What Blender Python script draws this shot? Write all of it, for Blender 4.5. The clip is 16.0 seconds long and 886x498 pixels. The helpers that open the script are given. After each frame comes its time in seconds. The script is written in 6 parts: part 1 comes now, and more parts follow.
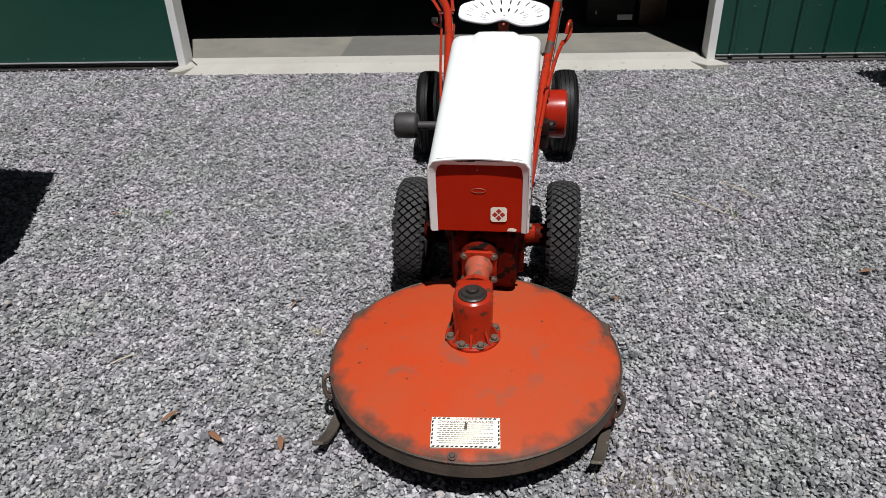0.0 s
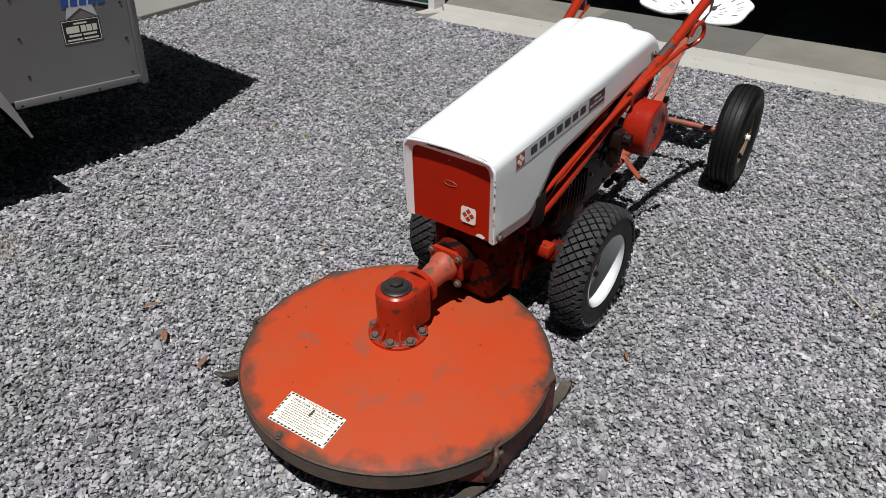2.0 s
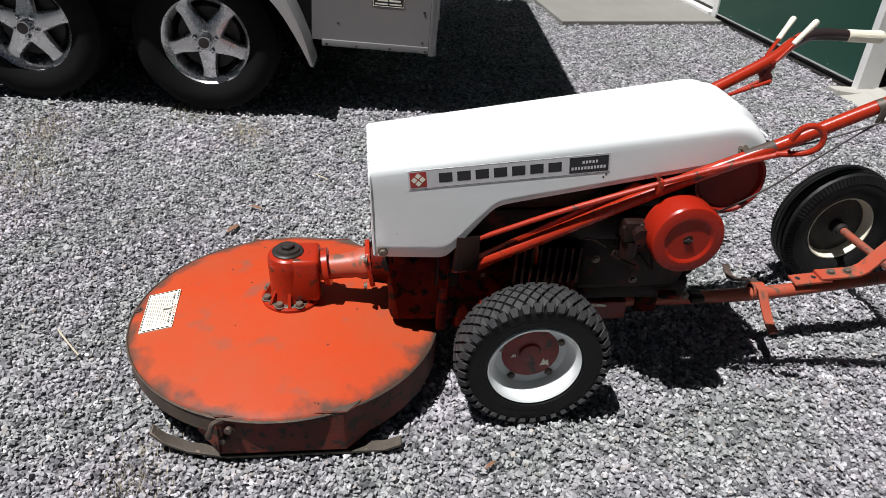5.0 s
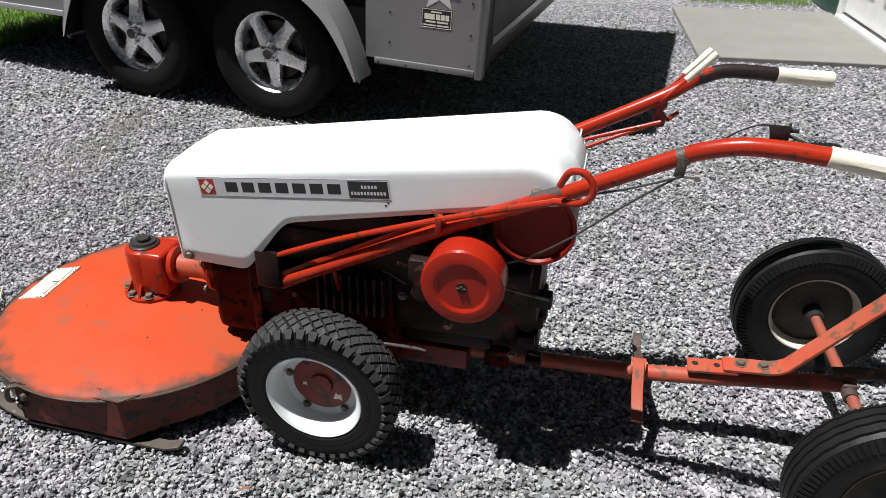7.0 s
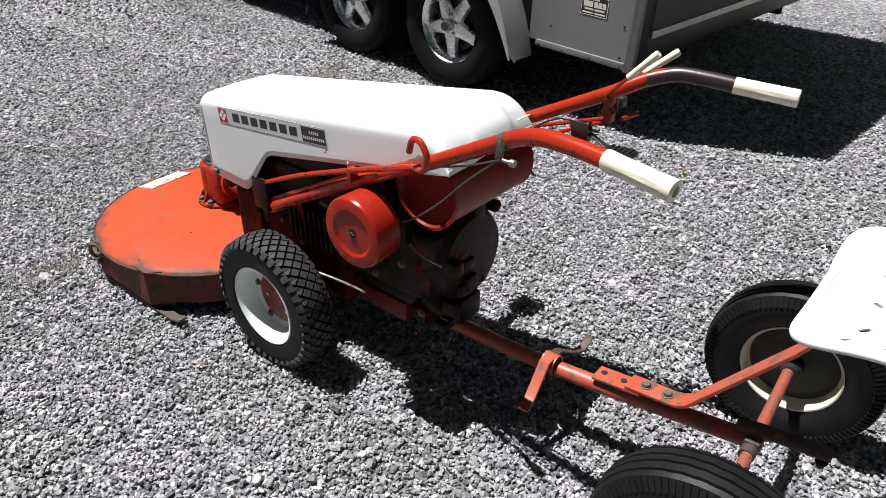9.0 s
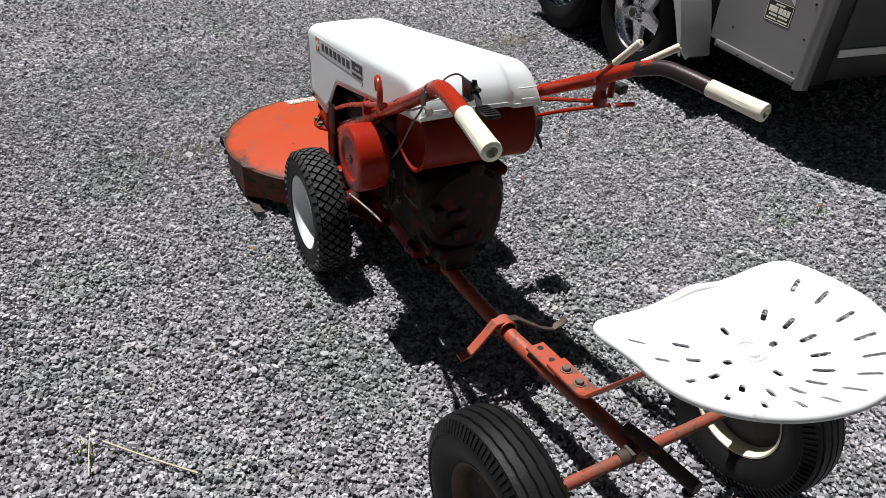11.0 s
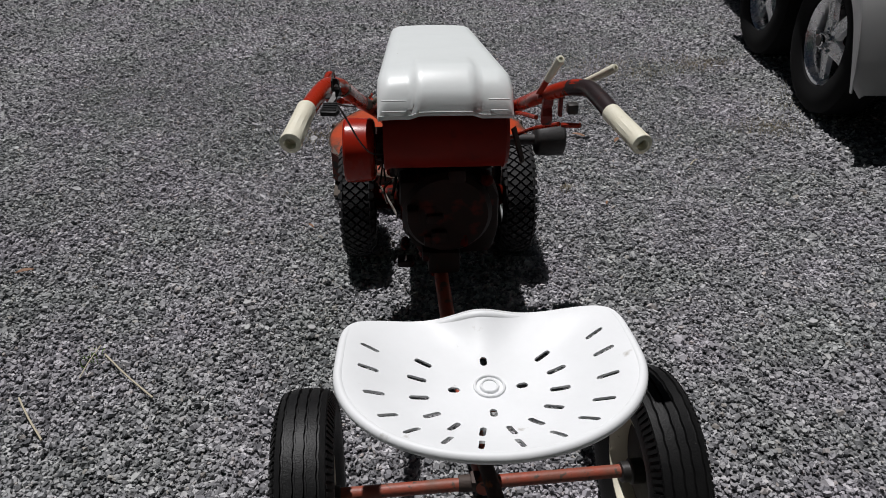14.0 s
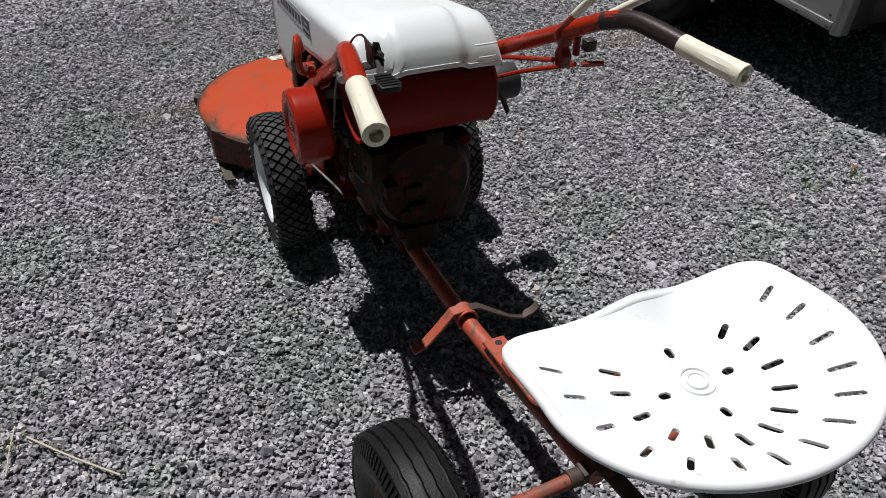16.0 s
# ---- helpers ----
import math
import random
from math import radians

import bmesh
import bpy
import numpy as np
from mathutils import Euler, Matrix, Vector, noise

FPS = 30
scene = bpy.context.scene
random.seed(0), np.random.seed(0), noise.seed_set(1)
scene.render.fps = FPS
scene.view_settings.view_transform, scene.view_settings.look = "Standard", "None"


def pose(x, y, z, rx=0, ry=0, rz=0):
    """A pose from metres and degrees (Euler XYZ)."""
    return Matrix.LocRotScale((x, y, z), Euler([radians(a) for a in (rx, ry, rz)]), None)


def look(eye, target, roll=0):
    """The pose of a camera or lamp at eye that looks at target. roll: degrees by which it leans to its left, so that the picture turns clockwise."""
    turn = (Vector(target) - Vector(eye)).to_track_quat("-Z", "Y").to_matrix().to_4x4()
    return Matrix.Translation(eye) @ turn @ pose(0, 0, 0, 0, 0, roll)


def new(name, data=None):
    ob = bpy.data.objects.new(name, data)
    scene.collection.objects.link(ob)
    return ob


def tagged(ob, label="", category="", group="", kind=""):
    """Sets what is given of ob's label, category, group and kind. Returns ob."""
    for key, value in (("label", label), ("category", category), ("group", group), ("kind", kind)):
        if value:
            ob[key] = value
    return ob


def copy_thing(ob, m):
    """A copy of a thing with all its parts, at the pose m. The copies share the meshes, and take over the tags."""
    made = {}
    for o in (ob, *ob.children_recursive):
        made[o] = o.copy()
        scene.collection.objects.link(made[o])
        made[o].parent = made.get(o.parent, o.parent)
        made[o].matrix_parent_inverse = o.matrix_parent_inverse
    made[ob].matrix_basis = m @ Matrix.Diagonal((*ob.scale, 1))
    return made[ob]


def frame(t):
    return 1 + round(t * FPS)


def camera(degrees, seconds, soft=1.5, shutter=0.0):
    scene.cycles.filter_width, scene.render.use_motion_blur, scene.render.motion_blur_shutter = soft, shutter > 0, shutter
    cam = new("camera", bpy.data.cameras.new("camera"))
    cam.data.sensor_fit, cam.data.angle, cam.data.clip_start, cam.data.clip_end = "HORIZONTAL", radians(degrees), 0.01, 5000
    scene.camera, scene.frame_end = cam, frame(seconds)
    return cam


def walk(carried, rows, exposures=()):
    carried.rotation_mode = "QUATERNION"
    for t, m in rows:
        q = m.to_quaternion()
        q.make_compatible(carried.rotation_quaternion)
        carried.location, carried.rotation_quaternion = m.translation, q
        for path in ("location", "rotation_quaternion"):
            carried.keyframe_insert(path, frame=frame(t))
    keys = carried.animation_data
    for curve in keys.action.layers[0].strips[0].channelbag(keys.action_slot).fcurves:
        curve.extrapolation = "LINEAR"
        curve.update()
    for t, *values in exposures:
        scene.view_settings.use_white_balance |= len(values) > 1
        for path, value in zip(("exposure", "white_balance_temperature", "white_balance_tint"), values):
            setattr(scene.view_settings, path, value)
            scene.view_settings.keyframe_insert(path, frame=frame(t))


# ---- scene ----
cam = camera(63.7, 16.0, soft=0.7)
PATH = [
    (0, (0.034, -0.051, 1.58), (-0.003, 1.672, 0.565), -2.0),
    (0.5, (0.325, -0.01, 1.596), (0.008, 1.701, 0.61), -3.0),
    (1, (0.613, -0.012, 1.576), (0.014, 1.626, 0.597), -0.9),
    (1.5, (0.819, 0.177, 1.523), (0.085, 1.738, 0.51), -0.9),
    (2, (0.992, 0.395, 1.536), (0.155, 1.855, 0.455), 0.6),
    (2.5, (1.252, 0.557, 1.503), (0.178, 1.851, 0.42), -0.0),
    (3, (1.429, 0.757, 1.506), (0.23, 1.938, 0.425), 0.3),
    (3.5, (1.517, 1.019, 1.487), (0.179, 2.046, 0.413), 3.7),
    (4, (1.61, 1.213, 1.484), (0.151, 2.057, 0.408), 1.5),
    (4.2, (1.69, 1.306, 1.472), (0.178, 2.091, 0.424), 2.8),
    (6.3, (1.921, 2.48, 1.447), (0.202, 2.437, 0.425), -1.5),
    (6.5, (1.892, 2.594, 1.423), (0.157, 2.545, 0.43), -0.6),
    (7, (1.828, 2.835, 1.437), (0.103, 2.635, 0.445), 1.0),
    (7.5, (1.873, 3.126, 1.434), (0.206, 2.696, 0.415), 0.9),
    (8, (1.819, 3.367, 1.434), (0.183, 2.784, 0.442), 0.2),
    (8.5, (1.712, 3.571, 1.442), (0.186, 2.767, 0.43), 0.9),
    (9, (1.666, 3.747, 1.456), (0.223, 2.823, 0.425), 0.5),
    (9.5, (1.645, 3.974, 1.473), (0.253, 3.014, 0.406), 3.5),
    (10, (1.566, 4.114, 1.481), (0.269, 3.025, 0.416), -0.3),
    (10.2, (1.518, 4.166, 1.476), (0.295, 2.995, 0.411), 0.1),
    (12.3, (0.89, 4.592, 1.464), (0.289, 3.054, 0.336), 2.7),
    (12.5, (0.836, 4.609, 1.471), (0.303, 3.045, 0.344), 2.0),
    (13, (0.706, 4.67, 1.469), (0.291, 3.061, 0.356), 3.4),
    (13.5, (0.595, 4.699, 1.479), (0.262, 3.06, 0.383), 1.4),
    (14, (0.537, 4.708, 1.484), (0.249, 3.052, 0.4), 0.2),
    (14.5, (0.557, 4.708, 1.477), (0.187, 3.068, 0.393), 2.5),
    (15, (0.655, 4.656, 1.458), (0.138, 3.078, 0.343), 2.8),
    (15.5, (0.851, 4.492, 1.448), (0.093, 3.026, 0.318), 0.3),
    (16, (0.959, 4.305, 1.421), (0.164, 2.929, 0.206), 0.9),
]
EXPOSURES = [(0.0, 0.09), (1.0, 0.01), (1.5, 0.01), (3.0, 0.26), (3.5, 0.28), (4.0, 0.28), (6.5, 0.71), (7.5, 0.6), (8.0, 0.8), (8.5, 0.83), (9.0, 0.77), (9.5, 0.79), (10.0, 0.71), (12.5, 0.0), (13.0, -0.12), (13.5, -0.34), (14.0, -0.39), (14.5, -0.37), (15.0, -0.49), (15.5, -0.52), (16.0, -0.01)]
walk(cam, [(t, look(eye, target, roll)) for t, eye, target, roll in PATH], EXPOSURES)

# ---- light: high clear sun, blue sky ----
SUN_TRAVEL = Vector((-0.109, 0.35, -1.0)).normalized()
world = bpy.data.worlds.new("sky")
scene.world = world
world.use_nodes = True
sky = world.node_tree.nodes.new("ShaderNodeTexSky")
sky.sky_type = "NISHITA"
sky.sun_disc = False
sky.sun_elevation = math.asin(-SUN_TRAVEL.z)
sky.sun_rotation = math.atan2(-SUN_TRAVEL.x, -SUN_TRAVEL.y)
world.node_tree.nodes["Background"].inputs[1].default_value = 0.006
world.node_tree.links.new(sky.outputs[0], world.node_tree.nodes["Background"].inputs[0])
sun = new("sun", bpy.data.lights.new("sun", "SUN"))
sun.data.energy, sun.data.angle, sun.data.color = 5.0, radians(0.53), (1.0, 0.985, 0.995)
sun.matrix_world = look((0, 0, 12), Vector((0, 0, 12)) + SUN_TRAVEL)


# ---- materials ----
def material(name, col, rough=0.5, metal=0.0, col2=None, scale=6.0, amount=0.5, spots=None, spot_scale=40.0, spot_cut=0.68,
             bump=0.1, bump_scale=120.0, coat=0.0, sheen=0.0, island=0.0, obrandom=0.0, rough_var=0.12, spec=0.5, spot_soft=0.05, edge=None):
    """A surface with a broad drift between two colours, finer worn spots, and a grain of relief."""
    m = bpy.data.materials.new(name)
    m.use_nodes = True
    nt = m.node_tree
    n, l = nt.nodes, nt.links
    b = n["Principled BSDF"]
    tc = n.new("ShaderNodeTexCoord")
    big = n.new("ShaderNodeTexNoise")
    big.inputs["Scale"].default_value, big.inputs["Detail"].default_value, big.inputs["Roughness"].default_value = scale, 6, 0.62
    l.new(tc.outputs["Object"], big.inputs["Vector"])
    ramp = n.new("ShaderNodeValToRGB")
    ramp.color_ramp.elements[0].position, ramp.color_ramp.elements[1].position = 0.5 - 0.22, 0.5 + 0.22
    l.new(big.outputs["Fac"], ramp.inputs[0])
    mix = n.new("ShaderNodeMix")
    mix.data_type = "RGBA"
    mix.inputs[6].default_value = (*col, 1)
    mix.inputs[7].default_value = (*(col2 or [c * 0.8 for c in col]), 1)
    gain = n.new("ShaderNodeMath")
    gain.operation = "MULTIPLY"
    gain.inputs[1].default_value = amount
    l.new(ramp.outputs[0], gain.inputs[0])
    l.new(gain.outputs[0], mix.inputs[0])
    out = mix.outputs[2]
    if spots:
        fine = n.new("ShaderNodeTexNoise")
        fine.inputs["Scale"].default_value, fine.inputs["Detail"].default_value = spot_scale, 5
        l.new(tc.outputs["Object"], fine.inputs["Vector"])
        cut = n.new("ShaderNodeValToRGB")
        cut.color_ramp.elements[0].position, cut.color_ramp.elements[1].position = spot_cut, spot_cut + spot_soft
        l.new(fine.outputs["Fac"], cut.inputs[0])
        m2 = n.new("ShaderNodeMix")
        m2.data_type = "RGBA"
        m2.inputs[7].default_value = (*spots, 1)
        l.new(cut.outputs[0], m2.inputs[0])
        l.new(out, m2.inputs[6])
        out = m2.outputs[2]
    if edge:
        # grime with a ragged border, gathered outside a radius about a point
        cx, cy, r0, r1, dirt = edge
        off = n.new("ShaderNodeVectorMath")
        off.operation = "SUBTRACT"
        off.inputs[1].default_value = (cx, cy, 0)
        flat = n.new("ShaderNodeVectorMath")
        flat.operation = "MULTIPLY"
        flat.inputs[1].default_value = (1, 1, 0)
        dist = n.new("ShaderNodeVectorMath")
        dist.operation = "LENGTH"
        l.new(tc.outputs["Object"], off.inputs[0])
        l.new(off.outputs[0], flat.inputs[0])
        l.new(flat.outputs[0], dist.inputs[0])
        rag = n.new("ShaderNodeTexNoise")
        rag.inputs["Scale"].default_value, rag.inputs["Detail"].default_value = 17, 7
        l.new(tc.outputs["Object"], rag.inputs["Vector"])
        add = n.new("ShaderNodeMath")
        add.operation = "MULTIPLY_ADD"
        add.inputs[1].default_value = 0.14
        l.new(rag.outputs["Fac"], add.inputs[0])
        l.new(dist.outputs["Value"], add.inputs[2])
        er = n.new("ShaderNodeMapRange")
        er.inputs[1].default_value, er.inputs[2].default_value = r0 + 0.07, r1 + 0.07
        l.new(add.outputs[0], er.inputs[0])
        m3 = n.new("ShaderNodeMix")
        m3.data_type = "RGBA"
        m3.inputs[7].default_value = (*dirt, 1)
        l.new(er.outputs[0], m3.inputs[0])
        l.new(out, m3.inputs[6])
        out = m3.outputs[2]
    if island or obrandom:
        src = n.new("ShaderNodeNewGeometry" if island else "ShaderNodeObjectInfo")
        mr = n.new("ShaderNodeMapRange")
        w = island or obrandom
        mr.inputs[3].default_value, mr.inputs[4].default_value = 1 - w, 1 + w
        l.new(src.outputs["Random Per Island" if island else "Random"], mr.inputs[0])
        hv = n.new("ShaderNodeHueSaturation")
        l.new(mr.outputs[0], hv.inputs["Value"])
        l.new(out, hv.inputs["Color"])
        out = hv.outputs[0]
    l.new(out, b.inputs["Base Color"])
    rv = n.new("ShaderNodeMapRange")
    rv.inputs[3].default_value, rv.inputs[4].default_value = max(0.02, rough - rough_var), min(1, rough + rough_var)
    l.new(big.outputs["Fac"], rv.inputs[0])
    l.new(rv.outputs[0], b.inputs["Roughness"])
    b.inputs["Metallic"].default_value = metal
    b.inputs["Coat Weight"].default_value = coat
    b.inputs["Specular IOR Level"].default_value = spec
    b.inputs["Sheen Weight"].default_value = sheen
    if bump:
        gr = n.new("ShaderNodeTexNoise")
        gr.inputs["Scale"].default_value, gr.inputs["Detail"].default_value = bump_scale, 4
        l.new(tc.outputs["Object"], gr.inputs["Vector"])
        bp = n.new("ShaderNodeBump")
        bp.inputs["Strength"].default_value, bp.inputs["Distance"].default_value = bump, 0.004
        l.new(gr.outputs["Fac"], bp.inputs["Height"])
        l.new(bp.outputs[0], b.inputs["Normal"])
    return m


def gravel_material(name, island):
    """Crushed grey slate: each stone its own grey, some pale, some brownish; the far sheet gets it from cells, with the
    gaps' shade painted in.
    """
    m = bpy.data.materials.new(name)
    m.use_nodes = True
    nt = m.node_tree
    n, l = nt.nodes, nt.links
    b = n["Principled BSDF"]
    tc = n.new("ShaderNodeTexCoord")
    ramp = n.new("ShaderNodeValToRGB")
    cr = ramp.color_ramp
    # greys spread wider to stand for bright facets and shaded gaps
    stops = [(0.0, (0.115, 0.117, 0.124)), (0.3, (0.212, 0.213, 0.222)), (0.62, (0.298, 0.297, 0.305)), (0.92, (0.395, 0.393, 0.398)), (0.955, (0.29, 0.265, 0.245)), (0.98, (0.35, 0.35, 0.355)), (1.0, (0.43, 0.43, 0.43))]
    # widest on the bed, whose dark cells stand for shaded gaps
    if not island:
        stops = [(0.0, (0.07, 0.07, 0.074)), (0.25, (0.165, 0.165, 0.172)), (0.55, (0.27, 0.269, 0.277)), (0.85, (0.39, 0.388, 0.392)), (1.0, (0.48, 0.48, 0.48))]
    cr.elements[0].position, cr.elements[0].color = stops[0][0], (*stops[0][1], 1)
    cr.elements[1].position, cr.elements[1].color = stops[-1][0], (*stops[-1][1], 1)
    for p, c in stops[1:-1]:
        e = cr.elements.new(p)
        e.color = (*c, 1)
    bp = n.new("ShaderNodeBump")
    if island:
        g = n.new("ShaderNodeNewGeometry")
        l.new(g.outputs["Random Per Island"], ramp.inputs[0])
        bp.inputs["Strength"].default_value, bp.inputs["Distance"].default_value = 0.35, 0.002
        gr = n.new("ShaderNodeTexNoise")
        gr.inputs["Scale"].default_value, gr.inputs["Detail"].default_value = 160, 5
        l.new(tc.outputs["Object"], gr.inputs["Vector"])
        l.new(gr.outputs["Fac"], bp.inputs["Height"])
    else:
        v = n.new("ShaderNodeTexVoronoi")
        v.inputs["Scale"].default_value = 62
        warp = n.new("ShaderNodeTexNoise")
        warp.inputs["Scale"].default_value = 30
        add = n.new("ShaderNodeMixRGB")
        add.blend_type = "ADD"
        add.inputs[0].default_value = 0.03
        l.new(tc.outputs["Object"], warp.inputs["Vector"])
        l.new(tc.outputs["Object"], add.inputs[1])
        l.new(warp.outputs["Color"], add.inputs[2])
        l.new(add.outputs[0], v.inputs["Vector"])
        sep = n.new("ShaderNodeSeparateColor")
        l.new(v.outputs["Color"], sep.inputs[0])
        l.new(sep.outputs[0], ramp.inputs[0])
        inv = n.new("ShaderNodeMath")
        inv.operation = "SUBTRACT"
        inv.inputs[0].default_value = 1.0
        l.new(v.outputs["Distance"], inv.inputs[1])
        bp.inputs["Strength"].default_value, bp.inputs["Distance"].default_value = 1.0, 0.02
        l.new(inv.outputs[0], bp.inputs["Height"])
    drift = n.new("ShaderNodeTexNoise")
    drift.inputs["Scale"].default_value, drift.inputs["Detail"].default_value, drift.inputs["Roughness"].default_value = 1.3, 8, 0.72
    l.new(tc.outputs["Object"], drift.inputs["Vector"])
    mr = n.new("ShaderNodeMapRange")
    # bed toned below the stones to stand for their self-shadow
    mr.inputs[1].default_value, mr.inputs[2].default_value, mr.inputs[3].default_value, mr.inputs[4].default_value = (0.32, 0.68, 0.94, 1.37) if island else (0.32, 0.68, 0.82, 1.19)
    l.new(drift.outputs["Fac"], mr.inputs[0])
    hv = n.new("ShaderNodeHueSaturation")
    l.new(ramp.outputs[0], hv.inputs["Color"])
    # some patches lean to purple, some to green
    lean = n.new("ShaderNodeTexNoise")
    lean.inputs["Scale"].default_value, lean.inputs["Detail"].default_value = 2.6, 6
    l.new(tc.outputs["Object"], lean.inputs["Vector"])
    tone = n.new("ShaderNodeValToRGB")
    tone.color_ramp.elements[0].position, tone.color_ramp.elements[0].color = 0.36, (0.96, 0.985, 0.95, 1)
    tone.color_ramp.elements[1].position, tone.color_ramp.elements[1].color = 0.64, (1.0, 0.96, 1.0, 1)
    l.new(lean.outputs["Fac"], tone.inputs[0])
    # clods a few centimetres across, shade of gaps and tilted stones put into the value
    clod = n.new("ShaderNodeTexNoise")
    clod.inputs["Scale"].default_value, clod.inputs["Detail"].default_value = 22, 3
    l.new(tc.outputs["Object"], clod.inputs["Vector"])
    cm = n.new("ShaderNodeMapRange")
    cm.inputs[1].default_value, cm.inputs[2].default_value, cm.inputs[3].default_value, cm.inputs[4].default_value = 0.34, 0.66, 0.72, 1.30
    l.new(clod.outputs["Fac"], cm.inputs[0])
    both = n.new("ShaderNodeMath")
    both.operation = "MULTIPLY"
    l.new(mr.outputs[0], both.inputs[0])
    l.new(cm.outputs[0], both.inputs[1])
    l.new(both.outputs[0], hv.inputs["Value"])
    tint = n.new("ShaderNodeMix")
    tint.data_type, tint.blend_type = "RGBA", "MULTIPLY"
    tint.inputs[0].default_value = 1.0
    l.new(hv.outputs[0], tint.inputs[6])
    l.new(tone.outputs[0], tint.inputs[7])
    l.new(tint.outputs[2], b.inputs["Base Color"])
    l.new(bp.outputs[0], b.inputs["Normal"])
    b.inputs["Roughness"].default_value = 0.8
    b.inputs["Specular IOR Level"].default_value = 0.12
    return m


M_STONE = gravel_material("crushed_slate", True)
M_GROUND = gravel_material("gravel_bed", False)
M_DECK = material("faded_red_paint", (0.455, 0.045, 0.010), 0.5, 0, (0.37, 0.066, 0.024), 3, 1.0, (0.24, 0.075, 0.045), 9, 0.575, spot_soft=0.16, spec=0.14, edge=(0.004, -0.038, 0.405, 0.452, (0.10, 0.048, 0.033)), bump=0.12, bump_scale=220, sheen=0.03)
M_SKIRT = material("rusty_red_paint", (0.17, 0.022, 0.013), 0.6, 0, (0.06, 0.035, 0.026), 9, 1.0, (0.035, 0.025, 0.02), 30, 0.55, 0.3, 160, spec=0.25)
M_BAND = material("worn_bare_rim", (0.105, 0.075, 0.055), 0.6, 0.2, (0.05, 0.038, 0.03), 14, 0.9, (0.16, 0.06, 0.035), 40, 0.62, 0.3, 180)
M_RED = material("glossy_red_paint", (0.38, 0.024, 0.006), 0.28, 0, (0.28, 0.020, 0.008), 9, 0.9, (0.085, 0.028, 0.016), 34, 0.615, 0.08, 160, 0.06, spec=0.3)
# the paint's sunlit look is put into this orange; spots are wear
M_ORANGE = material("sunlit_orange_red_paint", (0.42, 0.052, 0.022), 0.45, 0, (0.31, 0.090, 0.052), 9, 1.0, (0.15, 0.07, 0.045), 30, 0.555, 0.1, 180)
# grease, and the shade under the hood put into a darker red
M_DARKRED = material("greasy_red_with_shade", (0.125, 0.008, 0.004), 0.5, 0, (0.03, 0.003, 0.001), 9, 0.95, (0.008, 0.006, 0.005), 30, 0.53, 0.3, 90, spec=0.05)
M_PANEL = material("red_enamel_panel", (0.39, 0.017, 0.004), 0.45, 0, (0.33, 0.013, 0.004), 6, 0.6, (0.5, 0.16, 0.1), 70, 0.745, 0.06, 150, spec=0.1)
M_WHITE = material("white_enamel", (0.745, 0.775, 0.77), 0.42, 0, (0.66, 0.69, 0.68), 3, 0.8, (0.30, 0.27, 0.21), 34, 0.745, 0.035, 60, 0.05)
M_SEAT = material("worn_seat_enamel", (0.79, 0.80, 0.81), 0.5, 0, (0.71, 0.72, 0.725), 7, 0.9, (0.40, 0.38, 0.34), 26, 0.70, 0.05, 90, spot_soft=0.12)
# oil plus painted-in engine shade; the red spots stand for red glints
M_OILBLACK = material("oily_black_with_shade", (0.008, 0.005, 0.0045), 0.5, 0, (0.026, 0.009, 0.006), 9, 0.9, (0.085, 0.010, 0.006), 16, 0.57, 0.3, 90, spec=0.2, spot_soft=0.1)
M_TANK = material("dull_red_tank_paint", (0.22, 0.012, 0.006), 0.45, 0, (0.15, 0.009, 0.005), 8, 0.9, (0.12, 0.010, 0.006), 24, 0.62, 0.06, 120, spec=0.2, spot_soft=0.15)
M_TRTYRE = material("dull_black_trailer_tyre", (0.006, 0.006, 0.0065), 0.75, 0, (0.011, 0.011, 0.011), 12, 0.8, bump=0.2, bump_scale=200, spec=0.12)
# near-black with the deep shade under trailer and deck put into it
M_PITCH = material("shade_black_underside", (0.005, 0.005, 0.005), 0.8, 0, (0.009, 0.008, 0.008), 8, 0.8, bump=0.2, spec=0.1)
M_BARE = material("dark_bare_tube", (0.040, 0.024, 0.025), 0.38, 0.3, (0.022, 0.016, 0.017), 14, 0.9, (0.09, 0.03, 0.02), 40, 0.64, 0.1, 160)
# rear door's shade is put into this grey, darker than the flanks
M_TRDOOR = material("shade_darkened_door_grey", (0.075, 0.074, 0.073), 0.5, 0.2, (0.055, 0.054, 0.053), 3, 0.7, bump=0.05)
M_DISC = material("dusty_wheel_disc", (0.085, 0.080, 0.070), 0.7, 0.1, (0.050, 0.046, 0.042), 18, 0.9, (0.13, 0.10, 0.075), 40, 0.64, 0.15, 140, spec=0.25)
M_DRUM = material("air_cleaner_red_paint", (0.32, 0.015, 0.005), 0.26, 0, (0.28, 0.016, 0.007), 12, 0.9, (0.16, 0.014, 0.008), 30, 0.66, 0.06, 160, 0.0, spec=0.25, spot_soft=0.15)
M_OLDRIM = material("rusty_brown_rim", (0.17, 0.11, 0.07), 0.6, 0.2, (0.09, 0.06, 0.042), 16, 0.9, (0.30, 0.26, 0.2), 40, 0.64, 0.2, 160)
# greasy hub red, also the darker red for brackets and yoke in shade
M_HUB = material("greasy_hub_and_shade_red", (0.24, 0.012, 0.008), 0.45, 0, (0.10, 0.011, 0.008), 16, 0.9, (0.02, 0.012, 0.01), 34, 0.60, 0.2, 120)
M_CREAM = material("aged_cream_rubber", (0.74, 0.71, 0.59), 0.55, 0, (0.64, 0.59, 0.44), 18, 0.8, (0.22, 0.18, 0.11), 60, 0.70, 0.15, 220)
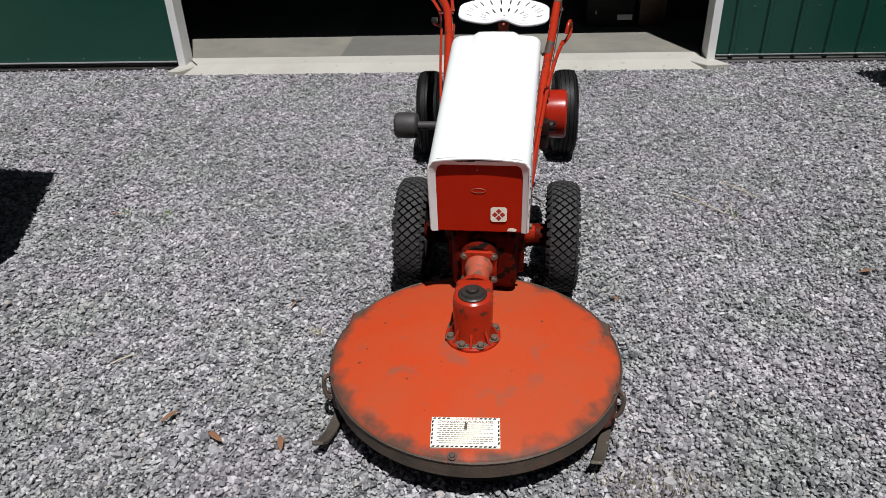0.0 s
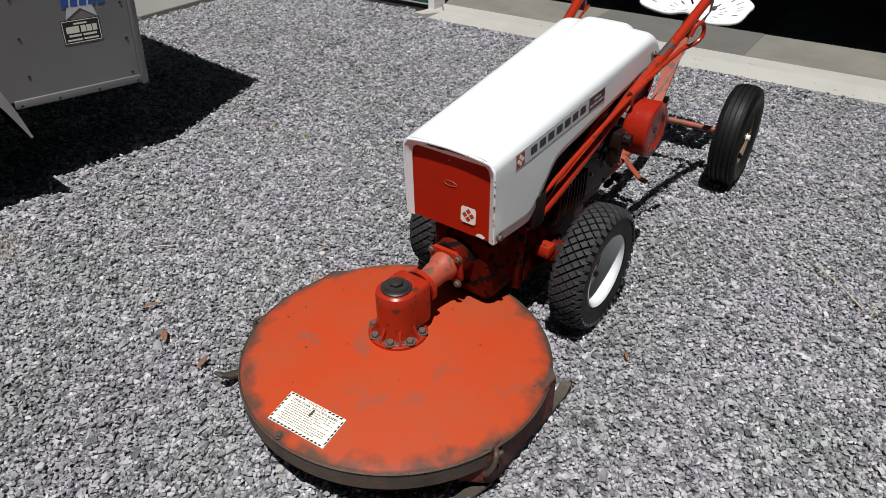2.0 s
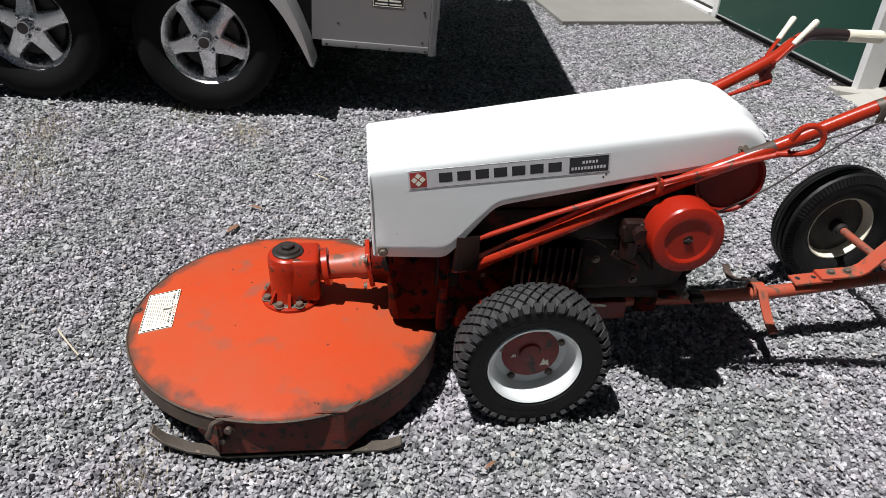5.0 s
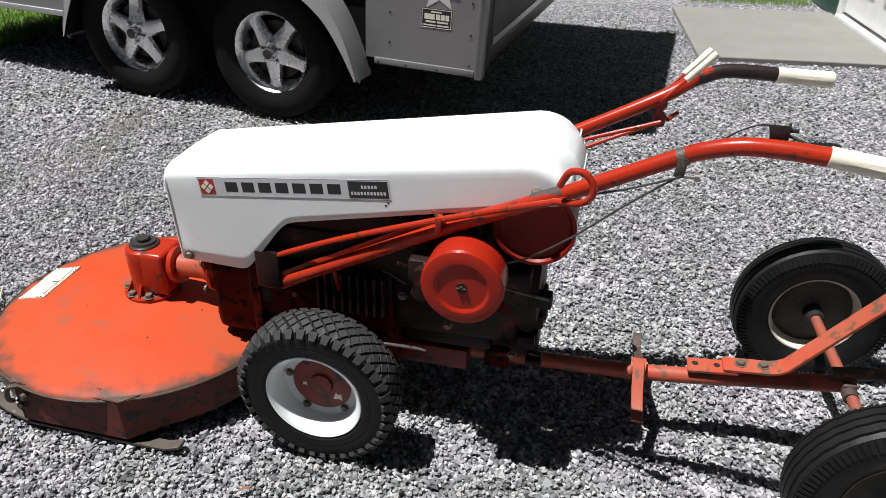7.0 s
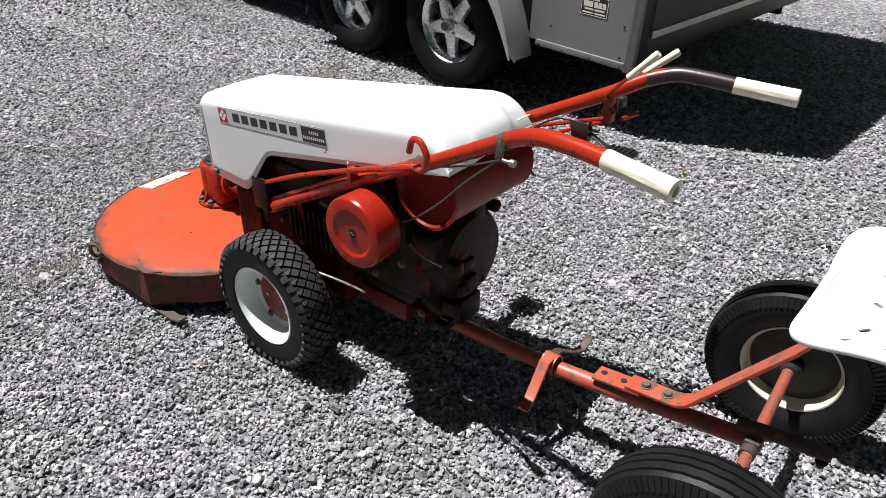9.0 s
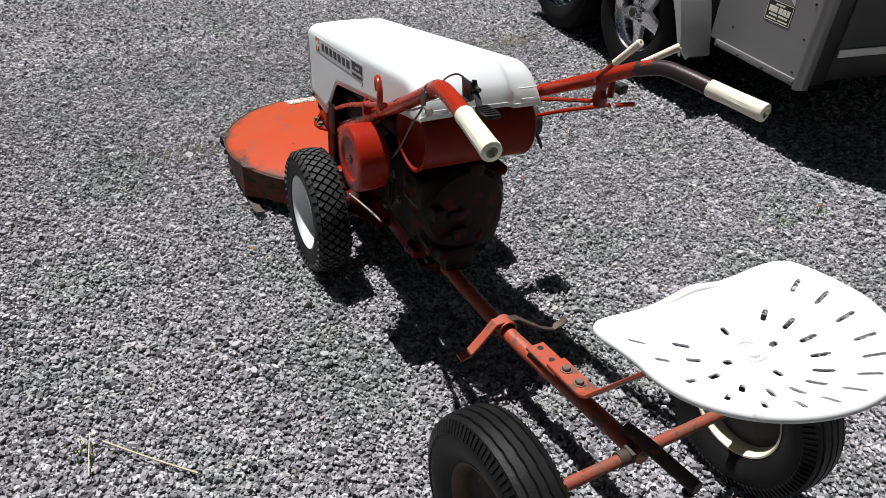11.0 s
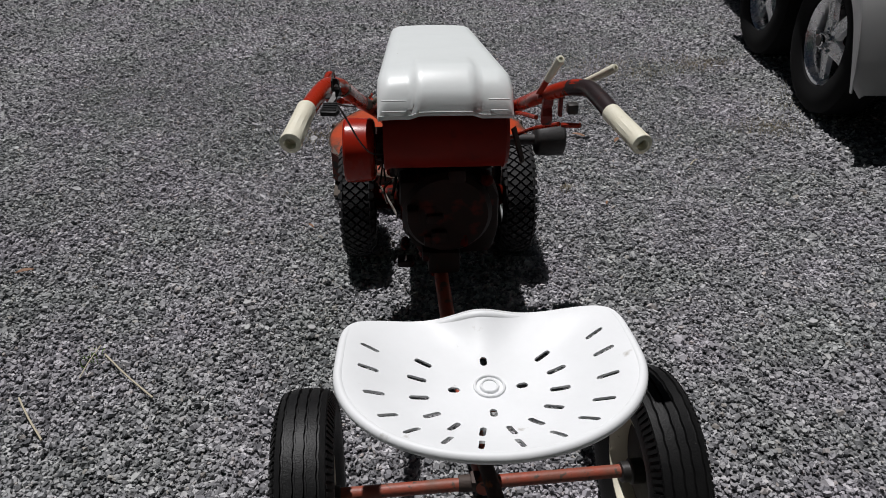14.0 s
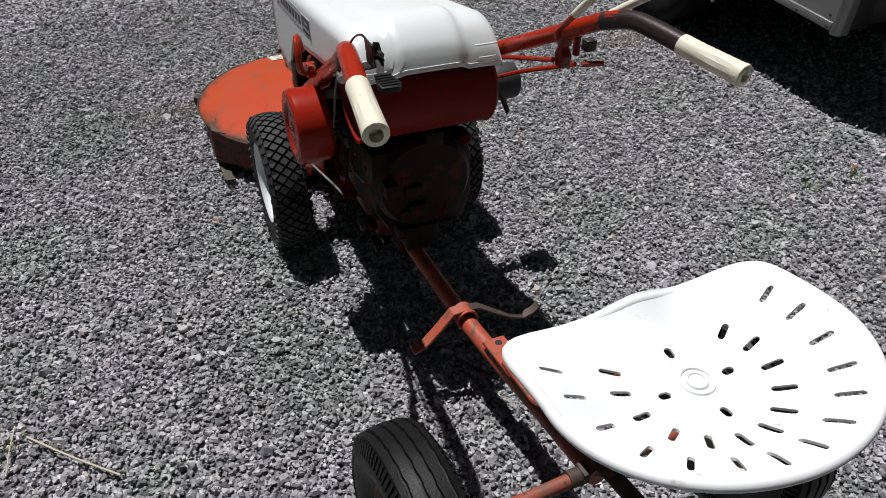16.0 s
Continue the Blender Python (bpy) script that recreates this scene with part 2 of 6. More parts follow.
M_RUBBER = material("black_rubber", (0.005, 0.005, 0.0055), 0.5, 0, (0.013, 0.0128, 0.0125), 12, 0.8, (0.045, 0.043, 0.04), 60, 0.73, 0.2, 240, spec=0.22)
M_TREAD = material("dusty_tread_rubber", (0.024, 0.024, 0.026), 0.7, 0, (0.05, 0.049, 0.048), 25, 0.9, None, bump=0.25, bump_scale=260, spec=0.3)
M_BLACK = material("black_steel", (0.018, 0.017, 0.017), 0.45, 0.2, (0.045, 0.038, 0.033), 14, 0.8, None, bump=0.15)
M_MUFFLER = material("sooty_muffler_steel", (0.032, 0.032, 0.034), 0.6, 0.3, (0.055, 0.05, 0.047), 10, 0.8, None, bump=0.2)
M_STEEL = material("worn_steel", (0.36, 0.34, 0.31), 0.42, 0.85, (0.20, 0.17, 0.14), 24, 0.8, (0.12, 0.065, 0.035), 60, 0.62, 0.2, 200)
M_BOLT = material("weathered_bolt", (0.20, 0.165, 0.13), 0.5, 0.5, (0.10, 0.075, 0.06), 60, 0.8, None, bump=0.3, bump_scale=300)
M_RUST = material("rusty_pipe", (0.085, 0.055, 0.042), 0.65, 0.2, (0.045, 0.034, 0.03), 18, 0.9, (0.22, 0.09, 0.04), 50, 0.64, 0.25, 180)
M_RUSTRED = material("chipped_red_rod", (0.36, 0.06, 0.03), 0.5, 0, (0.17, 0.075, 0.05), 16, 1.0, (0.09, 0.06, 0.045), 60, 0.60, 0.2, 180)
M_SKID = material("scuffed_skid_steel", (0.12, 0.10, 0.08), 0.55, 0.4, (0.065, 0.055, 0.045), 20, 0.9, (0.25, 0.2, 0.15), 60, 0.66, 0.25, 160)
M_LABEL = material("paper_white_decal", (0.76, 0.74, 0.64), 0.5, 0, (0.66, 0.63, 0.52), 40, 0.7, (0.34, 0.30, 0.22), 120, 0.72, 0.03)
M_INK = material("black_ink", (0.018, 0.018, 0.02), 0.45, bump=0)
M_REDINK = material("red_ink", (0.36, 0.035, 0.025), 0.45, bump=0)
M_SILVER = material("silver_decal", (0.58, 0.58, 0.59), 0.4, 0.0, (0.50, 0.50, 0.52), 20, 0.6, bump=0.02)
M_TRAILER = material("brushed_grey_sheet", (0.25, 0.248, 0.247), 0.4, 0.45, (0.215, 0.213, 0.212), 2.5, 0.7, (0.24, 0.235, 0.23), 60, 0.73, 0.05, 60)
M_ALU = material("aluminium_trim", (0.56, 0.555, 0.55), 0.32, 0.85, (0.44, 0.435, 0.43), 9, 0.7, bump=0.05)
M_FENDER = material("aluminium_fender", (0.575, 0.575, 0.57), 0.42, 0.7, (0.47, 0.47, 0.465), 4, 0.7, bump=0.04, bump_scale=40)
M_ALLOY = material("cast_alloy_wheel", (0.86, 0.86, 0.86), 0.27, 0.85, (0.76, 0.76, 0.76), 10, 0.6, (0.25, 0.22, 0.18), 70, 0.73, bump=0.03)
M_CHROME = material("chrome", (0.75, 0.75, 0.75), 0.12, 1.0, bump=0)
M_REDLENS = material("red_lamp_plastic", (0.42, 0.012, 0.012), 0.15, 0, (0.33, 0.01, 0.01), 30, 0.6, bump=0)
M_BLUE = material("blue_ink", (0.035, 0.10, 0.36), 0.4, bump=0)
M_GREEN = material("dark_green_sheet_metal", (0.007, 0.054, 0.036), 0.36, 0.0, (0.006, 0.043, 0.029), 1.2, 0.8, (0.02, 0.07, 0.052), 14, 0.70, 0.03, 30)
M_TRIM = material("white_trim_paint", (0.74, 0.74, 0.73), 0.45, 0, (0.60, 0.60, 0.58), 5, 0.7, (0.35, 0.33, 0.3), 30, 0.72, 0.05)
M_CONCRETE = material("pale_concrete", (0.41, 0.40, 0.36), 0.85, 0, (0.33, 0.32, 0.285), 1.8, 0.9, (0.27, 0.26, 0.23), 22, 0.66, 0.4, 140)
M_PAD = material("weathered_pad_concrete", (0.21, 0.207, 0.185), 0.85, 0, (0.165, 0.162, 0.143), 1.8, 0.9, (0.20, 0.19, 0.165), 22, 0.64, 0.4, 140)
M_FLOOR = material("shop_floor_concrete", (0.21, 0.20, 0.165), 0.75, 0, (0.125, 0.123, 0.108), 2.4, 0.9, (0.19, 0.18, 0.165), 18, 0.66, 0.25, 120)
M_FLOOR2 = material("smooth_dark_concrete", (0.135, 0.132, 0.115), 0.7, 0, (0.10, 0.098, 0.088), 2.4, 0.9, (0.13, 0.125, 0.115), 18, 0.66, 0.2, 120)
# near-black lining: the unlit shop's shade is put into the colour
M_DARKWALL = material("shade_black_shop_lining", (0.007, 0.0062, 0.0055), 0.8, 0, (0.005, 0.0045, 0.004), 1.2, 0.8, bump=0.2, bump_scale=20)
M_WOOD = material("brown_shop_timber", (0.10, 0.055, 0.032), 0.7, 0, (0.06, 0.035, 0.02), 4, 0.8, bump=0.3, bump_scale=40)
M_LEAF = material("dry_leaf", (0.22, 0.115, 0.062), 0.7, 0, (0.15, 0.068, 0.036), 60, 0.8, bump=0.3, bump_scale=200)
M_STRAW = material("dry_straw", (0.50, 0.45, 0.34), 0.7, 0, (0.40, 0.35, 0.25), 60, 0.8, bump=0.2)
M_PALE = material("pale_slate_chip", (0.44, 0.44, 0.435), 0.8, 0, (0.36, 0.36, 0.36), 60, 0.9, (0.25, 0.25, 0.25), 140, 0.62, 0.3, 200, spec=0.15)
M_GRASS = material("grass_blades", (0.13, 0.27, 0.028), 0.6, 0, (0.19, 0.30, 0.05), 3, 0.8, bump=0, island=0.35, spec=0.15)
M_CABLE = material("black_cable_sheath", (0.015, 0.015, 0.016), 0.4, bump=0.05)
M_GREYCABLE = material("grey_cable_sheath", (0.05, 0.045, 0.042), 0.4, 0.1, bump=0.05)


# ---- mesh helpers ----
def finish(name, bm, mat, parent=None, label="", at=None, smooth=35.0):
    me = bpy.data.meshes.new(name)
    bmesh.ops.recalc_face_normals(bm, faces=bm.faces)
    for f in bm.faces:
        f.smooth = smooth > 0
    if smooth > 0:
        for e in bm.edges:
            if len(e.link_faces) == 2 and e.calc_face_angle(0) > radians(smooth):
                e.smooth = False
    bm.to_mesh(me)
    bm.free()
    me.materials.append(mat)
    ob = new(name, me)
    ob.parent = parent
    if at is not None:
        ob.matrix_local = at
    if label:
        ob["label"] = label
    return ob


def part(name, bm, mat, parent, label="", at=None, smooth=35.0):
    """One mesh object under a thing or under a part of it."""
    return finish(name, bm, mat, parent, label, at, smooth)


def again(ob, at):
    """A further object on the same mesh, with its sub-parts, under the same parent."""
    return copy_thing(ob, at)


def thing(name, m, label, category, group=""):
    root = new(name)
    root.matrix_world = m
    root.empty_display_size = 0.1
    return tagged(root, label, category, group)


def shape(verts, faces):
    bm = bmesh.new()
    vs = [bm.verts.new(v) for v in verts]
    for f in faces:
        bm.faces.new([vs[i] for i in f])
    return bm


def join(*bms):
    """Several shapes of one part in one bmesh."""
    base = bms[0]
    for other in bms[1:]:
        m = {v: base.verts.new(v.co) for v in other.verts}
        for f in other.faces:
            base.faces.new([m[v] for v in f.verts])
        other.free()
    return base


def moved(bm, m):
    bmesh.ops.transform(bm, matrix=m, verts=bm.verts)
    return bm


def box(x0, x1, y0, y1, z0, z1, bevel=0.003, seg=2):
    bm = shape([(x, y, z) for z in (z0, z1) for y in (y0, y1) for x in (x0, x1)],
               [(0, 2, 3, 1), (4, 5, 7, 6), (0, 1, 5, 4), (2, 6, 7, 3), (0, 4, 6, 2), (1, 3, 7, 5)])
    if bevel:
        bmesh.ops.bevel(bm, geom=list(bm.edges), offset=bevel, segments=seg, profile=0.5, affect="EDGES")
    return bm


def prism(poly, a, b, axis="x", bevel=0.0, seg=2):
    """A flat outline (two coordinates) thickened from a to b along an axis."""
    put = {"x": lambda p, d: (d, p[0], p[1]), "y": lambda p, d: (p[0], d, p[1]), "z": lambda p, d: (p[0], p[1], d)}[axis]
    n = len(poly)
    bm = shape([put(p, a) for p in poly] + [put(p, b) for p in poly],
               [tuple(range(n)), tuple(range(2 * n - 1, n - 1, -1))] + [(i, (i + 1) % n, n + (i + 1) % n, n + i) for i in range(n)])
    if bevel:
        bmesh.ops.recalc_face_normals(bm, faces=bm.faces)
        bmesh.ops.bevel(bm, geom=list(bm.edges), offset=bevel, segments=seg, profile=0.5, affect="EDGES")
    return bm


def lathe(profile, n=32, axis="x", centre=(0, 0, 0), closed=False):
    """Turns (along, radius) pairs about an axis; ends are capped unless the profile is closed."""
    put = {"x": lambda a, c, s: (a, c, s), "y": lambda a, c, s: (s, a, c), "z": lambda a, c, s: (c, s, a)}[axis]
    vs, k = [], len(profile)
    for i in range(n):
        w = 2 * math.pi * i / n
        vs += [Vector(put(a, r * math.cos(w), r * math.sin(w))) + Vector(centre) for a, r in profile]
    fs = []
    for i in range(n):
        j = (i + 1) % n
        for q in range(k if closed else k - 1):
            p = (q + 1) % k
            fs.append((i * k + q, i * k + p, j * k + p, j * k + q))
    if not closed:
        fs += [tuple(i * k for i in range(n)), tuple(i * k + k - 1 for i in range(n))]
    return shape(vs, fs)


def spline(pts, step=6):
    """A smooth line through the points."""
    P = [Vector(p) for p in pts]
    P = [P[0] * 2 - P[1]] + P + [P[-1] * 2 - P[-2]]
    out = []
    for i in range(1, len(P) - 2):
        a, b, c, d = P[i - 1:i + 3]
        for s in range(step):
            t = s / step
            out.append(0.5 * (2 * b + (c - a) * t + (2 * a - 5 * b + 4 * c - d) * t * t + (3 * b - a - 3 * c + d) * t ** 3))
    return out + [P[-2]]


def tube(pts, r, n=14, smooth=True, step=6, closed=False):
    """A round bar of radius r (or one radius a point) along a line."""
    line = spline(pts, step) if smooth else [Vector(p) for p in pts]
    rad = r if hasattr(r, "__len__") else [r] * len(line)
    if len(rad) != len(line):
        rad = [rad[min(len(rad) - 1, round(i * (len(rad) - 1) / (len(line) - 1)))] for i in range(len(line))]
    up = Vector((0.123, 0.311, 0.94)).normalized()
    vs, k = [], len(line)
    for i, p in enumerate(line):
        d = (line[(i + 1) % k if closed else min(i + 1, k - 1)] - line[(i - 1) % k if closed else max(i - 1, 0)]).normalized()
        side = d.cross(up).normalized()
        up = side.cross(d).normalized()
        vs += [p + rad[i] * (math.cos(2 * math.pi * q / n) * side + math.sin(2 * math.pi * q / n) * up) for q in range(n)]
    fs = [(i * n + q, i * n + (q + 1) % n, ((i + 1) % k) * n + (q + 1) % n, ((i + 1) % k) * n + q) for i in range(k if closed else k - 1) for q in range(n)]
    if not closed:
        fs += [tuple(range(n)), tuple(range((k - 1) * n, k * n))]
    return shape(vs, fs)


def bar(pts, width, thick, across=(1, 0, 0)):
    """A flat strip along a polyline, with its width in the direction across."""
    P = [Vector(p) for p in pts]
    A = Vector(across).normalized()
    vs = []
    for i, p in enumerate(P):
        d1 = (P[min(i + 1, len(P) - 1)] - P[max(i - 1, 0)]).normalized()
        nrm = A.cross(d1).normalized()
        vs += [p + A * sx * width / 2 + nrm * sz * thick / 2 for sx, sz in ((-1, -1), (1, -1), (1, 1), (-1, 1))]
    k = len(P)
    fs = [(i * 4 + q, i * 4 + (q + 1) % 4, i * 4 + 4 + (q + 1) % 4, i * 4 + 4 + q) for i in range(k - 1) for q in range(4)]
    fs += [(0, 1, 2, 3), tuple((k - 1) * 4 + q for q in range(4))]
    bm = shape(vs, fs)
    bmesh.ops.recalc_face_normals(bm, faces=bm.faces)
    bmesh.ops.bevel(bm, geom=[e for e in bm.edges if len(e.link_faces) == 2 and e.calc_face_angle(0) > 1.0], offset=min(width, thick) * 0.18, segments=1, affect="EDGES")
    return bm


def hexbolt(r=0.009, h=0.007, washer=True):
    """A bolt head pointing up z from 0."""
    bm = prism([(r * math.cos(i * math.pi / 3), r * math.sin(i * math.pi / 3)) for i in range(6)], 0, h, "z", r * 0.12, 1)
    if washer:
        bm = join(bm, lathe([(-0.001, r * 1.35), (0.0012, r * 1.35)], 14, "z"))
    return bm


def facing(p, d):
    """A pose at p whose z axis points along d."""
    return Matrix.Translation(p) @ Vector(d).to_track_quat("Z", "Y").to_matrix().to_4x4()


def writing(body, size, thick=0.0006):
    """The mesh of a word, centred, lying in xy."""
    c = bpy.data.curves.new("word", "FONT")
    c.body, c.size, c.extrude, c.align_x, c.align_y, c.resolution_u = body, size, thick, "CENTER", "CENTER", 2
    ob = bpy.data.objects.new("word", c)
    scene.collection.objects.link(ob)
    me = bpy.data.meshes.new_from_object(ob.evaluated_get(bpy.context.evaluated_depsgraph_get()))
    bm = bmesh.new()
    bm.from_mesh(me)
    bpy.data.objects.remove(ob)
    bpy.data.curves.remove(c)
    bpy.data.meshes.remove(me)
    return bm


def thick_sheet(bm, t):
    """Gives a sheet its thickness, with crisp borders."""
    bmesh.ops.recalc_face_normals(bm, faces=bm.faces)
    bmesh.ops.solidify(bm, geom=list(bm.faces), thickness=t)
    return bm


def solid(ob, thick, offset=-1.0):
    m = ob.modifiers.new("thickness", "SOLIDIFY")
    m.thickness, m.offset = thick, offset
    return ob


# ---- ground, walls and slabs ----
def setting(name, bm, mat, label, category, at=None, smooth=0.0, parent=None):
    return tagged(finish(name, bm, mat, parent, "", at, smooth), label, category, kind="structure")


def swell(x, y):
    """The yard rises a little under the trailer and on towards the lawn."""
    a = np.clip((-x - 1.5) / 0.8, 0, 1)
    b = np.clip((1.45 - y) / 0.9, 0, 1)
    return a * a * (3 - 2 * a) * (0.05 * b * b * (3 - 2 * b) + 0.038 * np.clip(0.4 - y, 0, 6))


def ground_mesh():
    far = [10, 14, 22, 40, 80, 180, 400]
    near = [i * 0.25 for i in range(-32, 33)]
    ax = [-f for f in reversed(far)] + near + far
    n = len(ax)
    return shape([(x, y, -0.012 + float(swell(x, y))) for y in ax for x in ax], [(j * n + i, j * n + i + 1, j * n + n + i + 1, j * n + n + i) for j in range(n - 1) for i in range(n - 1)])


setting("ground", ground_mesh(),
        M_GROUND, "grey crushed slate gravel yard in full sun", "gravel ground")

# the shop front: its own frame, origin at the foot of the door's left jamb, x along the wall, y into the shop
SHOP = pose(-2.075, 5.57, 0, 0, 0, -3.3)
DOOR_W, DOOR_H = 4.04, 2.38


def wall_piece(name, x0, x1, z0, z1, label, ribs=True):
    w = setting(name, box(x0, x1, 0.0, 0.14, z0, z1, 0), M_GREEN, label, "wall", SHOP)
    if ribs:
        rib = None
        k = 0
        x = x0 + 0.115
        while x < x1 - 0.03:
            if rib is None:
                rib = part("rib", prism([(-0.022, 0), (-0.011, -0.018), (0.011, -0.018), (0.022, 0)], z0 + 0.004, z1, "z"), M_GREEN, w, at=pose(x, 0, 0), smooth=0)
            else:
                ob = new("rib", rib.data)
                ob.parent = w
                ob.matrix_local = pose(x, 0, 0)
            x += 0.229
    return w


wall_left = wall_piece("wall_front_1", -1.98, -0.06, 0.035, 3.6, "dark green sheet-metal shop wall", ribs=False)
wall_right = wall_piece("wall_front_2", DOOR_W + 0.06, 9.0, 0.035, 3.6, "dark green ribbed sheet-metal shop wall beside the open door")
setting("wall_front_3", box(-1.98, 9.0, 0.0, 0.14, 3.604, 4.4, 0), M_GREEN, "dark green sheet-metal wall above the door", "wall", SHOP)
setting("wall_front_4", box(-0.06, DOOR_W + 0.06, 0.0, 0.14, DOOR_H + 0.1, 3.6, 0), M_GREEN, "dark green sheet-metal wall above the door", "wall", SHOP)
setting("wall_front_5", box(-9.0, -3.704, 0.0, 0.14, 2.4, 4.4, 0), M_GREEN, "dark green sheet-metal wall", "wall", SHOP)
setting("wall_front_6", box(-3.70, -1.984, 0.0, 0.14, 2.204, 4.4, 0), M_GREEN, "dark green sheet-metal wall above the entry door", "wall", SHOP)
# drip flashing under the panels and screws in them
setting("trim_base_1", prism([(-0.02, 0.0), (0.0, 0.03), (0.0, 0.05), (0.01, 0.05), (0.01, 0.0)], -1.98, -0.02, "x", 0), M_BLACK, "dark flashing strip under the green wall", "flashing", SHOP)
setting("trim_base_2", prism([(-0.02, 0.0), (0.0, 0.03), (0.0, 0.05), (0.01, 0.05), (0.01, 0.0)], DOOR_W + 0.02, 9.0, "x", 0), M_BLACK, "dark flashing strip under the green wall", "flashing", SHOP)
setting("trim_drip_1", box(-1.98, -0.062, -0.024, -0.004, 0.052, 0.060, 0.001), M_FENDER, "thin bare metal drip edge under the green wall", "flashing", SHOP)
setting("trim_drip_2", box(DOOR_W + 0.062, 9.0, -0.024, -0.019, 0.052, 0.060, 0.001), M_FENDER, "thin bare metal drip edge under the green wall", "flashing", SHOP)
for i, x in enumerate((-1.75, -1.29, -0.83, -0.37)):
    part("screw", lathe([(0, 0.006), (-0.005, 0.005)], 8, "y", (x, 0, 0.085)), M_STEEL, wall_left)
for i in range(6):
    part("screw", lathe([(0, 0.006), (-0.005, 0.005)], 8, "y", (DOOR_W + 0.29 + 0.458 * i, -0.0, 0.09)), M_STEEL, wall_right)
    part("screw", lathe([(0, 0.006), (-0.005, 0.005)], 8, "y", (DOOR_W + 0.29 + 0.458 * i, -0.0, 0.40)), M_STEEL, wall_right)
setting("trim_door_1", box(-0.06, 0.0, -0.012, 0.15, 0.0, DOOR_H, 0.004), M_TRIM, "white painted door jamb with scuffed edge", "door trim", SHOP)
setting("trim_door_2", box(DOOR_W, DOOR_W + 0.06, -0.012, 0.15, 0.0, DOOR_H, 0.004), M_TRIM, "white painted door jamb", "door trim", SHOP)
setting("trim_door_3", box(-0.06, DOOR_W + 0.06, -0.012, 0.15, DOOR_H + 0.002, DOOR_H + 0.1, 0.004), M_TRIM, "white painted door head", "door trim", SHOP)
# shop floor with its bevelled threshold apron
setting("floor", box(-2.0, 9.0, 0.16, 6.4, -0.2, 0.03, 0), M_FLOOR, "bare concrete shop floor, sunlit near the door", "floor", SHOP)
setting("floor_panel", box(1.21, 2.43, 0.165, 6.3, 0.0, 0.034, 0.002, 1), M_FLOOR2, "darker smooth concrete panel in the shop floor", "floor", SHOP)
apron = shape([(0.10, -0.02, 0.030), (DOOR_W - 0.16, -0.02, 0.030), (DOOR_W - 0.02, 0.155, 0.034), (-0.02 + 0.0, 0.155, 0.034),
               (0.02, -0.16, -0.015), (DOOR_W - 0.04, -0.16, -0.015), (DOOR_W - 0.02, 0.155, -0.05), (-0.02, 0.155, -0.05)],
              [(0, 1, 2, 3), (4, 5, 1, 0), (5, 6, 2, 1), (7, 4, 0, 3), (6, 7, 3, 2), (4, 7, 6, 5)])
setting("threshold", apron, M_CONCRETE, "pale concrete threshold apron at the shop door", "threshold", SHOP)
setting("threshold_corner_1", prism([(-0.09, -0.17), (0.012, -0.165), (0.094, -0.02), (-0.03, 0.15), (-0.058, -0.015)], -0.04, 0.022, "z", 0.006), M_CONCRETE, "pale concrete corner wedge of the threshold", "threshold", SHOP)
setting("threshold_corner_2", prism([(DOOR_W - 0.15, -0.022), (DOOR_W - 0.032, -0.165), (DOOR_W + 0.14, -0.15), (DOOR_W + 0.0, 0.1)], -0.04, 0.022, "z", 0.006), M_CONCRETE, "pale concrete corner wedge of the threshold", "threshold", SHOP)
# the inside of the shop, its shade put into near-black walls
setting("wall_back", box(-2.0, 9.0, 6.4, 6.5, 0, 4.2, 0), M_DARKWALL, "back wall inside the shop, near-black for its shade", "wall", SHOP)
setting("wall_side_1", box(-2.06, -2.0, 0.14, 6.5, 0, 4.2, 0), M_DARKWALL, "side wall inside the shop, near-black for its shade", "wall", SHOP)
setting("wall_side_2", box(9.0, 9.06, 0.0, 6.5, 0, 4.2, 0), M_DARKWALL, "side wall inside the shop, near-black for its shade", "wall", SHOP)
setting("ceiling", box(-2.0, 9.0, 0.14, 6.4, 4.1, 4.2, 0), M_DARKWALL, "shop ceiling, near-black for its shade", "ceiling", SHOP)
setting("roof", prism([(-0.35, 4.30), (3.2, 5.6), (6.8, 4.30), (6.8, 4.42), (3.2, 5.75), (-0.35, 4.42)], -9.2, 9.3, "x", 0), M_GREEN, "green metal roof of the shop", "roof", SHOP)

# white double entry door left of the green wall, with its sill and pad
setting("trim_entry_1", box(-2.06, -1.982, -0.016, 0.14, 0.0, 2.12, 0.004), M_TRIM, "white painted door casing", "trim", SHOP)
setting("trim_entry_2", box(-3.70, -3.622, -0.016, 0.14, 0.0, 2.12, 0.004), M_TRIM, "white painted door casing", "trim", SHOP)
setting("trim_entry_3", box(-3.70, -1.982, -0.016, 0.14, 2.122, 2.20, 0.004), M_TRIM, "white painted door head casing", "trim", SHOP)
setting("door_sill", box(-3.618, -2.064, -0.05, 0.14, 0.0, 0.055, 0.006), M_TRIM, "white painted door sill", "door sill", SHOP)
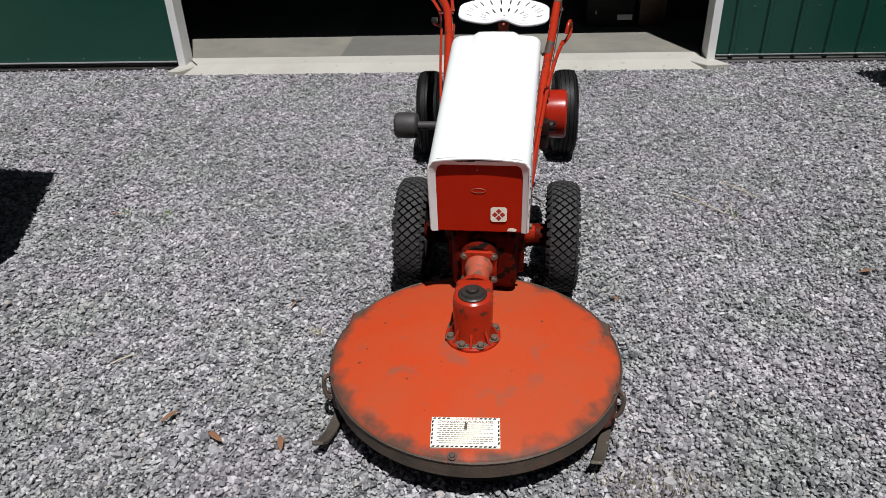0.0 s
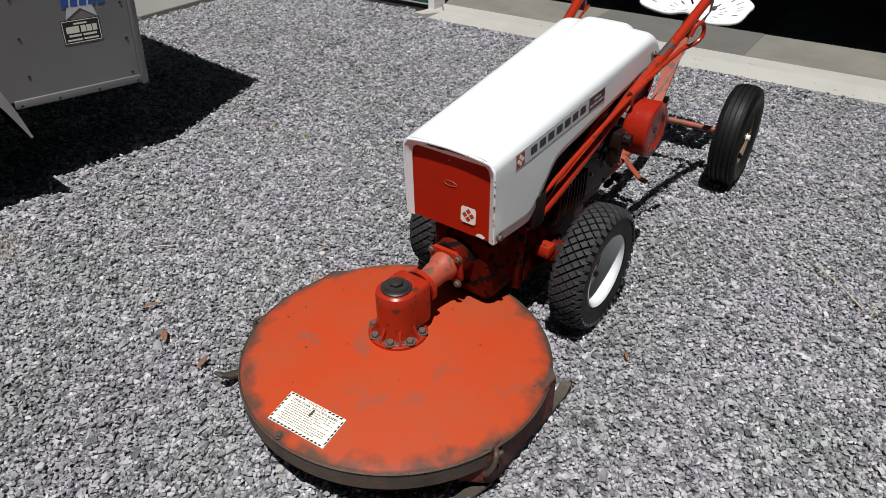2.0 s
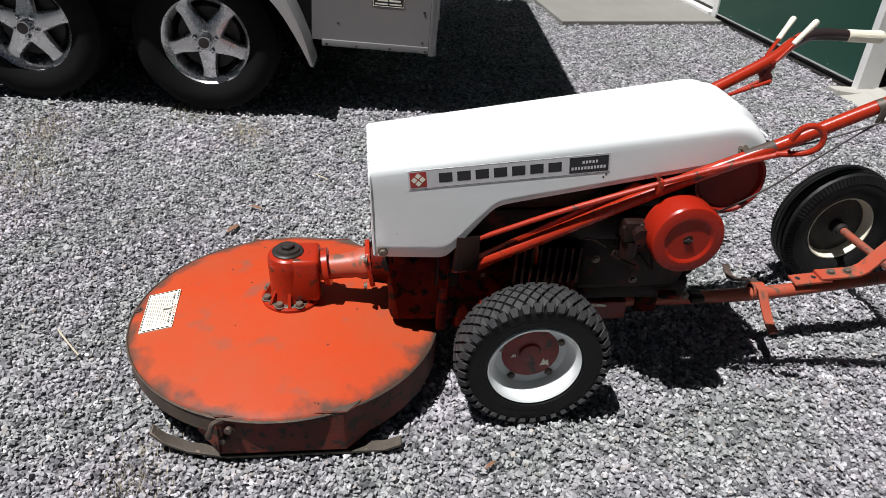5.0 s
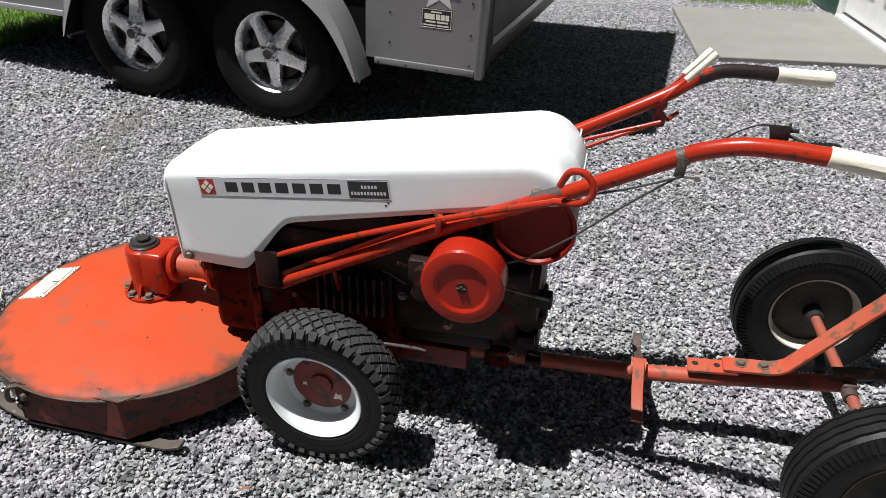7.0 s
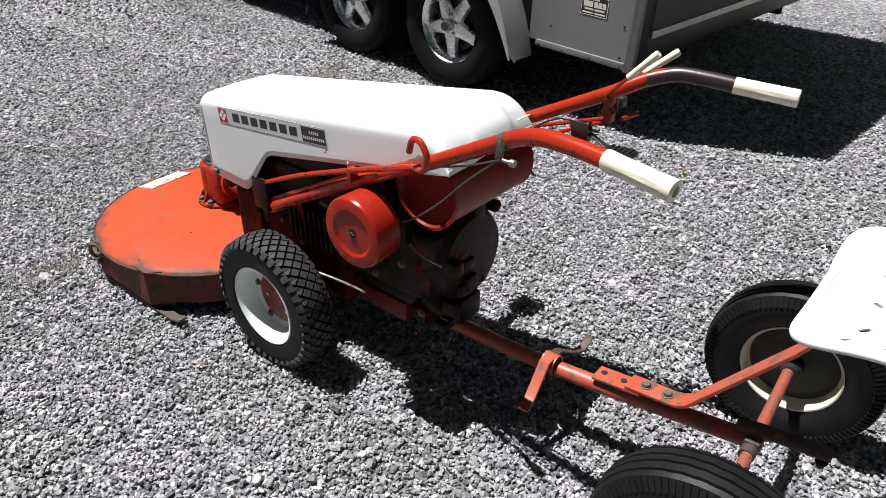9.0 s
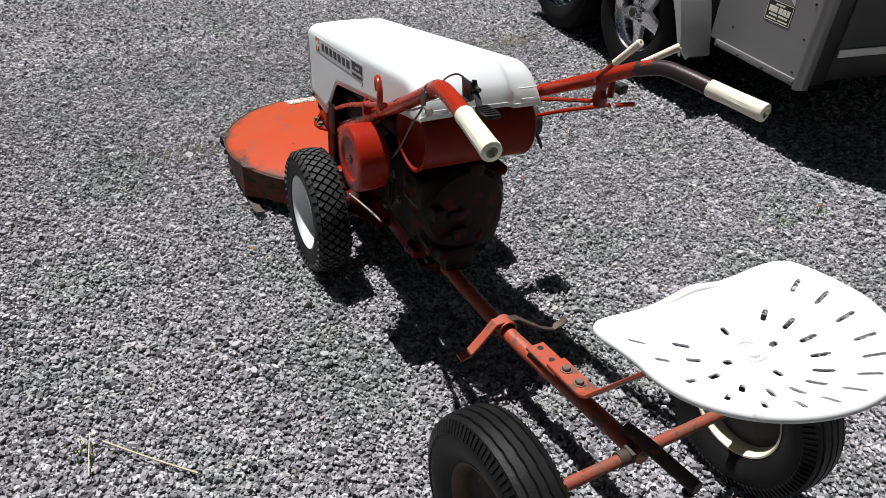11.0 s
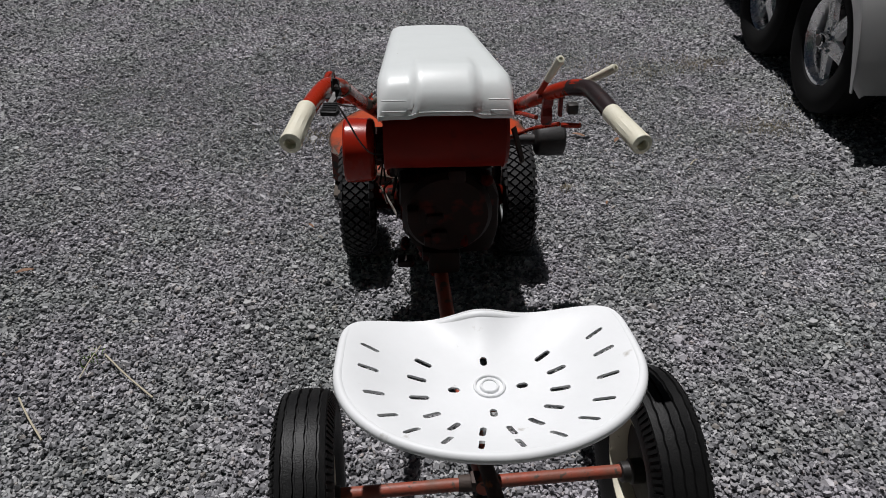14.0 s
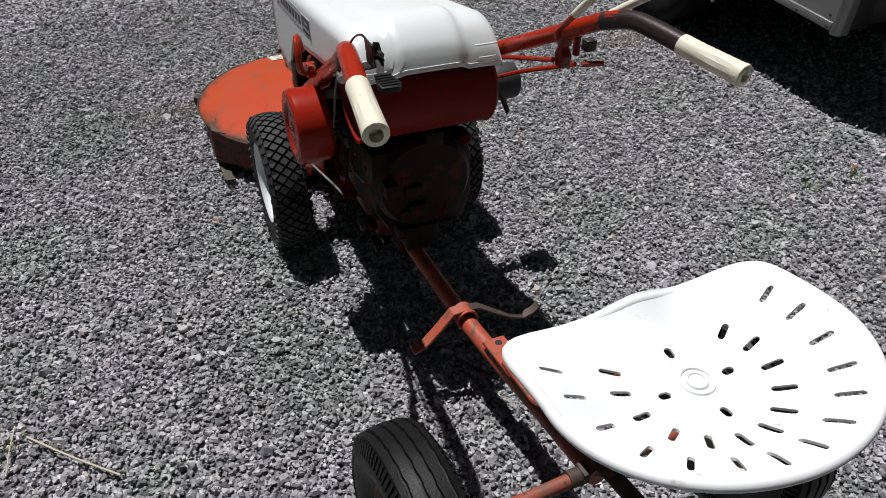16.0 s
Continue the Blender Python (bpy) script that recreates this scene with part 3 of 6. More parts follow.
for k, x0 in enumerate((-3.615, -2.838)):
    leaf_door = setting("door_%d" % (k + 1), box(x0, x0 + 0.771, 0.03, 0.075, 0.075, 2.115, 0.003), M_TRIM, "white panelled steel entry door leaf, closed", "door", SHOP)
    part("door_sweep", box(x0 + 0.004, x0 + 0.767, 0.02, 0.07, 0.057, 0.073, 0.002), M_BLACK, leaf_door, "black rubber door sweep")
    for px in (x0 + 0.115, x0 + 0.415):
        for z0, z1 in ((0.29, 0.86), (1.0, 1.55), (1.68, 1.95)):
            part("panel", join(box(px, px + 0.24, 0.022, 0.031, z0, z1, 0.006), box(px + 0.03, px + 0.21, 0.012, 0.0225, z0 + 0.03, z1 - 0.03, 0.008)), M_TRIM, leaf_door)
    part("door_knob", lathe([(-0.035, 0.0005), (-0.034, 0.018), (-0.022, 0.027), (-0.006, 0.022), (0.006, 0.012), (0.028, 0.012), (0.030, 0.030)], 20, "y", ((x0 + 0.70) if k == 0 else (x0 + 0.07), 0, 1.0)), M_STEEL, leaf_door, "round metal door knob")
setting("wall_front_7", box(-9.0, -3.704, 0.0, 0.14, 0.0, 2.396, 0), M_GREEN, "dark green sheet-metal wall", "wall", SHOP)
setting("pavement", prism([(-3.918, 4.137), (-3.905, 5.645), (-5.88, 5.765), (-5.898, 4.235)], -0.1, 0.028, "z", 0.008), M_PAD, "pale concrete pad before the white door", "concrete pad")

# a dark bin by the right wall
bin_ = thing("storage_bin", SHOP @ pose(5.46, -0.62, 0, 0, 0, 6), "black plastic storage bin on the gravel beside the green wall", "bin")
part("body", prism([(-0.30, 0.0), (0.30, 0.0), (0.34, 0.36), (-0.34, 0.36)], -0.22, 0.22, "y", 0.03), M_BLACK, bin_)
part("lid", box(-0.37, 0.37, -0.26, 0.26, 0.362, 0.40, 0.012), M_BLACK, bin_, "flat black lid")
# things deep in the shop
bench = thing("workbench", SHOP @ pose(4.9, 3.0, 0.03), "dark brown timber bench inside the shop", "workbench")
part("top", box(-0.9, 0.9, -0.35, 0.35, 0.82, 0.88, 0.006), M_WOOD, bench)
for x in (-0.82, 0.82):
    for y in (-0.28, 0.28):
        part("leg", box(x - 0.045, x + 0.045, y - 0.045, y + 0.045, 0, 0.818, 0.004), M_WOOD, bench)
crate = thing("wooden_crate", SHOP @ pose(3.465, 1.26, 0.03), "dark wooden crate with a pale label inside the shop", "crate")
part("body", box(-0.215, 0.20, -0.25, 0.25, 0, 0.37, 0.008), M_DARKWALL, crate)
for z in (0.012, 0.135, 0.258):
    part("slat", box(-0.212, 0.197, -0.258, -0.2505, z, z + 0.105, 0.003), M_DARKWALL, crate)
part("label_plate", box(0.050, 0.180, -0.264, -0.2585, 0.060, 0.105, 0.001), M_TRIM, crate, "small pale label")
part("latch", box(-0.142, -0.128, -0.266, -0.2585, 0.112, 0.142, 0.002), M_STEEL, crate, "small bright latch")
tray = thing("tray", SHOP @ pose(3.40, 1.12, 0.4005), "shallow white tray lying on the dark crate", "tray")
part("base", box(-0.10, 0.10, -0.09, 0.09, 0.0, 0.006, 0.002), M_TRIM, tray)
for x0, x1, y0, y1 in ((-0.10, 0.10, -0.094, -0.0905), (-0.10, 0.10, 0.0905, 0.094), (-0.104, -0.1005, -0.094, 0.094), (0.1005, 0.104, -0.094, 0.094)):
    part("side", box(x0, x1, y0, y1, 0.0, 0.024, 0.001, 1), M_TRIM, tray)
can = thing("fuel_can", SHOP @ pose(3.39, 1.12, 0.407), "red metal can standing in the white tray", "can")
part("body", box(-0.05, 0.05, -0.035, 0.035, 0.0, 0.15, 0.012, 3), M_DRUM, can)
part("cap", lathe([(0.150, 0.014), (0.168, 0.014), (0.170, 0.012), (0.170, 0.0005)], 16, "z", (0.02, 0, 0)), M_BLACK, can, "black screw cap")
carton = thing("cardboard_box", SHOP @ pose(3.815, 1.17, 0.03, 0, 0, 2), "brown closed cardboard box on the shop floor", "box")
part("body", box(-0.115, 0.115, -0.16, 0.16, 0.0, 0.228, 0.004), M_WOOD, carton)
part("flap", box(-0.113, 0.113, -0.158, -0.002, 0.2285, 0.232, 0.001, 1), M_WOOD, carton)
part("flap", box(-0.113, 0.113, 0.002, 0.158, 0.2285, 0.232, 0.001, 1), M_WOOD, carton)


# ---- gravel stones ----
def rough_bed(x, y):
    """Hand-sized unevenness of the loose bed."""
    q = np.zeros_like(x)
    for k, (a, w, p) in enumerate(((0.3, 71, 0.4), (1.1, 93, 2.2), (2.0, 64, 4.1), (2.7, 118, 1.3), (0.8, 137, 5.0))):
        q += np.sin(w * (x * math.cos(a) + y * math.sin(a)) + p + 1.7 * np.sin(19 * (x * math.sin(a) - y * math.cos(a)) + k))
    return 0.0014 * q


def stones(rng, n, x0, x1, y0, y1, size, avoid=(), fade=0.0):
    """Angular chips, ten corners each, scattered and tilted."""
    # one chip to a cell of a square lattice, shaken well out of line
    w, d = x1 - x0 + 2 * fade, y1 - y0 + 2 * fade
    step = math.sqrt(w * d / n)
    gx, gy = np.meshgrid(np.arange(x0 - fade, x1 + fade, step), np.arange(y0 - fade, y1 + fade, step))
    n = gx.size
    x, y = gx.ravel() + step * rng.uniform(-0.1, 1.1, n), gy.ravel() + step * rng.uniform(-0.1, 1.1, n)
    keep = np.ones(n, bool)
    if fade:
        # thinning out beyond the border, so that the bed shows no seam
        out = np.hypot(np.maximum(0, np.maximum(x0 - x, x - x1)), np.maximum(0, np.maximum(y0 - y, y - y1)))
        keep &= rng.uniform(0, 1, n) > out / fade
    for a0, a1, b0, b1 in avoid:
        keep &= ~((x > a0) & (x < a1) & (y > b0) & (y < b1))
    # nothing inside the slabs
    keep &= ~((y > 5.39 - 0.0577 * (x + 2.07)) & (x > -2.07) & (x < 1.98))
    keep &= ~(y > 5.57 - 0.0577 * (x + 2.07))
    keep &= ~((x < -3.91) & (x > -5.89) & (y > 4.137 - 0.05 * (x + 3.918)))
    x, y = x[keep], y[keep]
    n = len(x)
    a = np.clip(size * np.exp(rng.normal(0, 0.27, n)), size * 0.5, size * 1.9)
    ext = np.stack([a, a * rng.uniform(0.52, 0.92, n), a * rng.uniform(0.26, 0.52, n)], 1)
    # five uneven corners below, five above, the top drawn in
    turn = 2 * np.pi * (np.arange(5)[None] + rng.uniform(-0.30, 0.30, (n, 5))) / 5
    ring = np.stack([np.cos(turn), np.sin(turn)], 2) * rng.uniform(0.80, 1.18, (n, 5, 1))
    top = ring * rng.uniform(0.55, 0.98, (n, 5, 1)) + rng.uniform(-0.12, 0.12, (n, 1, 2))
    low = np.concatenate([ring, np.full((n, 5, 1), -1.0)], 2)
    high = np.concatenate([top, rng.uniform(0.35, 1.1, (n, 5, 1))], 2)
    v = np.concatenate([low, high], 1) * ext[:, None]
    v[..., 2] += v[..., 0] * rng.uniform(-0.25, 0.25, n)[:, None]
    yaw, tx, ty = rng.uniform(0, 2 * np.pi, n), rng.normal(0, 0.38, n), rng.normal(0, 0.38, n)
    for ang, (i, j) in ((tx, (1, 2)), (ty, (0, 2)), (yaw, (0, 1))):
        c, s = np.cos(ang)[:, None], np.sin(ang)[:, None]
        vi, vj = v[..., i].copy(), v[..., j].copy()
        v[..., i], v[..., j] = c * vi - s * vj, s * vi + c * vj
    z = rng.uniform(-0.0105, 0.0015, n) + swell(x, y) + rough_bed(x, y)
    v += np.stack([x, y, z], 1)[:, None]
    return v


def stone_mesh(name, blocks, label):
    v = np.concatenate(blocks)
    n = len(v)
    side = [(k, (k + 1) % 5, 5 + (k + 1) % 5, 5 + k) for k in range(5)]
    corners = np.array([5, 6, 7, 8, 9] + [c for q in side for c in q])
    f = (corners[None] + 10 * np.arange(n)[:, None]).reshape(-1)
    starts = (np.array([0, 5, 9, 13, 17, 21])[None] + 25 * np.arange(n)[:, None]).reshape(-1)
    me = bpy.data.meshes.new(name)
    me.vertices.add(10 * n)
    me.vertices.foreach_set("co", v.reshape(-1).astype(np.float32))
    me.loops.add(len(f))
    me.loops.foreach_set("vertex_index", f.astype(np.int32))
    me.polygons.add(6 * n)
    me.polygons.foreach_set("loop_start", starts.astype(np.int32))
    me.polygons.foreach_set("use_smooth", np.zeros(6 * n, bool))
    me.update(calc_edges=True)
    me.materials.append(M_STONE)
    return tagged(new(name, me), label, "gravel", kind="stuff")


rng = np.random.default_rng(7)
NEAR = (-1.35, 1.7, 0.25, 4.75)
stone_mesh("gravel", [stones(rng, 142000, *NEAR, 0.0072, fade=0.55),
                      stones(rng, 7000, *NEAR, 0.0105, fade=0.4),
                      stones(rng, 900, *NEAR, 0.0138),
                      stones(rng, 86000, -5.5, 3.8, -1.6, 5.7, 0.0098, avoid=(NEAR,)),
                      stones(rng, 9000, -4.2, 3.2, -3.6, -1.6, 0.014),
                      stones(rng, 250, -4.6, 3.8, -1.6, 5.7, 0.015, avoid=(NEAR,))],
           "loose angular grey slate chips covering the yard")


# ---- the tractor: origin under the mower's gear case, x to its left flank, y to its tail ----
T = pose(0.0847, 1.7529, 0, 0, 0, -6.7)
tractor = thing("garden_tractor", T, "red walk-behind garden tractor with white hood parked on gravel", "tractor")


def hood_top(y):
    return 0.711 + 0.150 * (y - 0.205)


def hood_low(y):
    # a level cheek, a rising cut and the long edge, with rounded corners between
    k = 0.010
    a, b, c = 0.452 - 0.02 * (y - 0.2), 0.449 + (y - 0.41) * 1.308, 0.606 + (y - 0.53) * 0.212
    rise = k * math.log(math.exp(a / k) + math.exp(b / k))
    return -k * math.log(math.exp(-rise / k) + math.exp(-c / k))


def hood_mid(y):
    return 0.0


def hood_half(y):
    return 0.1575 + 0.0257 * (y - 0.2)


def hood_mesh():
    rows = []
    ys = [0.205, 0.209, 0.22, 0.26, 0.30, 0.34, 0.37, 0.385, 0.395, 0.405, 0.415, 0.425, 0.435, 0.45, 0.47, 0.49, 0.505, 0.515, 0.525, 0.535, 0.545, 0.56, 0.58, 0.62, 0.70, 0.78, 0.84, 0.88, 0.92, 0.96, 1.0, 1.05, 1.08, 1.112]
    for y in ys:
        rows.append((y, hood_top(y), hood_low(y), hood_half(y), hood_mid(y)))
    R, y0, z0 = 0.118, 1.112, hood_top(1.112)
    for a in range(1, 10):
        w = a / 9 * math.pi / 2
        zt = z0 - R * (1 - math.cos(w)) + 0.010 * math.sin(w)
        y = y0 + R * math.sin(w)
        rows.append((y, max(zt, 0.765), min(hood_low(y), 0.755), hood_half(y) - 0.004 * (a / 9), hood_mid(y)))
    rows.append((y0 + R + 0.003, 0.755, 0.7515, hood_half(1.24) - 0.006, hood_mid(1.24)))
    bm = bmesh.new()
    grid = []
    NS, NA, NT = 7, 6, 26
    for k, (y, zt, zl, w, c) in enumerate(rows):
        r = min(0.032, (zt - zl) * 0.6)
        line = []
        for i in range(NS):
            line.append((-w, zl + (zt - r - zl) * i / NS))
        for i in range(NA + 1):
            q = i / NA * math.pi / 2
            line.append((-w + r * (1 - math.cos(q)), zt - r + r * math.sin(q)))
        for i in range(1, NT):
            line.append((-w + r + (2 * w - 2 * r) * i / NT, zt))
        for i in range(NA + 1):
            q = (1 - i / NA) * math.pi / 2
            line.append((w - r * (1 - math.cos(q)), zt - r + r * math.sin(q)))
        for i in range(NS - 1, -1, -1):
            line.append((w, zl + (zt - r - zl) * i / NS))
        out = []
        for x, z in line:
            crown = 0.007 * max(0, 1 - (x / w) ** 2) if z > zt - 0.001 else 0
            lift = min(1, max(0, (y - 0.90) / 0.22)) * min(1, max(0, (0.088 - abs(x)) / 0.012))
            lean = 0.016 * max(0, (0.70 - z) / 0.25) if y < 0.215 else 0
            back = 0.012 * lift if y > 1.2 else 0
            out.append(bm.verts.new((x + c, y + lean + back, z + crown * (1 if y < 1.2 else 0.3) + (0.013 * lift if y < 1.24 else 0.0))))
        grid.append(out)
    for a, b in zip(grid, grid[1:]):
        for i in range(len(a) - 1):
            bm.faces.new((a[i], a[i + 1], b[i + 1], b[i]))
    return bm


hood = solid(part("hood", hood_mesh(), M_WHITE, tractor, "white enamelled steel hood with chipped edges", smooth=40), 0.004)
part("edge_lip", tube([(-0.155, 0.2185, 0.455), (-0.1565, 0.207, 0.655), (-0.148, 0.2055, 0.692), (-0.122, 0.205, 0.705), (0.0, 0.205, 0.713), (0.122, 0.205, 0.705), (0.148, 0.2055, 0.692), (0.1565, 0.207, 0.655), (0.155, 0.2185, 0.455)], 0.0045, 8, step=4), M_WHITE, hood, "rolled front edge")
rk = random.Random(31)
for i in range(16):
    u = rk.random()
    x, y, z = (-0.12 + 0.24 * u, 0.2035, 0.7075 + 0.005 * math.sin(math.pi * u)) if i % 3 else (0.1585 - 0.001 * u, 0.205, 0.47 + 0.2 * u)
    part("paint_chip", lathe([(0, 0.001), (0.0012, rk.uniform(0.002, 0.0045)), (0.003, rk.uniform(0.001, 0.003)), (0.004, 0.0004)], 7, "x", (x, y, z)), M_RUST, hood)
# rear louvres
for x0, x1, z, y in ((0.104, 0.168, 0.803, 1.2175), (0.104, 0.168, 0.777, 1.2275), (-0.168, -0.112, 0.803, 1.2175), (-0.162, -0.118, 0.777, 1.2275)):
    part("louvre", tube([(x0, y, z), ((x0 + x1) / 2, y + 0.001, z), (x1, y, z)], 0.0022, 8, step=3), M_WHITE, hood)
# folded flange round the nose opening
FO = [(-0.155, 0.2185, 0.450), (-0.1565, 0.207, 0.655), (-0.148, 0.2055, 0.692), (-0.122, 0.205, 0.705), (0.122, 0.205, 0.705), (0.148, 0.2055, 0.692), (0.1565, 0.207, 0.655), (0.155, 0.2185, 0.450)]
FI = [(-0.136, 0.226, 0.448), (-0.137, 0.2185, 0.650), (-0.131, 0.2175, 0.679), (-0.118, 0.217, 0.688), (0.118, 0.217, 0.688), (0.131, 0.2175, 0.679), (0.137, 0.2185, 0.650), (0.136, 0.226, 0.448)]
part("nose_flange", thick_sheet(shape(FO + FI, [(i, i + 1, 9 + i, 8 + i) for i in range(7)]), 0.002), M_WHITE, hood, "white folded flange with worn edges")
# nose panel, set back under the hood
nose = part("nose_panel", shape([(-0.142, 0.2275, 0.449), (0.142, 0.2275, 0.449), (0.142, 0.2195, 0.694), (-0.142, 0.2195, 0.694), (-0.142, 0.241, 0.449), (0.142, 0.241, 0.449), (0.142, 0.233, 0.694), (-0.142, 0.233, 0.694)],
            [(0, 1, 2, 3), (5, 4, 7, 6), (0, 4, 5, 1), (3, 2, 6, 7), (0, 3, 7, 4), (1, 5, 6, 2)]), M_PANEL, tractor, "red enamel nose panel", smooth=0)
NOSE = pose(0.062, 0.2248, 0.513, 88.2, 0, 0)


def diamonds(size, gap):
    """Four lozenges set as one larger lozenge."""
    bms = []
    for a, b in ((0, 1), (1, 0), (0, -1), (-1, 0)):
        cx, cy, h = a * (size + gap), b * (size + gap), size * 0.86
        bms.append(prism([(cx - h, cy), (cx, cy - h), (cx + h, cy), (cx, cy + h)], 0.0, 0.0008, "z"))
    return join(*bms)


part("emblem", prism([(-0.026, -0.02), (-0.02, -0.026), (0.02, -0.026), (0.026, -0.02), (0.026, 0.02), (0.02, 0.026), (-0.02, 0.026), (-0.026, 0.02)], 0, 0.0012, "z"), M_LABEL, nose, "white square emblem decal", at=NOSE, smooth=0)
part("mark", diamonds(0.0105, 0.0015), M_REDINK, nose, "four red lozenges", at=NOSE @ pose(0, 0, 0.0012), smooth=0)
part("oval_badge", tube([(0.022 * math.cos(a), 0.0075 * math.sin(a), 0) for a in [i * math.pi / 8 for i in range(16)]], 0.0012, 5, closed=True, smooth=False), M_RUSTRED, nose, "worn oval outline", at=pose(-0.002, 0.2222, 0.596, 88.2, 0, 0))
part("scuff", prism([(-0.016, -0.004), (0.012, -0.006), (0.017, 0.001), (0.004, 0.007), (-0.010, 0.005)], 0, 0.0006, "z"), M_LABEL, nose, "pale chipped patch", at=pose(0.104, 0.2266, 0.457, 88.2, 0, 0), smooth=0)
# side name strip
STRIP = pose(hood_mid(0.3) + hood_half(0.3) + 0.0004, 0.302, 0.6745, 90, 0, 90 - 1.47) @ pose(0, 0, 0, 0, 0, 6.6)
strip = part("name_strip", box(0.0, 0.512, -0.0255, 0.0255, -0.002, 0.0004, 0), M_SILVER, tractor, "silver name strip with dark border", at=STRIP, smooth=0)
for y0, y1 in ((-0.0255, -0.0247), (0.0247, 0.0255)):
    part("border", box(0.0, 0.512, y0, y1, 0.0004, 0.0006, 0), M_INK, strip, smooth=0)
part("badge", box(0.004, 0.046, -0.021, 0.021, 0.0004, 0.0007, 0), M_REDINK, strip, "red square badge", smooth=0)
part("badge_mark", diamonds(0.0092, 0.0012), M_LABEL, strip, "four pale lozenges", at=pose(0.025, 0, 0.0007), smooth=0)
for i in range(7):
    x = 0.077 + 0.0462 * i
    part("block", prism([(x, -0.0125), (x + 0.034, -0.0125), (x + 0.034, 0.0135), (x, 0.0135)], 0.0004, 0.0007, "z"), M_INK, strip, "black block", smooth=0)
part("model_plate", box(0.408, 0.508, -0.0215, 0.0215, 0.0004, 0.0007, 0), M_INK, strip, "black model plate with pale bars", smooth=0)
for i in range(5):
    part("plate_bar", box(0.441 + 0.0085 * i, 0.4465 + 0.0085 * i, 0.003, 0.011, 0.0007, 0.0009, 0), M_SILVER, strip, smooth=0)
for i in range(11):
    part("plate_bar", box(0.4135 + 0.0082 * i, 0.4188 + 0.0082 * i, -0.013, -0.005, 0.0007, 0.0009, 0), M_SILVER, strip, smooth=0)
# flat black discs stand for the dark of two drilled holes
for y, z in ((0.806, 0.70), (0.800, 0.692)):
    part("drilled_hole", lathe([(0, 0.0028), (0.0002, 0.0028)], 10, "x", (hood_mid(y) + hood_half(y) + 0.0003, y, z)), M_INK, hood)
BOLT = hexbolt(0.010, 0.010)
part("bare_chip", prism([(-0.078, 0.7045), (-0.050, 0.7075), (-0.035, 0.7062), (-0.020, 0.7065), (-0.008, 0.7035), (-0.030, 0.7015), (-0.045, 0.7028), (-0.060, 0.7018)], 0.2032, 0.2049, "y"), M_BLACK, hood, "black chip where the white paint has flaked off", smooth=0)
bolt = part("hood_bolt", BOLT, M_BOLT, tractor, "weathered hood bolt", at=facing((0.159, 0.240, 0.466), (1, 0, 0)))
again(bolt, facing((-0.159, 0.240, 0.466), (-1, 0, 0)))
again(bolt, facing((0.184, 1.150, 0.776), (0.9, 0, 0.6)))

# front wheels: turf tyre, white dished rim, red hub
TR, TW = 0.217, 0.068


def turf_tyre(side):
    prof = []
    for i in range(29):
        a = -math.pi * 0.5 + 2 * math.pi * i / 28
        prof.append((TW * 0.96 * math.copysign(abs(math.cos(a)) ** 0.75, math.cos(a)), 0.163 + 0.034 * math.copysign(abs(math.sin(a)) ** 0.62, math.sin(a))))
    bead = [(0.036, 0.126), (0.056, 0.1265), (0.063, 0.133), (0.065, 0.150), (0.040, 0.155)]
    return join(lathe(prof[:-1], 56, "x", closed=True), lathe(bead, 56, "x", closed=True), lathe([(-x, r) for x, r in bead], 56, "x", closed=True))


def turf_tread():
    """Square lugs set on the diagonal over crown and shoulders."""
    bms = []
    NR = 40
    vs, fs = [], []
    for row in range(-2, 3):
        for k in range(NR):
            w = 2 * math.pi * (k + 0.5 * (row % 2)) / NR
            dw, dx = 2 * math.pi / NR * 0.50, 0.0215
            x = row * 0.0222
            top = []
            for base, s in ((0, 0.93), (1, 0.76)):
                for ux, uw in ((-1, 0), (0, -1), (1, 0), (0, 1)):
                    px, pw = x + ux * dx * s, w + uw * dw * s
                    crown = 0.2045 - 0.010 * (px / 0.062) ** 2 - (0.004 if abs(px) > 0.06 else 0)
                    r = crown - 0.012 if base == 0 else crown + 0.0055
                    top.append((px, r * math.cos(pw), r * math.sin(pw)))
            o = len(vs)
            vs += top
            fs += [(o + 4, o + 5, o + 6, o + 7)] + [(o + q, o + (q + 1) % 4, o + 4 + (q + 1) % 4, o + 4 + q) for q in range(4)]
    for sgn in (-1, 1):
        for k in range(NR):
            w = 2 * math.pi * (k + 0.5) / NR
            dw = 2 * math.pi / NR * 0.36
            o = len(vs)
            for base in (0, 1):
                for px, pr, uw in ((0.054, 0.202, -1), (0.071, 0.184, -0.7), (0.071, 0.184, 0.7), (0.054, 0.202, 1)):
                    r = pr + (0.003 if base else -0.006)
                    vs.append((sgn * (px + (0.0005 if base else -0.006)), r * math.cos(w + uw * dw), r * math.sin(w + uw * dw)))
            fs += [(o + 4, o + 5, o + 6, o + 7)] + [(o + q, o + (q + 1) % 4, o + 4 + (q + 1) % 4, o + 4 + q) for q in range(4)]
    return shape(vs, fs)


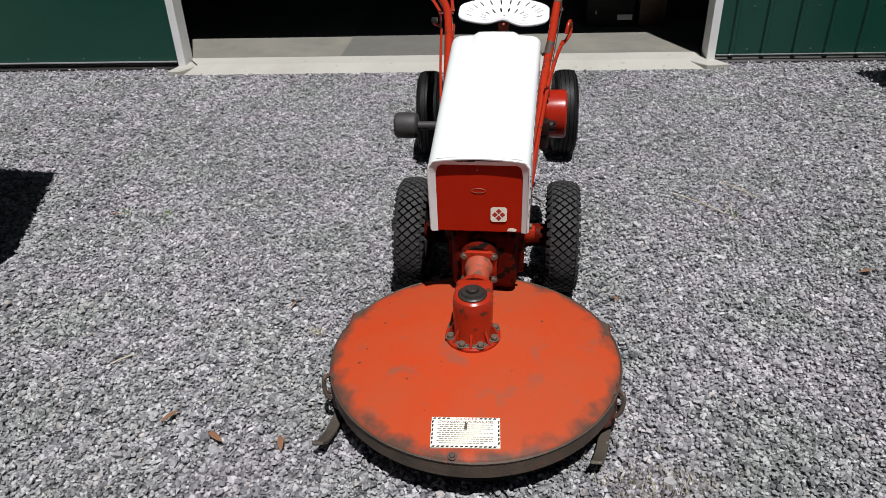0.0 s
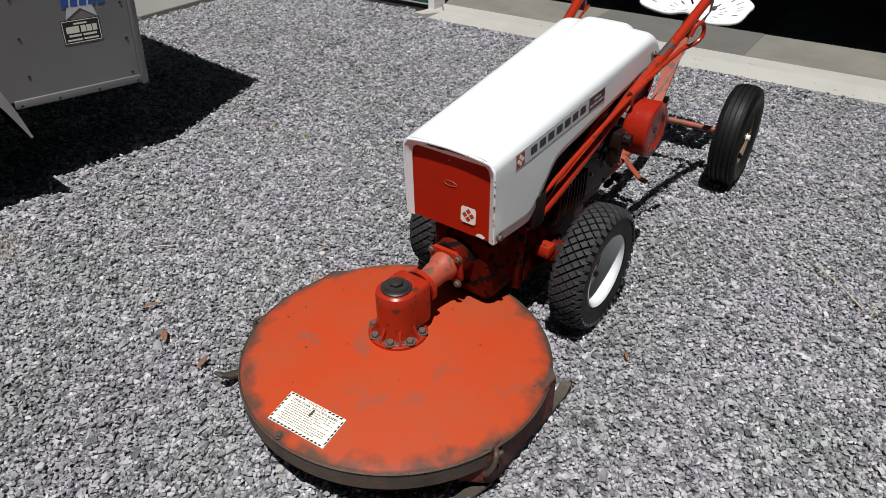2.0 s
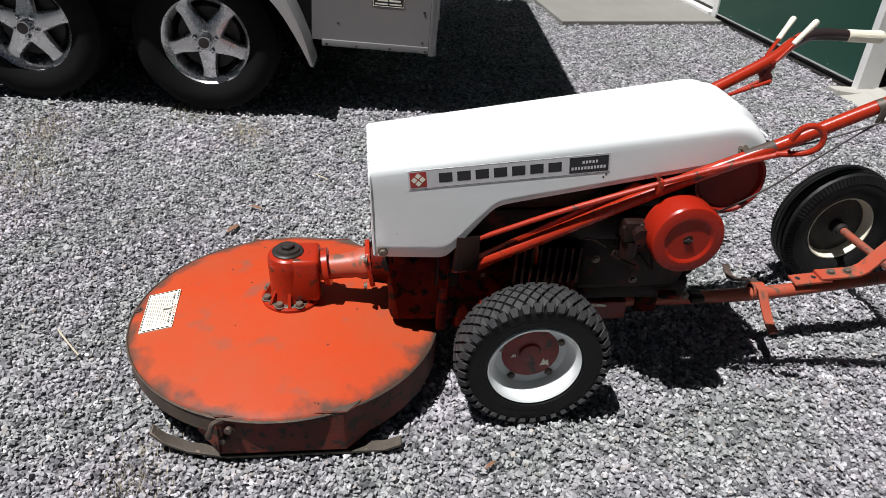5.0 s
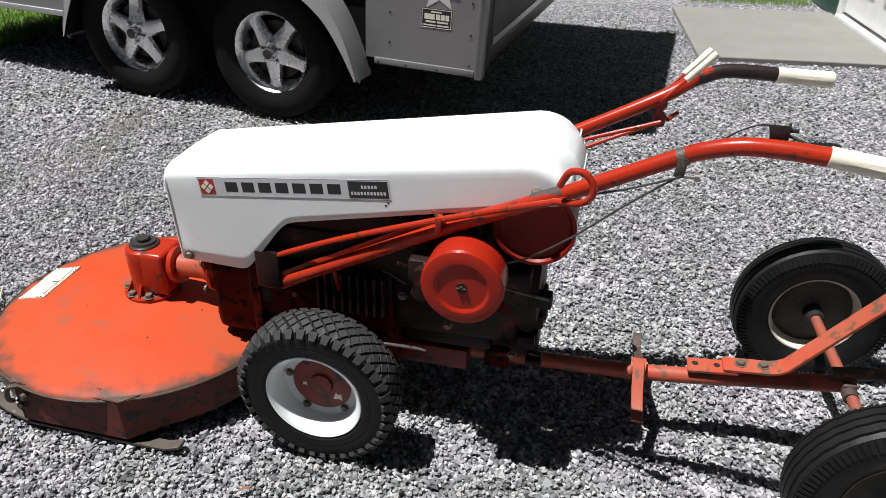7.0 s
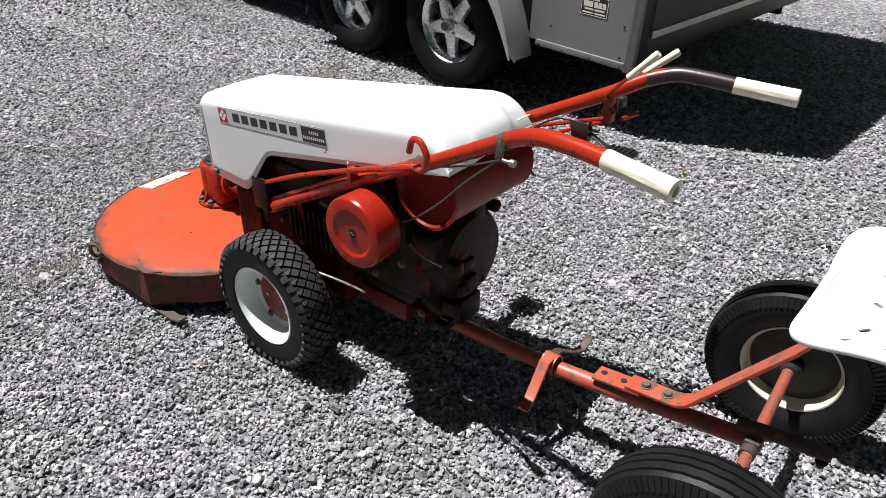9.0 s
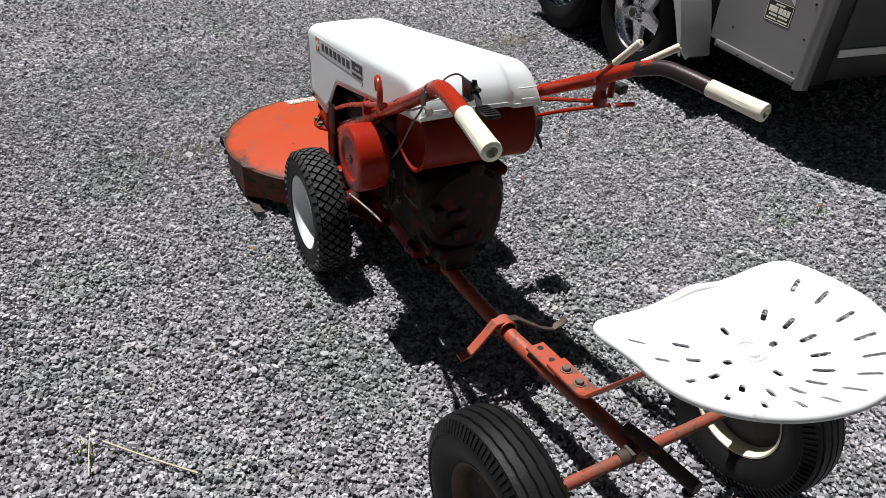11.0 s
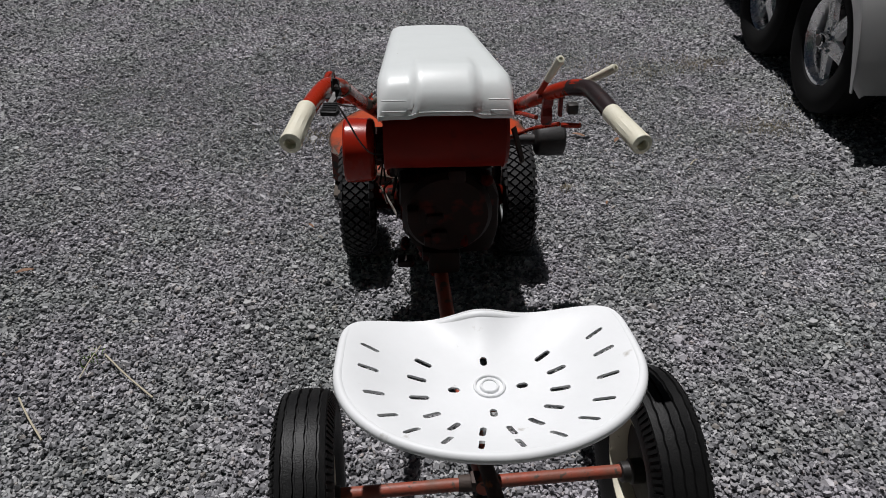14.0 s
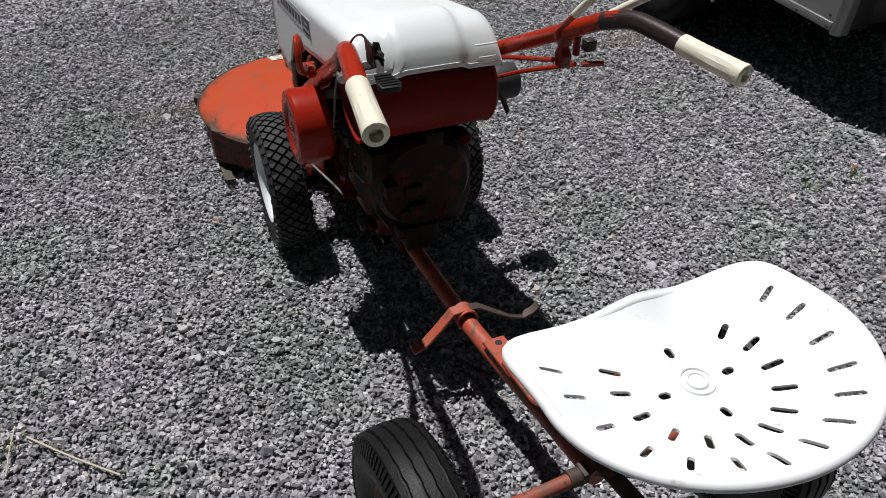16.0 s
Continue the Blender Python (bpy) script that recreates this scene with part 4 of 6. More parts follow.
def front_wheel(x, sgn):
    at = pose(x, 0.645, 0.204) @ (Matrix.Identity(4) if sgn > 0 else pose(0, 0, 0, 0, 0, 180)) @ Matrix.Diagonal((0.853, TR / 0.2105, TR / 0.2105, 1.0))
    wheel = part("wheel", turf_tyre(sgn), M_RUBBER, tractor, "black turf tyre with diamond lugs on a white rim", at=at)
    part("tread", turf_tread(), M_TREAD, wheel, "raised diamond tread lugs", smooth=0)
    rim = part("rim", lathe([(0.058, 0.126), (0.061, 0.124), (0.058, 0.117), (0.048, 0.110), (0.030, 0.104), (0.006, 0.100), (-0.008, 0.098), (-0.012, 0.090), (-0.014, 0.070), (-0.020, 0.070), (-0.034, 0.098), (-0.038, 0.108), (-0.030, 0.126)], 48, "x", closed=True), M_WHITE, wheel, "white painted steel rim")
    part("hub", lathe([(-0.016, 0.080), (-0.010, 0.077), (-0.008, 0.056), (-0.012, 0.030), (-0.004, 0.028), (-0.003, 0.020), (-0.003, 0.0005)], 32, "x"), M_HUB, wheel, "red greasy hub")
    # pale patches painted in for sunlit gravel showing through hub holes
    for y, z, k in ((0.041, -0.032, 1.7), (-0.046, -0.006, 0.9)):
        part("see_through_patch", prism([(y - 0.007 * k, z - 0.006 * k), (y + 0.003 * k, z - 0.004 * k), (y + 0.008 * k, z - 0.007 * k), (y + 0.006 * k, z + 0.006 * k), (y + 0.001 * k, z + 0.003 * k), (y - 0.002 * k, z + 0.008 * k)], -0.0085, -0.0072, "x"), M_LABEL, wheel, "pale patch standing for sunlit gravel seen through the hub", smooth=0)
    for i in range(5):
        a = 2 * math.pi * i / 5 + 0.4
        part("lug_bolt", hexbolt(0.0085, 0.008), M_BOLT, wheel, at=facing((-0.010, 0.088 * math.cos(a), 0.088 * math.sin(a)), (1, 0, 0)))
    return wheel


front_wheel(0.285, 1)
front_wheel(-0.285, -1)

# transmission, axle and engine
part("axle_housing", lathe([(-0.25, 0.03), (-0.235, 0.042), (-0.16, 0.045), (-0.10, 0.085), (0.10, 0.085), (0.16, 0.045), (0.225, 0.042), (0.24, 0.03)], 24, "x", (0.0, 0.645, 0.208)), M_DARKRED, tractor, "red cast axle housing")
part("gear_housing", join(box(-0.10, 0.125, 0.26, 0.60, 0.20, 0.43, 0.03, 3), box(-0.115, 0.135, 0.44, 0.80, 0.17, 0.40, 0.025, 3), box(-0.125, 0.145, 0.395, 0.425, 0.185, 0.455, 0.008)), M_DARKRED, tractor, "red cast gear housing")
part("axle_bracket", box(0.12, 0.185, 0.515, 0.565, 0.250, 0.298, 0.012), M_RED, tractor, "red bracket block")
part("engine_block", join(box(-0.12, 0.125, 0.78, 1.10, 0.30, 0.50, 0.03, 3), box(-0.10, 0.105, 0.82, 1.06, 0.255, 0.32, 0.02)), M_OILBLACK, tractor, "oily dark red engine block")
# added block stands for the dark mass of the shadowed engine rear
part("engine_shade_block", prism([(-0.15, 0.26), (0.07, 0.25), (0.115, 0.33), (0.120, 0.46), (0.08, 0.54), (-0.13, 0.545), (-0.168, 0.46), (-0.170, 0.34)], 1.045, 1.120, "y", 0.018), M_OILBLACK, tractor, "added near-black block standing for the shaded engine rear")
part("blower_housing", lathe([(1.08, 0.10), (1.09, 0.130), (1.150, 0.134), (1.168, 0.12), (1.174, 0.06), (1.174, 0.0005)], 36, "y", (-0.01, 0, 0.425)), M_OILBLACK, tractor, "round oily blower housing, near-black for its shade")
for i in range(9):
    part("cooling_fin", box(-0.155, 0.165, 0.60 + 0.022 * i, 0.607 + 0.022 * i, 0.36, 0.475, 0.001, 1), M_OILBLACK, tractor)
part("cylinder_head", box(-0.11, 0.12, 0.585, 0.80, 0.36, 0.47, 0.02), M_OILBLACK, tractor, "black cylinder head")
# added boxes close the see-through gap and stand for the hood's shade
part("hood_shade_filler", join(box(-0.125, 0.128, 0.33, 1.0, 0.47, 0.575, 0.02), box(-0.12, 0.12, 0.46, 1.0, 0.57, 0.64, 0.015)), M_OILBLACK, tractor, "added black boxes filling the shade under the hood")
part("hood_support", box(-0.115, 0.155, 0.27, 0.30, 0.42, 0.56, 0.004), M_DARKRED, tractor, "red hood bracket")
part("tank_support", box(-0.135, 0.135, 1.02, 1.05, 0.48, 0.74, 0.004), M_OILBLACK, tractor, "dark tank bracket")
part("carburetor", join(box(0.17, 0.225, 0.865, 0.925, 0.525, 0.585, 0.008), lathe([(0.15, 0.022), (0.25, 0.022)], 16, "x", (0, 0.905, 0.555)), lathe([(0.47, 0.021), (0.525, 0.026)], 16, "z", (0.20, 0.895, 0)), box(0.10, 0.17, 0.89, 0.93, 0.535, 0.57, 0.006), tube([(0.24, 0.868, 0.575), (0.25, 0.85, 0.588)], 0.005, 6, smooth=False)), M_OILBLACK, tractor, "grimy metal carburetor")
cleaner = part("air_cleaner", lathe([(0.200, 0.0812), (0.204, 0.0898), (0.212, 0.0945), (0.270, 0.0970), (0.284, 0.0960), (0.290, 0.0926), (0.292, 0.0879), (0.292, 0.0650), (0.290, 0.0611), (0.2865, 0.0573), (0.286, 0.015), (0.286, 0.0005)], 56, "x", (0, 1.010, 0.569)), M_DRUM, tractor, "glossy red round air cleaner drum", smooth=24)
part("grease_ring", lathe([(0.2855, 0.014), (0.2872, 0.0125), (0.2874, 0.0005)], 24, "x", (0, 1.010, 0.569)), M_OILBLACK, cleaner, "dark greasy ring round the nut")
part("wing_nut", join(hexbolt(0.006, 0.005), box(-0.012, -0.004, -0.0015, 0.0015, 0.002, 0.007, 0.001, 1), box(0.004, 0.012, -0.0015, 0.0015, 0.002, 0.007, 0.001, 1)), M_BLACK, cleaner, "dark wing nut", at=facing((0.286, 1.010, 0.569), (1, 0, 0)))
part("fuel_tank", lathe([(-0.174, 0.0005), (-0.172, 0.085), (-0.166, 0.092), (-0.161, 0.095), (-0.156, 0.092), (0.152, 0.092), (0.160, 0.0955), (0.168, 0.0955), (0.1675, 0.088), (0.156, 0.080), (0.150, 0.050), (0.148, 0.0005)], 56, "x", (0, 1.150, 0.678)), M_TANK, tractor, "red cylindrical fuel tank with a dished end")
part("muffler", lathe([(-0.395, 0.0005), (-0.394, 0.042), (-0.388, 0.050), (-0.382, 0.0515), (-0.345, 0.0525), (-0.312, 0.0515), (-0.305, 0.048), (-0.300, 0.040), (-0.298, 0.0005)], 32, "x", (0, 0.910, 0.548)), M_MUFFLER, tractor, "sooty dark grey muffler can")
part("exhaust_pipe", tube([(-0.30, 0.91, 0.548), (-0.22, 0.91, 0.548), (-0.12, 0.89, 0.54)], 0.017, 14), M_MUFFLER, tractor, "dark exhaust pipe")
part("spark_lead", tube([(0.05, 0.72, 0.58), (0.09, 0.78, 0.61), (0.10, 0.88, 0.56)], 0.004, 8), M_CABLE, tractor, "black spark plug lead")
part("dipstick", tube([(0.155, 0.66, 0.42), (0.16, 0.655, 0.47), (0.158, 0.645, 0.515)], 0.006, 8), M_RED, tractor, "red dipstick")
part("shift_rod", tube([(0.200, 0.745, 0.303), (0.180, 0.800, 0.292), (0.158, 0.850, 0.276), (0.142, 0.890, 0.262)], 0.0042, 8), M_STEEL, tractor, "thin bare steel shift rod")
for x, y, z in ((0.152, 0.83, 0.43), (0.152, 0.95, 0.36), (0.152, 1.05, 0.43), (0.137, 0.70, 0.36), (0.137, 0.62, 0.33), (0.127, 0.52, 0.37), (0.152, 1.12, 0.30)):
    part("case_bolt", hexbolt(0.009, 0.008), M_BOLT, tractor, at=facing((x, y, z), (1, 0, 0)))
part("governor_linkage", tube([(0.15, 1.08, 0.50), (0.175, 1.14, 0.505), (0.165, 1.20, 0.49)], 0.0035, 6), M_STEEL, tractor, "thin steel linkage rod")
part("magneto", box(0.06, 0.13, 1.06, 1.15, 0.44, 0.53, 0.012), M_OILBLACK, tractor, "black magneto box")
part("governor_box", box(-0.05, 0.05, 1.10, 1.175, 0.22, 0.30, 0.012), M_OILBLACK, tractor, "black governor box")
part("oil_filler", lathe([(0.46, 0.02), (0.52, 0.02), (0.525, 0.026), (0.545, 0.024)], 16, "z", (-0.12, 1.08, 0)), M_BLACK, tractor, "black oil filler cap")

# handlebars
RIGHT = [(0.110, 0.41, 0.374), (0.150, 0.55, 0.445), (0.191, 0.958, 0.668), (0.222, 1.22, 0.803), (0.244, 1.415, 0.909), (0.258, 1.47, 0.938), (0.272, 1.53, 0.957), (0.284, 1.60, 0.962), (0.299, 1.69, 0.9615)]
LEFT = [(-0.110, 0.41, 0.374), (-0.150, 0.55, 0.445), (-0.185, 0.958, 0.660), (-0.205, 1.21, 0.787), (-0.228, 1.40, 0.884), (-0.262, 1.48, 0.928), (-0.285, 1.54, 0.947), (-0.294, 1.60, 0.949), (-0.305, 1.69, 0.9445)]
bar_r = part("handlebar", tube(RIGHT, 0.0175, 16), M_RED, tractor, "chipped red tubular handlebar")
bar_l = part("handlebar", tube(LEFT, 0.0175, 16), M_RED, tractor, "chipped red tubular handlebar, bare dark at the bend")
part("bare_sleeve", tube([(-0.263, 1.482, 0.929), (-0.285, 1.54, 0.947), (-0.294, 1.60, 0.949), (-0.303, 1.672, 0.9455)], 0.0181, 16), M_BARE, bar_l, "dark stretch where the paint has worn off")


def grip(name, a, b, parent):
    a, b = Vector(a), Vector(b)
    L = (b - a).length
    prof = [(0, 0.0178), (0.0, 0.0188), (0.004, 0.0193), (0.012, 0.0190), (L * 0.3, 0.0190), (L * 0.6, 0.0193), (L * 0.88, 0.0199), (L * 0.96, 0.0204), (L * 0.99, 0.0196), (L, 0.0175), (L + 0.001, 0.0108), (L - 0.018, 0.0100), (L - 0.018, 0.0005)]
    bm = lathe(prof, 28, "z")
    for v in bm.verts:
        r = math.hypot(v.co.x, v.co.y)
        if 0.02 < v.co.z < L * 0.93 and r > 0.015:
            k = 1 - 0.045 * (round(math.atan2(v.co.y, v.co.x) / (2 * math.pi) * 28) % 2)
            v.co.x *= k
            v.co.y *= k
    return part(name, bm, M_CREAM, parent, "aged cream rubber grip", at=facing(a, b - a))


grip("grip", (0.297, 1.668, 0.963), (0.313, 1.803, 0.951), bar_r)
grip("grip", (-0.3015, 1.672, 0.9455), (-0.3265, 1.808, 0.937), bar_l)
part("tension_rod", tube([(0.155, 0.49, 0.50), (0.182, 0.70, 0.597), (0.212, 0.94, 0.694), (0.240, 1.10, 0.758), (0.27, 1.22, 0.806)], 0.0075, 10), M_RED, tractor, "thin red tension rod")
part("hook", tube([(0.262, 1.19, 0.796), (0.290, 1.245, 0.812), (0.302, 1.268, 0.835), (0.302, 1.268, 0.862), (0.298, 1.248, 0.882), (0.290, 1.220, 0.876), (0.282, 1.203, 0.842)], 0.0075, 10), M_RED, tractor, "red bent rod hook")
part("rod_clip", join(box(0.198, 0.222, 0.930, 0.946, 0.662, 0.703, 0.004), tube([(0.215, 0.935, 0.70), (0.210, 0.928, 0.708), (0.205, 0.922, 0.711)], 0.004, 8)), M_RED, tractor, "red rod clip")
part("lower_bracket", prism([(0.46, 0.40), (0.50, 0.395), (0.88, 0.605), (0.93, 0.655), (0.90, 0.665), (0.86, 0.64), (0.50, 0.45)], 0.146, 0.152, "x", 0.001), M_RED, tractor, "red flat brace along the handlebar")
part("lower_bracket", prism([(0.46, 0.40), (0.50, 0.395), (0.88, 0.605), (0.93, 0.655), (0.90, 0.665), (0.86, 0.64), (0.50, 0.45)], -0.152, -0.146, "x", 0.001), M_RED, tractor, "red flat brace along the handlebar")
part("touch_up_patch", tube([(0.2105, 1.145, 0.7655), (0.2155, 1.18, 0.7835), (0.2205, 1.21, 0.799)], 0.0178, 16, step=3), M_RUST, bar_r, "worn dark band on the tube")

for sg in (1, -1):
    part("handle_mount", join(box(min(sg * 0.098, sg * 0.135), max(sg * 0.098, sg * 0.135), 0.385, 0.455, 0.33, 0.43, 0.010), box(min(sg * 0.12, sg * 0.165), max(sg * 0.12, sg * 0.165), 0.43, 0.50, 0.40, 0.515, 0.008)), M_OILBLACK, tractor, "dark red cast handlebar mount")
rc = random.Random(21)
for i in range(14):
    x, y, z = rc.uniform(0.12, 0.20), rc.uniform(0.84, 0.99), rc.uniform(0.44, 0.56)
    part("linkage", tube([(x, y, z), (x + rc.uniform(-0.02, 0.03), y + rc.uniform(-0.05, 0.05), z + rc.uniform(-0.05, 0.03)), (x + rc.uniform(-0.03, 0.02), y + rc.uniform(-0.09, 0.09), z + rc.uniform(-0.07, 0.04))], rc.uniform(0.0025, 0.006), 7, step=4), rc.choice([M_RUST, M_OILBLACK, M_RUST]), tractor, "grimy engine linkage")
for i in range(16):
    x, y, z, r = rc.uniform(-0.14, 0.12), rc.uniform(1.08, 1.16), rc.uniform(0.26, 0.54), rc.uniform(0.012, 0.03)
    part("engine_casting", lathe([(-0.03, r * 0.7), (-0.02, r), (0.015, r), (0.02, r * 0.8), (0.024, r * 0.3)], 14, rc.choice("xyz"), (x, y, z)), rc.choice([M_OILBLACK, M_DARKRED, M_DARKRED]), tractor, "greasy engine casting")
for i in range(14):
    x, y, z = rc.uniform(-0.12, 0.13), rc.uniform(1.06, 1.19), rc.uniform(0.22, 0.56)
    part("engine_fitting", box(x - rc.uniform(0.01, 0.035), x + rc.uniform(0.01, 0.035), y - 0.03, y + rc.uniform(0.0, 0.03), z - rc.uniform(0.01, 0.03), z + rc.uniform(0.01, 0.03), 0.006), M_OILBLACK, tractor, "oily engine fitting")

# throttle clamp, cables and stop lever on the near bar
part("throttle_clamp", join(tube([(0.2458, 1.422, 0.9125), (0.2488, 1.437, 0.9200)], 0.0188, 14, smooth=False), prism([(1.416, 0.881), (1.435, 0.879), (1.440, 0.918), (1.421, 0.921)], 0.2630, 0.2665, "x", 0.0008)), M_SKID, bar_r, "grey steel cable clamp")
part("thumb_screw", lathe([(1.436, 0.004), (1.454, 0.004), (1.455, 0.008), (1.465, 0.008)], 14, "y", (0.2665, 0, 0.884)), M_STEEL, bar_r, "bright thumb screw")
part("cable_bracket", join(prism([(1.576, 0.958), (1.606, 0.958), (1.606, 0.997), (1.566, 0.997), (1.570, 0.985)], 0.2500, 0.2530, "x", 0.0008), prism([(0.232, 0.968), (0.2495, 0.958), (0.2495, 1.002), (0.240, 1.000)], 1.603, 1.606, "y", 0.0008), box(0.2530, 0.270, 1.580, 1.604, 0.957, 0.961, 0.001, 1), tube([(0.242, 1.580, 0.986), (0.242, 1.622, 0.986)], 0.0045, 8, smooth=False)), M_BLACK, bar_r, "black steel cable bracket")
part("bracket_screw", hexbolt(0.0055, 0.005), M_STEEL, bar_r, at=facing((0.247, 1.594, 0.972), (-1, 0, 0)))
part("stop_lever", bar([(0.240, 1.594, 0.980), (0.246, 1.625, 0.970), (0.255, 1.652, 0.963)], 0.013, 0.0035, (1, 0.1, 0)), M_BLACK, bar_r, "flat dark thumb lever")
pad = part("thumb_pad", prism([(0.240, 1.646), (0.262, 1.644), (0.270, 1.682), (0.268, 1.696), (0.238, 1.700), (0.232, 1.684)], 0.958, 0.967, "z", 0.002), M_RUBBER, bar_r, "black ribbed rubber thumb pad")
for i in range(5):
    part("pad_rib", box(0.2385, 0.2660, 1.652 + 0.009 * i, 1.656 + 0.009 * i, 0.9665, 0.9690, 0.0008, 1), M_RUBBER, pad)
part("cable", tube([(0.2665, 1.43, 0.884), (0.260, 1.40, 0.858), (0.249, 1.33, 0.795), (0.232, 1.24, 0.705), (0.214, 1.15, 0.630), (0.195, 1.09, 0.592), (0.16, 1.05, 0.575)], 0.0024, 8), M_GREYCABLE, tractor, "black throttle cable")
part("cable", tube([(0.2665, 1.425, 0.880), (0.245, 1.32, 0.830), (0.205, 1.15, 0.762), (0.185, 1.02, 0.71), (0.17, 0.93, 0.655), (0.15, 0.84, 0.60)], 0.0024, 8), M_GREYCABLE, tractor, "thin grey control cable")
part("cable", tube([(0.2515, 1.568, 0.996), (0.252, 1.545, 0.993), (0.254, 1.515, 0.978), (0.256, 1.490, 0.958)], 0.0019, 8), M_CABLE, tractor, "thin black cable")

# gear and clutch levers on the far bar
# hub red instead of bar red puts the bracket's shade into its colour
part("lever_bracket", join(prism([(1.390, 0.890), (1.418, 0.893), (1.421, 0.865), (1.411, 0.853), (1.424, 0.838), (1.420, 0.812), (1.396, 0.810), (1.388, 0.836), (1.398, 0.855), (1.387, 0.870)], -0.240, -0.217, "x", 0.003),
                           tube([(-0.268, 1.406, 0.880), (-0.204, 1.406, 0.880)], 0.006, 10, smooth=False)), M_HUB, bar_l, "red lever bracket, darkened for its shade")
part("lever_bracket", prism([(1.392, 0.884), (1.414, 0.886), (1.416, 0.832), (1.398, 0.828)], -0.264, -0.256, "x", 0.002), M_HUB, bar_l, "red lever bracket, darkened for its shade")
part("pivot_bolt", hexbolt(0.008, 0.007), M_BOLT, bar_l, at=pose(-0.226, 1.400, 0.883))
part("lever_stop", box(-0.301, -0.276, 1.396, 1.421, 0.838, 0.863, 0.004), M_BLACK, bar_l, "small black stop block")
for tipx, x0 in ((-0.226, -0.205), (-0.347, -0.262)):
    base, tip = Vector((x0, 1.408, 0.888)), Vector((tipx, 1.515, 1.005 if tipx > -0.3 else 0.984))
    mid = base.lerp(tip, 0.42)
    one = part("control_lever", bar([base, mid, base.lerp(tip, 0.9)], 0.014, 0.006, (1, 0, 0.2)), M_RED, tractor, "red control lever with a white grip")
    L = (tip - mid).length
    part("grip", lathe([(0, 0.0065), (0.002, 0.0085), (L * 0.5, 0.0086), (L * 0.92, 0.0098), (L * 0.99, 0.0085), (L, 0.0045), (L - 0.008, 0.004), (L - 0.008, 0.0003)], 14, "z"), M_CREAM, one, "white rubber lever grip", at=facing(mid, tip - mid))
part("control_rod", tube([(-0.203, 1.41, 0.830), (-0.188, 1.15, 0.735), (-0.17, 0.80, 0.55)], 0.0055, 8), M_RED, tractor, "thin red control rod")
part("control_rod", tube([(-0.259, 1.41, 0.812), (-0.235, 1.15, 0.685), (-0.19, 0.80, 0.48)], 0.0055, 8), M_RED, tractor, "thin red control rod")
part("pin", tube([(-0.262, 1.43, 0.818), (-0.30, 1.455, 0.826)], 0.006, 8, smooth=False), M_RED, bar_l)
part("brake_tang", bar([(-0.190, 1.165, 0.70), (-0.202, 1.186, 0.658), (-0.208, 1.200, 0.636), (-0.213, 1.214, 0.616)], 0.022, 0.006, (0.6, 0.8, 0)), M_RUST, tractor, "rusty hanging steel tang")


# ---- the mower deck bolted to the tractor's nose ----
mower = thing("mower_deck", T, "round faded red rotary mower deck resting on steel skids", "mower deck")
DX, DY, DR = 0.004, -0.038, 0.448


def deck_z(r):
    return 0.216 - 0.057 * (r / DR) ** 2


prof = [(deck_z(r), r) for r in (0.0005, 0.05, 0.1, 0.15, 0.2, 0.25, 0.3, 0.35, 0.39, 0.415, 0.439)] + [(0.157, 0.445), (0.152, 0.449)]
under = [(z - 0.005, max(0.0004, r - 0.003)) for z, r in reversed(prof)]
deck = part("deck_top", lathe(prof + under, 96, "z", (DX, DY, 0)), M_DECK, mower, "faded red deck top with dark scuffs")


def band(a0, a1, r0, r1, z0, z1, n=48):
    vs, fs = [], []
    for i in range(n + 1):
        a = radians(a0 + (a1 - a0) * i / n)
        for r, z in ((r0, z0), (r1, z0), (r1, z1), (r0, z1)):
            vs.append((DX + r * math.cos(a), DY + r * math.sin(a), z))
    for i in range(n):
        for q in range(4):
            fs.append((i * 4 + q, i * 4 + (q + 1) % 4, i * 4 + 4 + (q + 1) % 4, i * 4 + 4 + q))
    fs += [(0, 1, 2, 3), tuple(n * 4 + q for q in range(4))]
    return shape(vs, fs)


part("skirt", band(196, 340, 0.4418, 0.4495, 0.100, 0.154), M_BAND, mower, "dull bare-worn front skirt band")
# added black ring stands for the shadow below the rim band
part("rim_shade_ring", band(190, 350, 0.4151, 0.4202, 0.055, 0.160), M_PITCH, mower, "added black ring standing for the shade under the deck rim")
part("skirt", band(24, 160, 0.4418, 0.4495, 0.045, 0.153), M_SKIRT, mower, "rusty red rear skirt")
part("rim_bead", lathe([(0.154, 0.446), (0.158, 0.4495), (0.154, 0.4535), (0.150, 0.4505)], 96, "z", (DX, DY, 0), closed=True), M_BAND, mower, "thin dark worn rim bead")
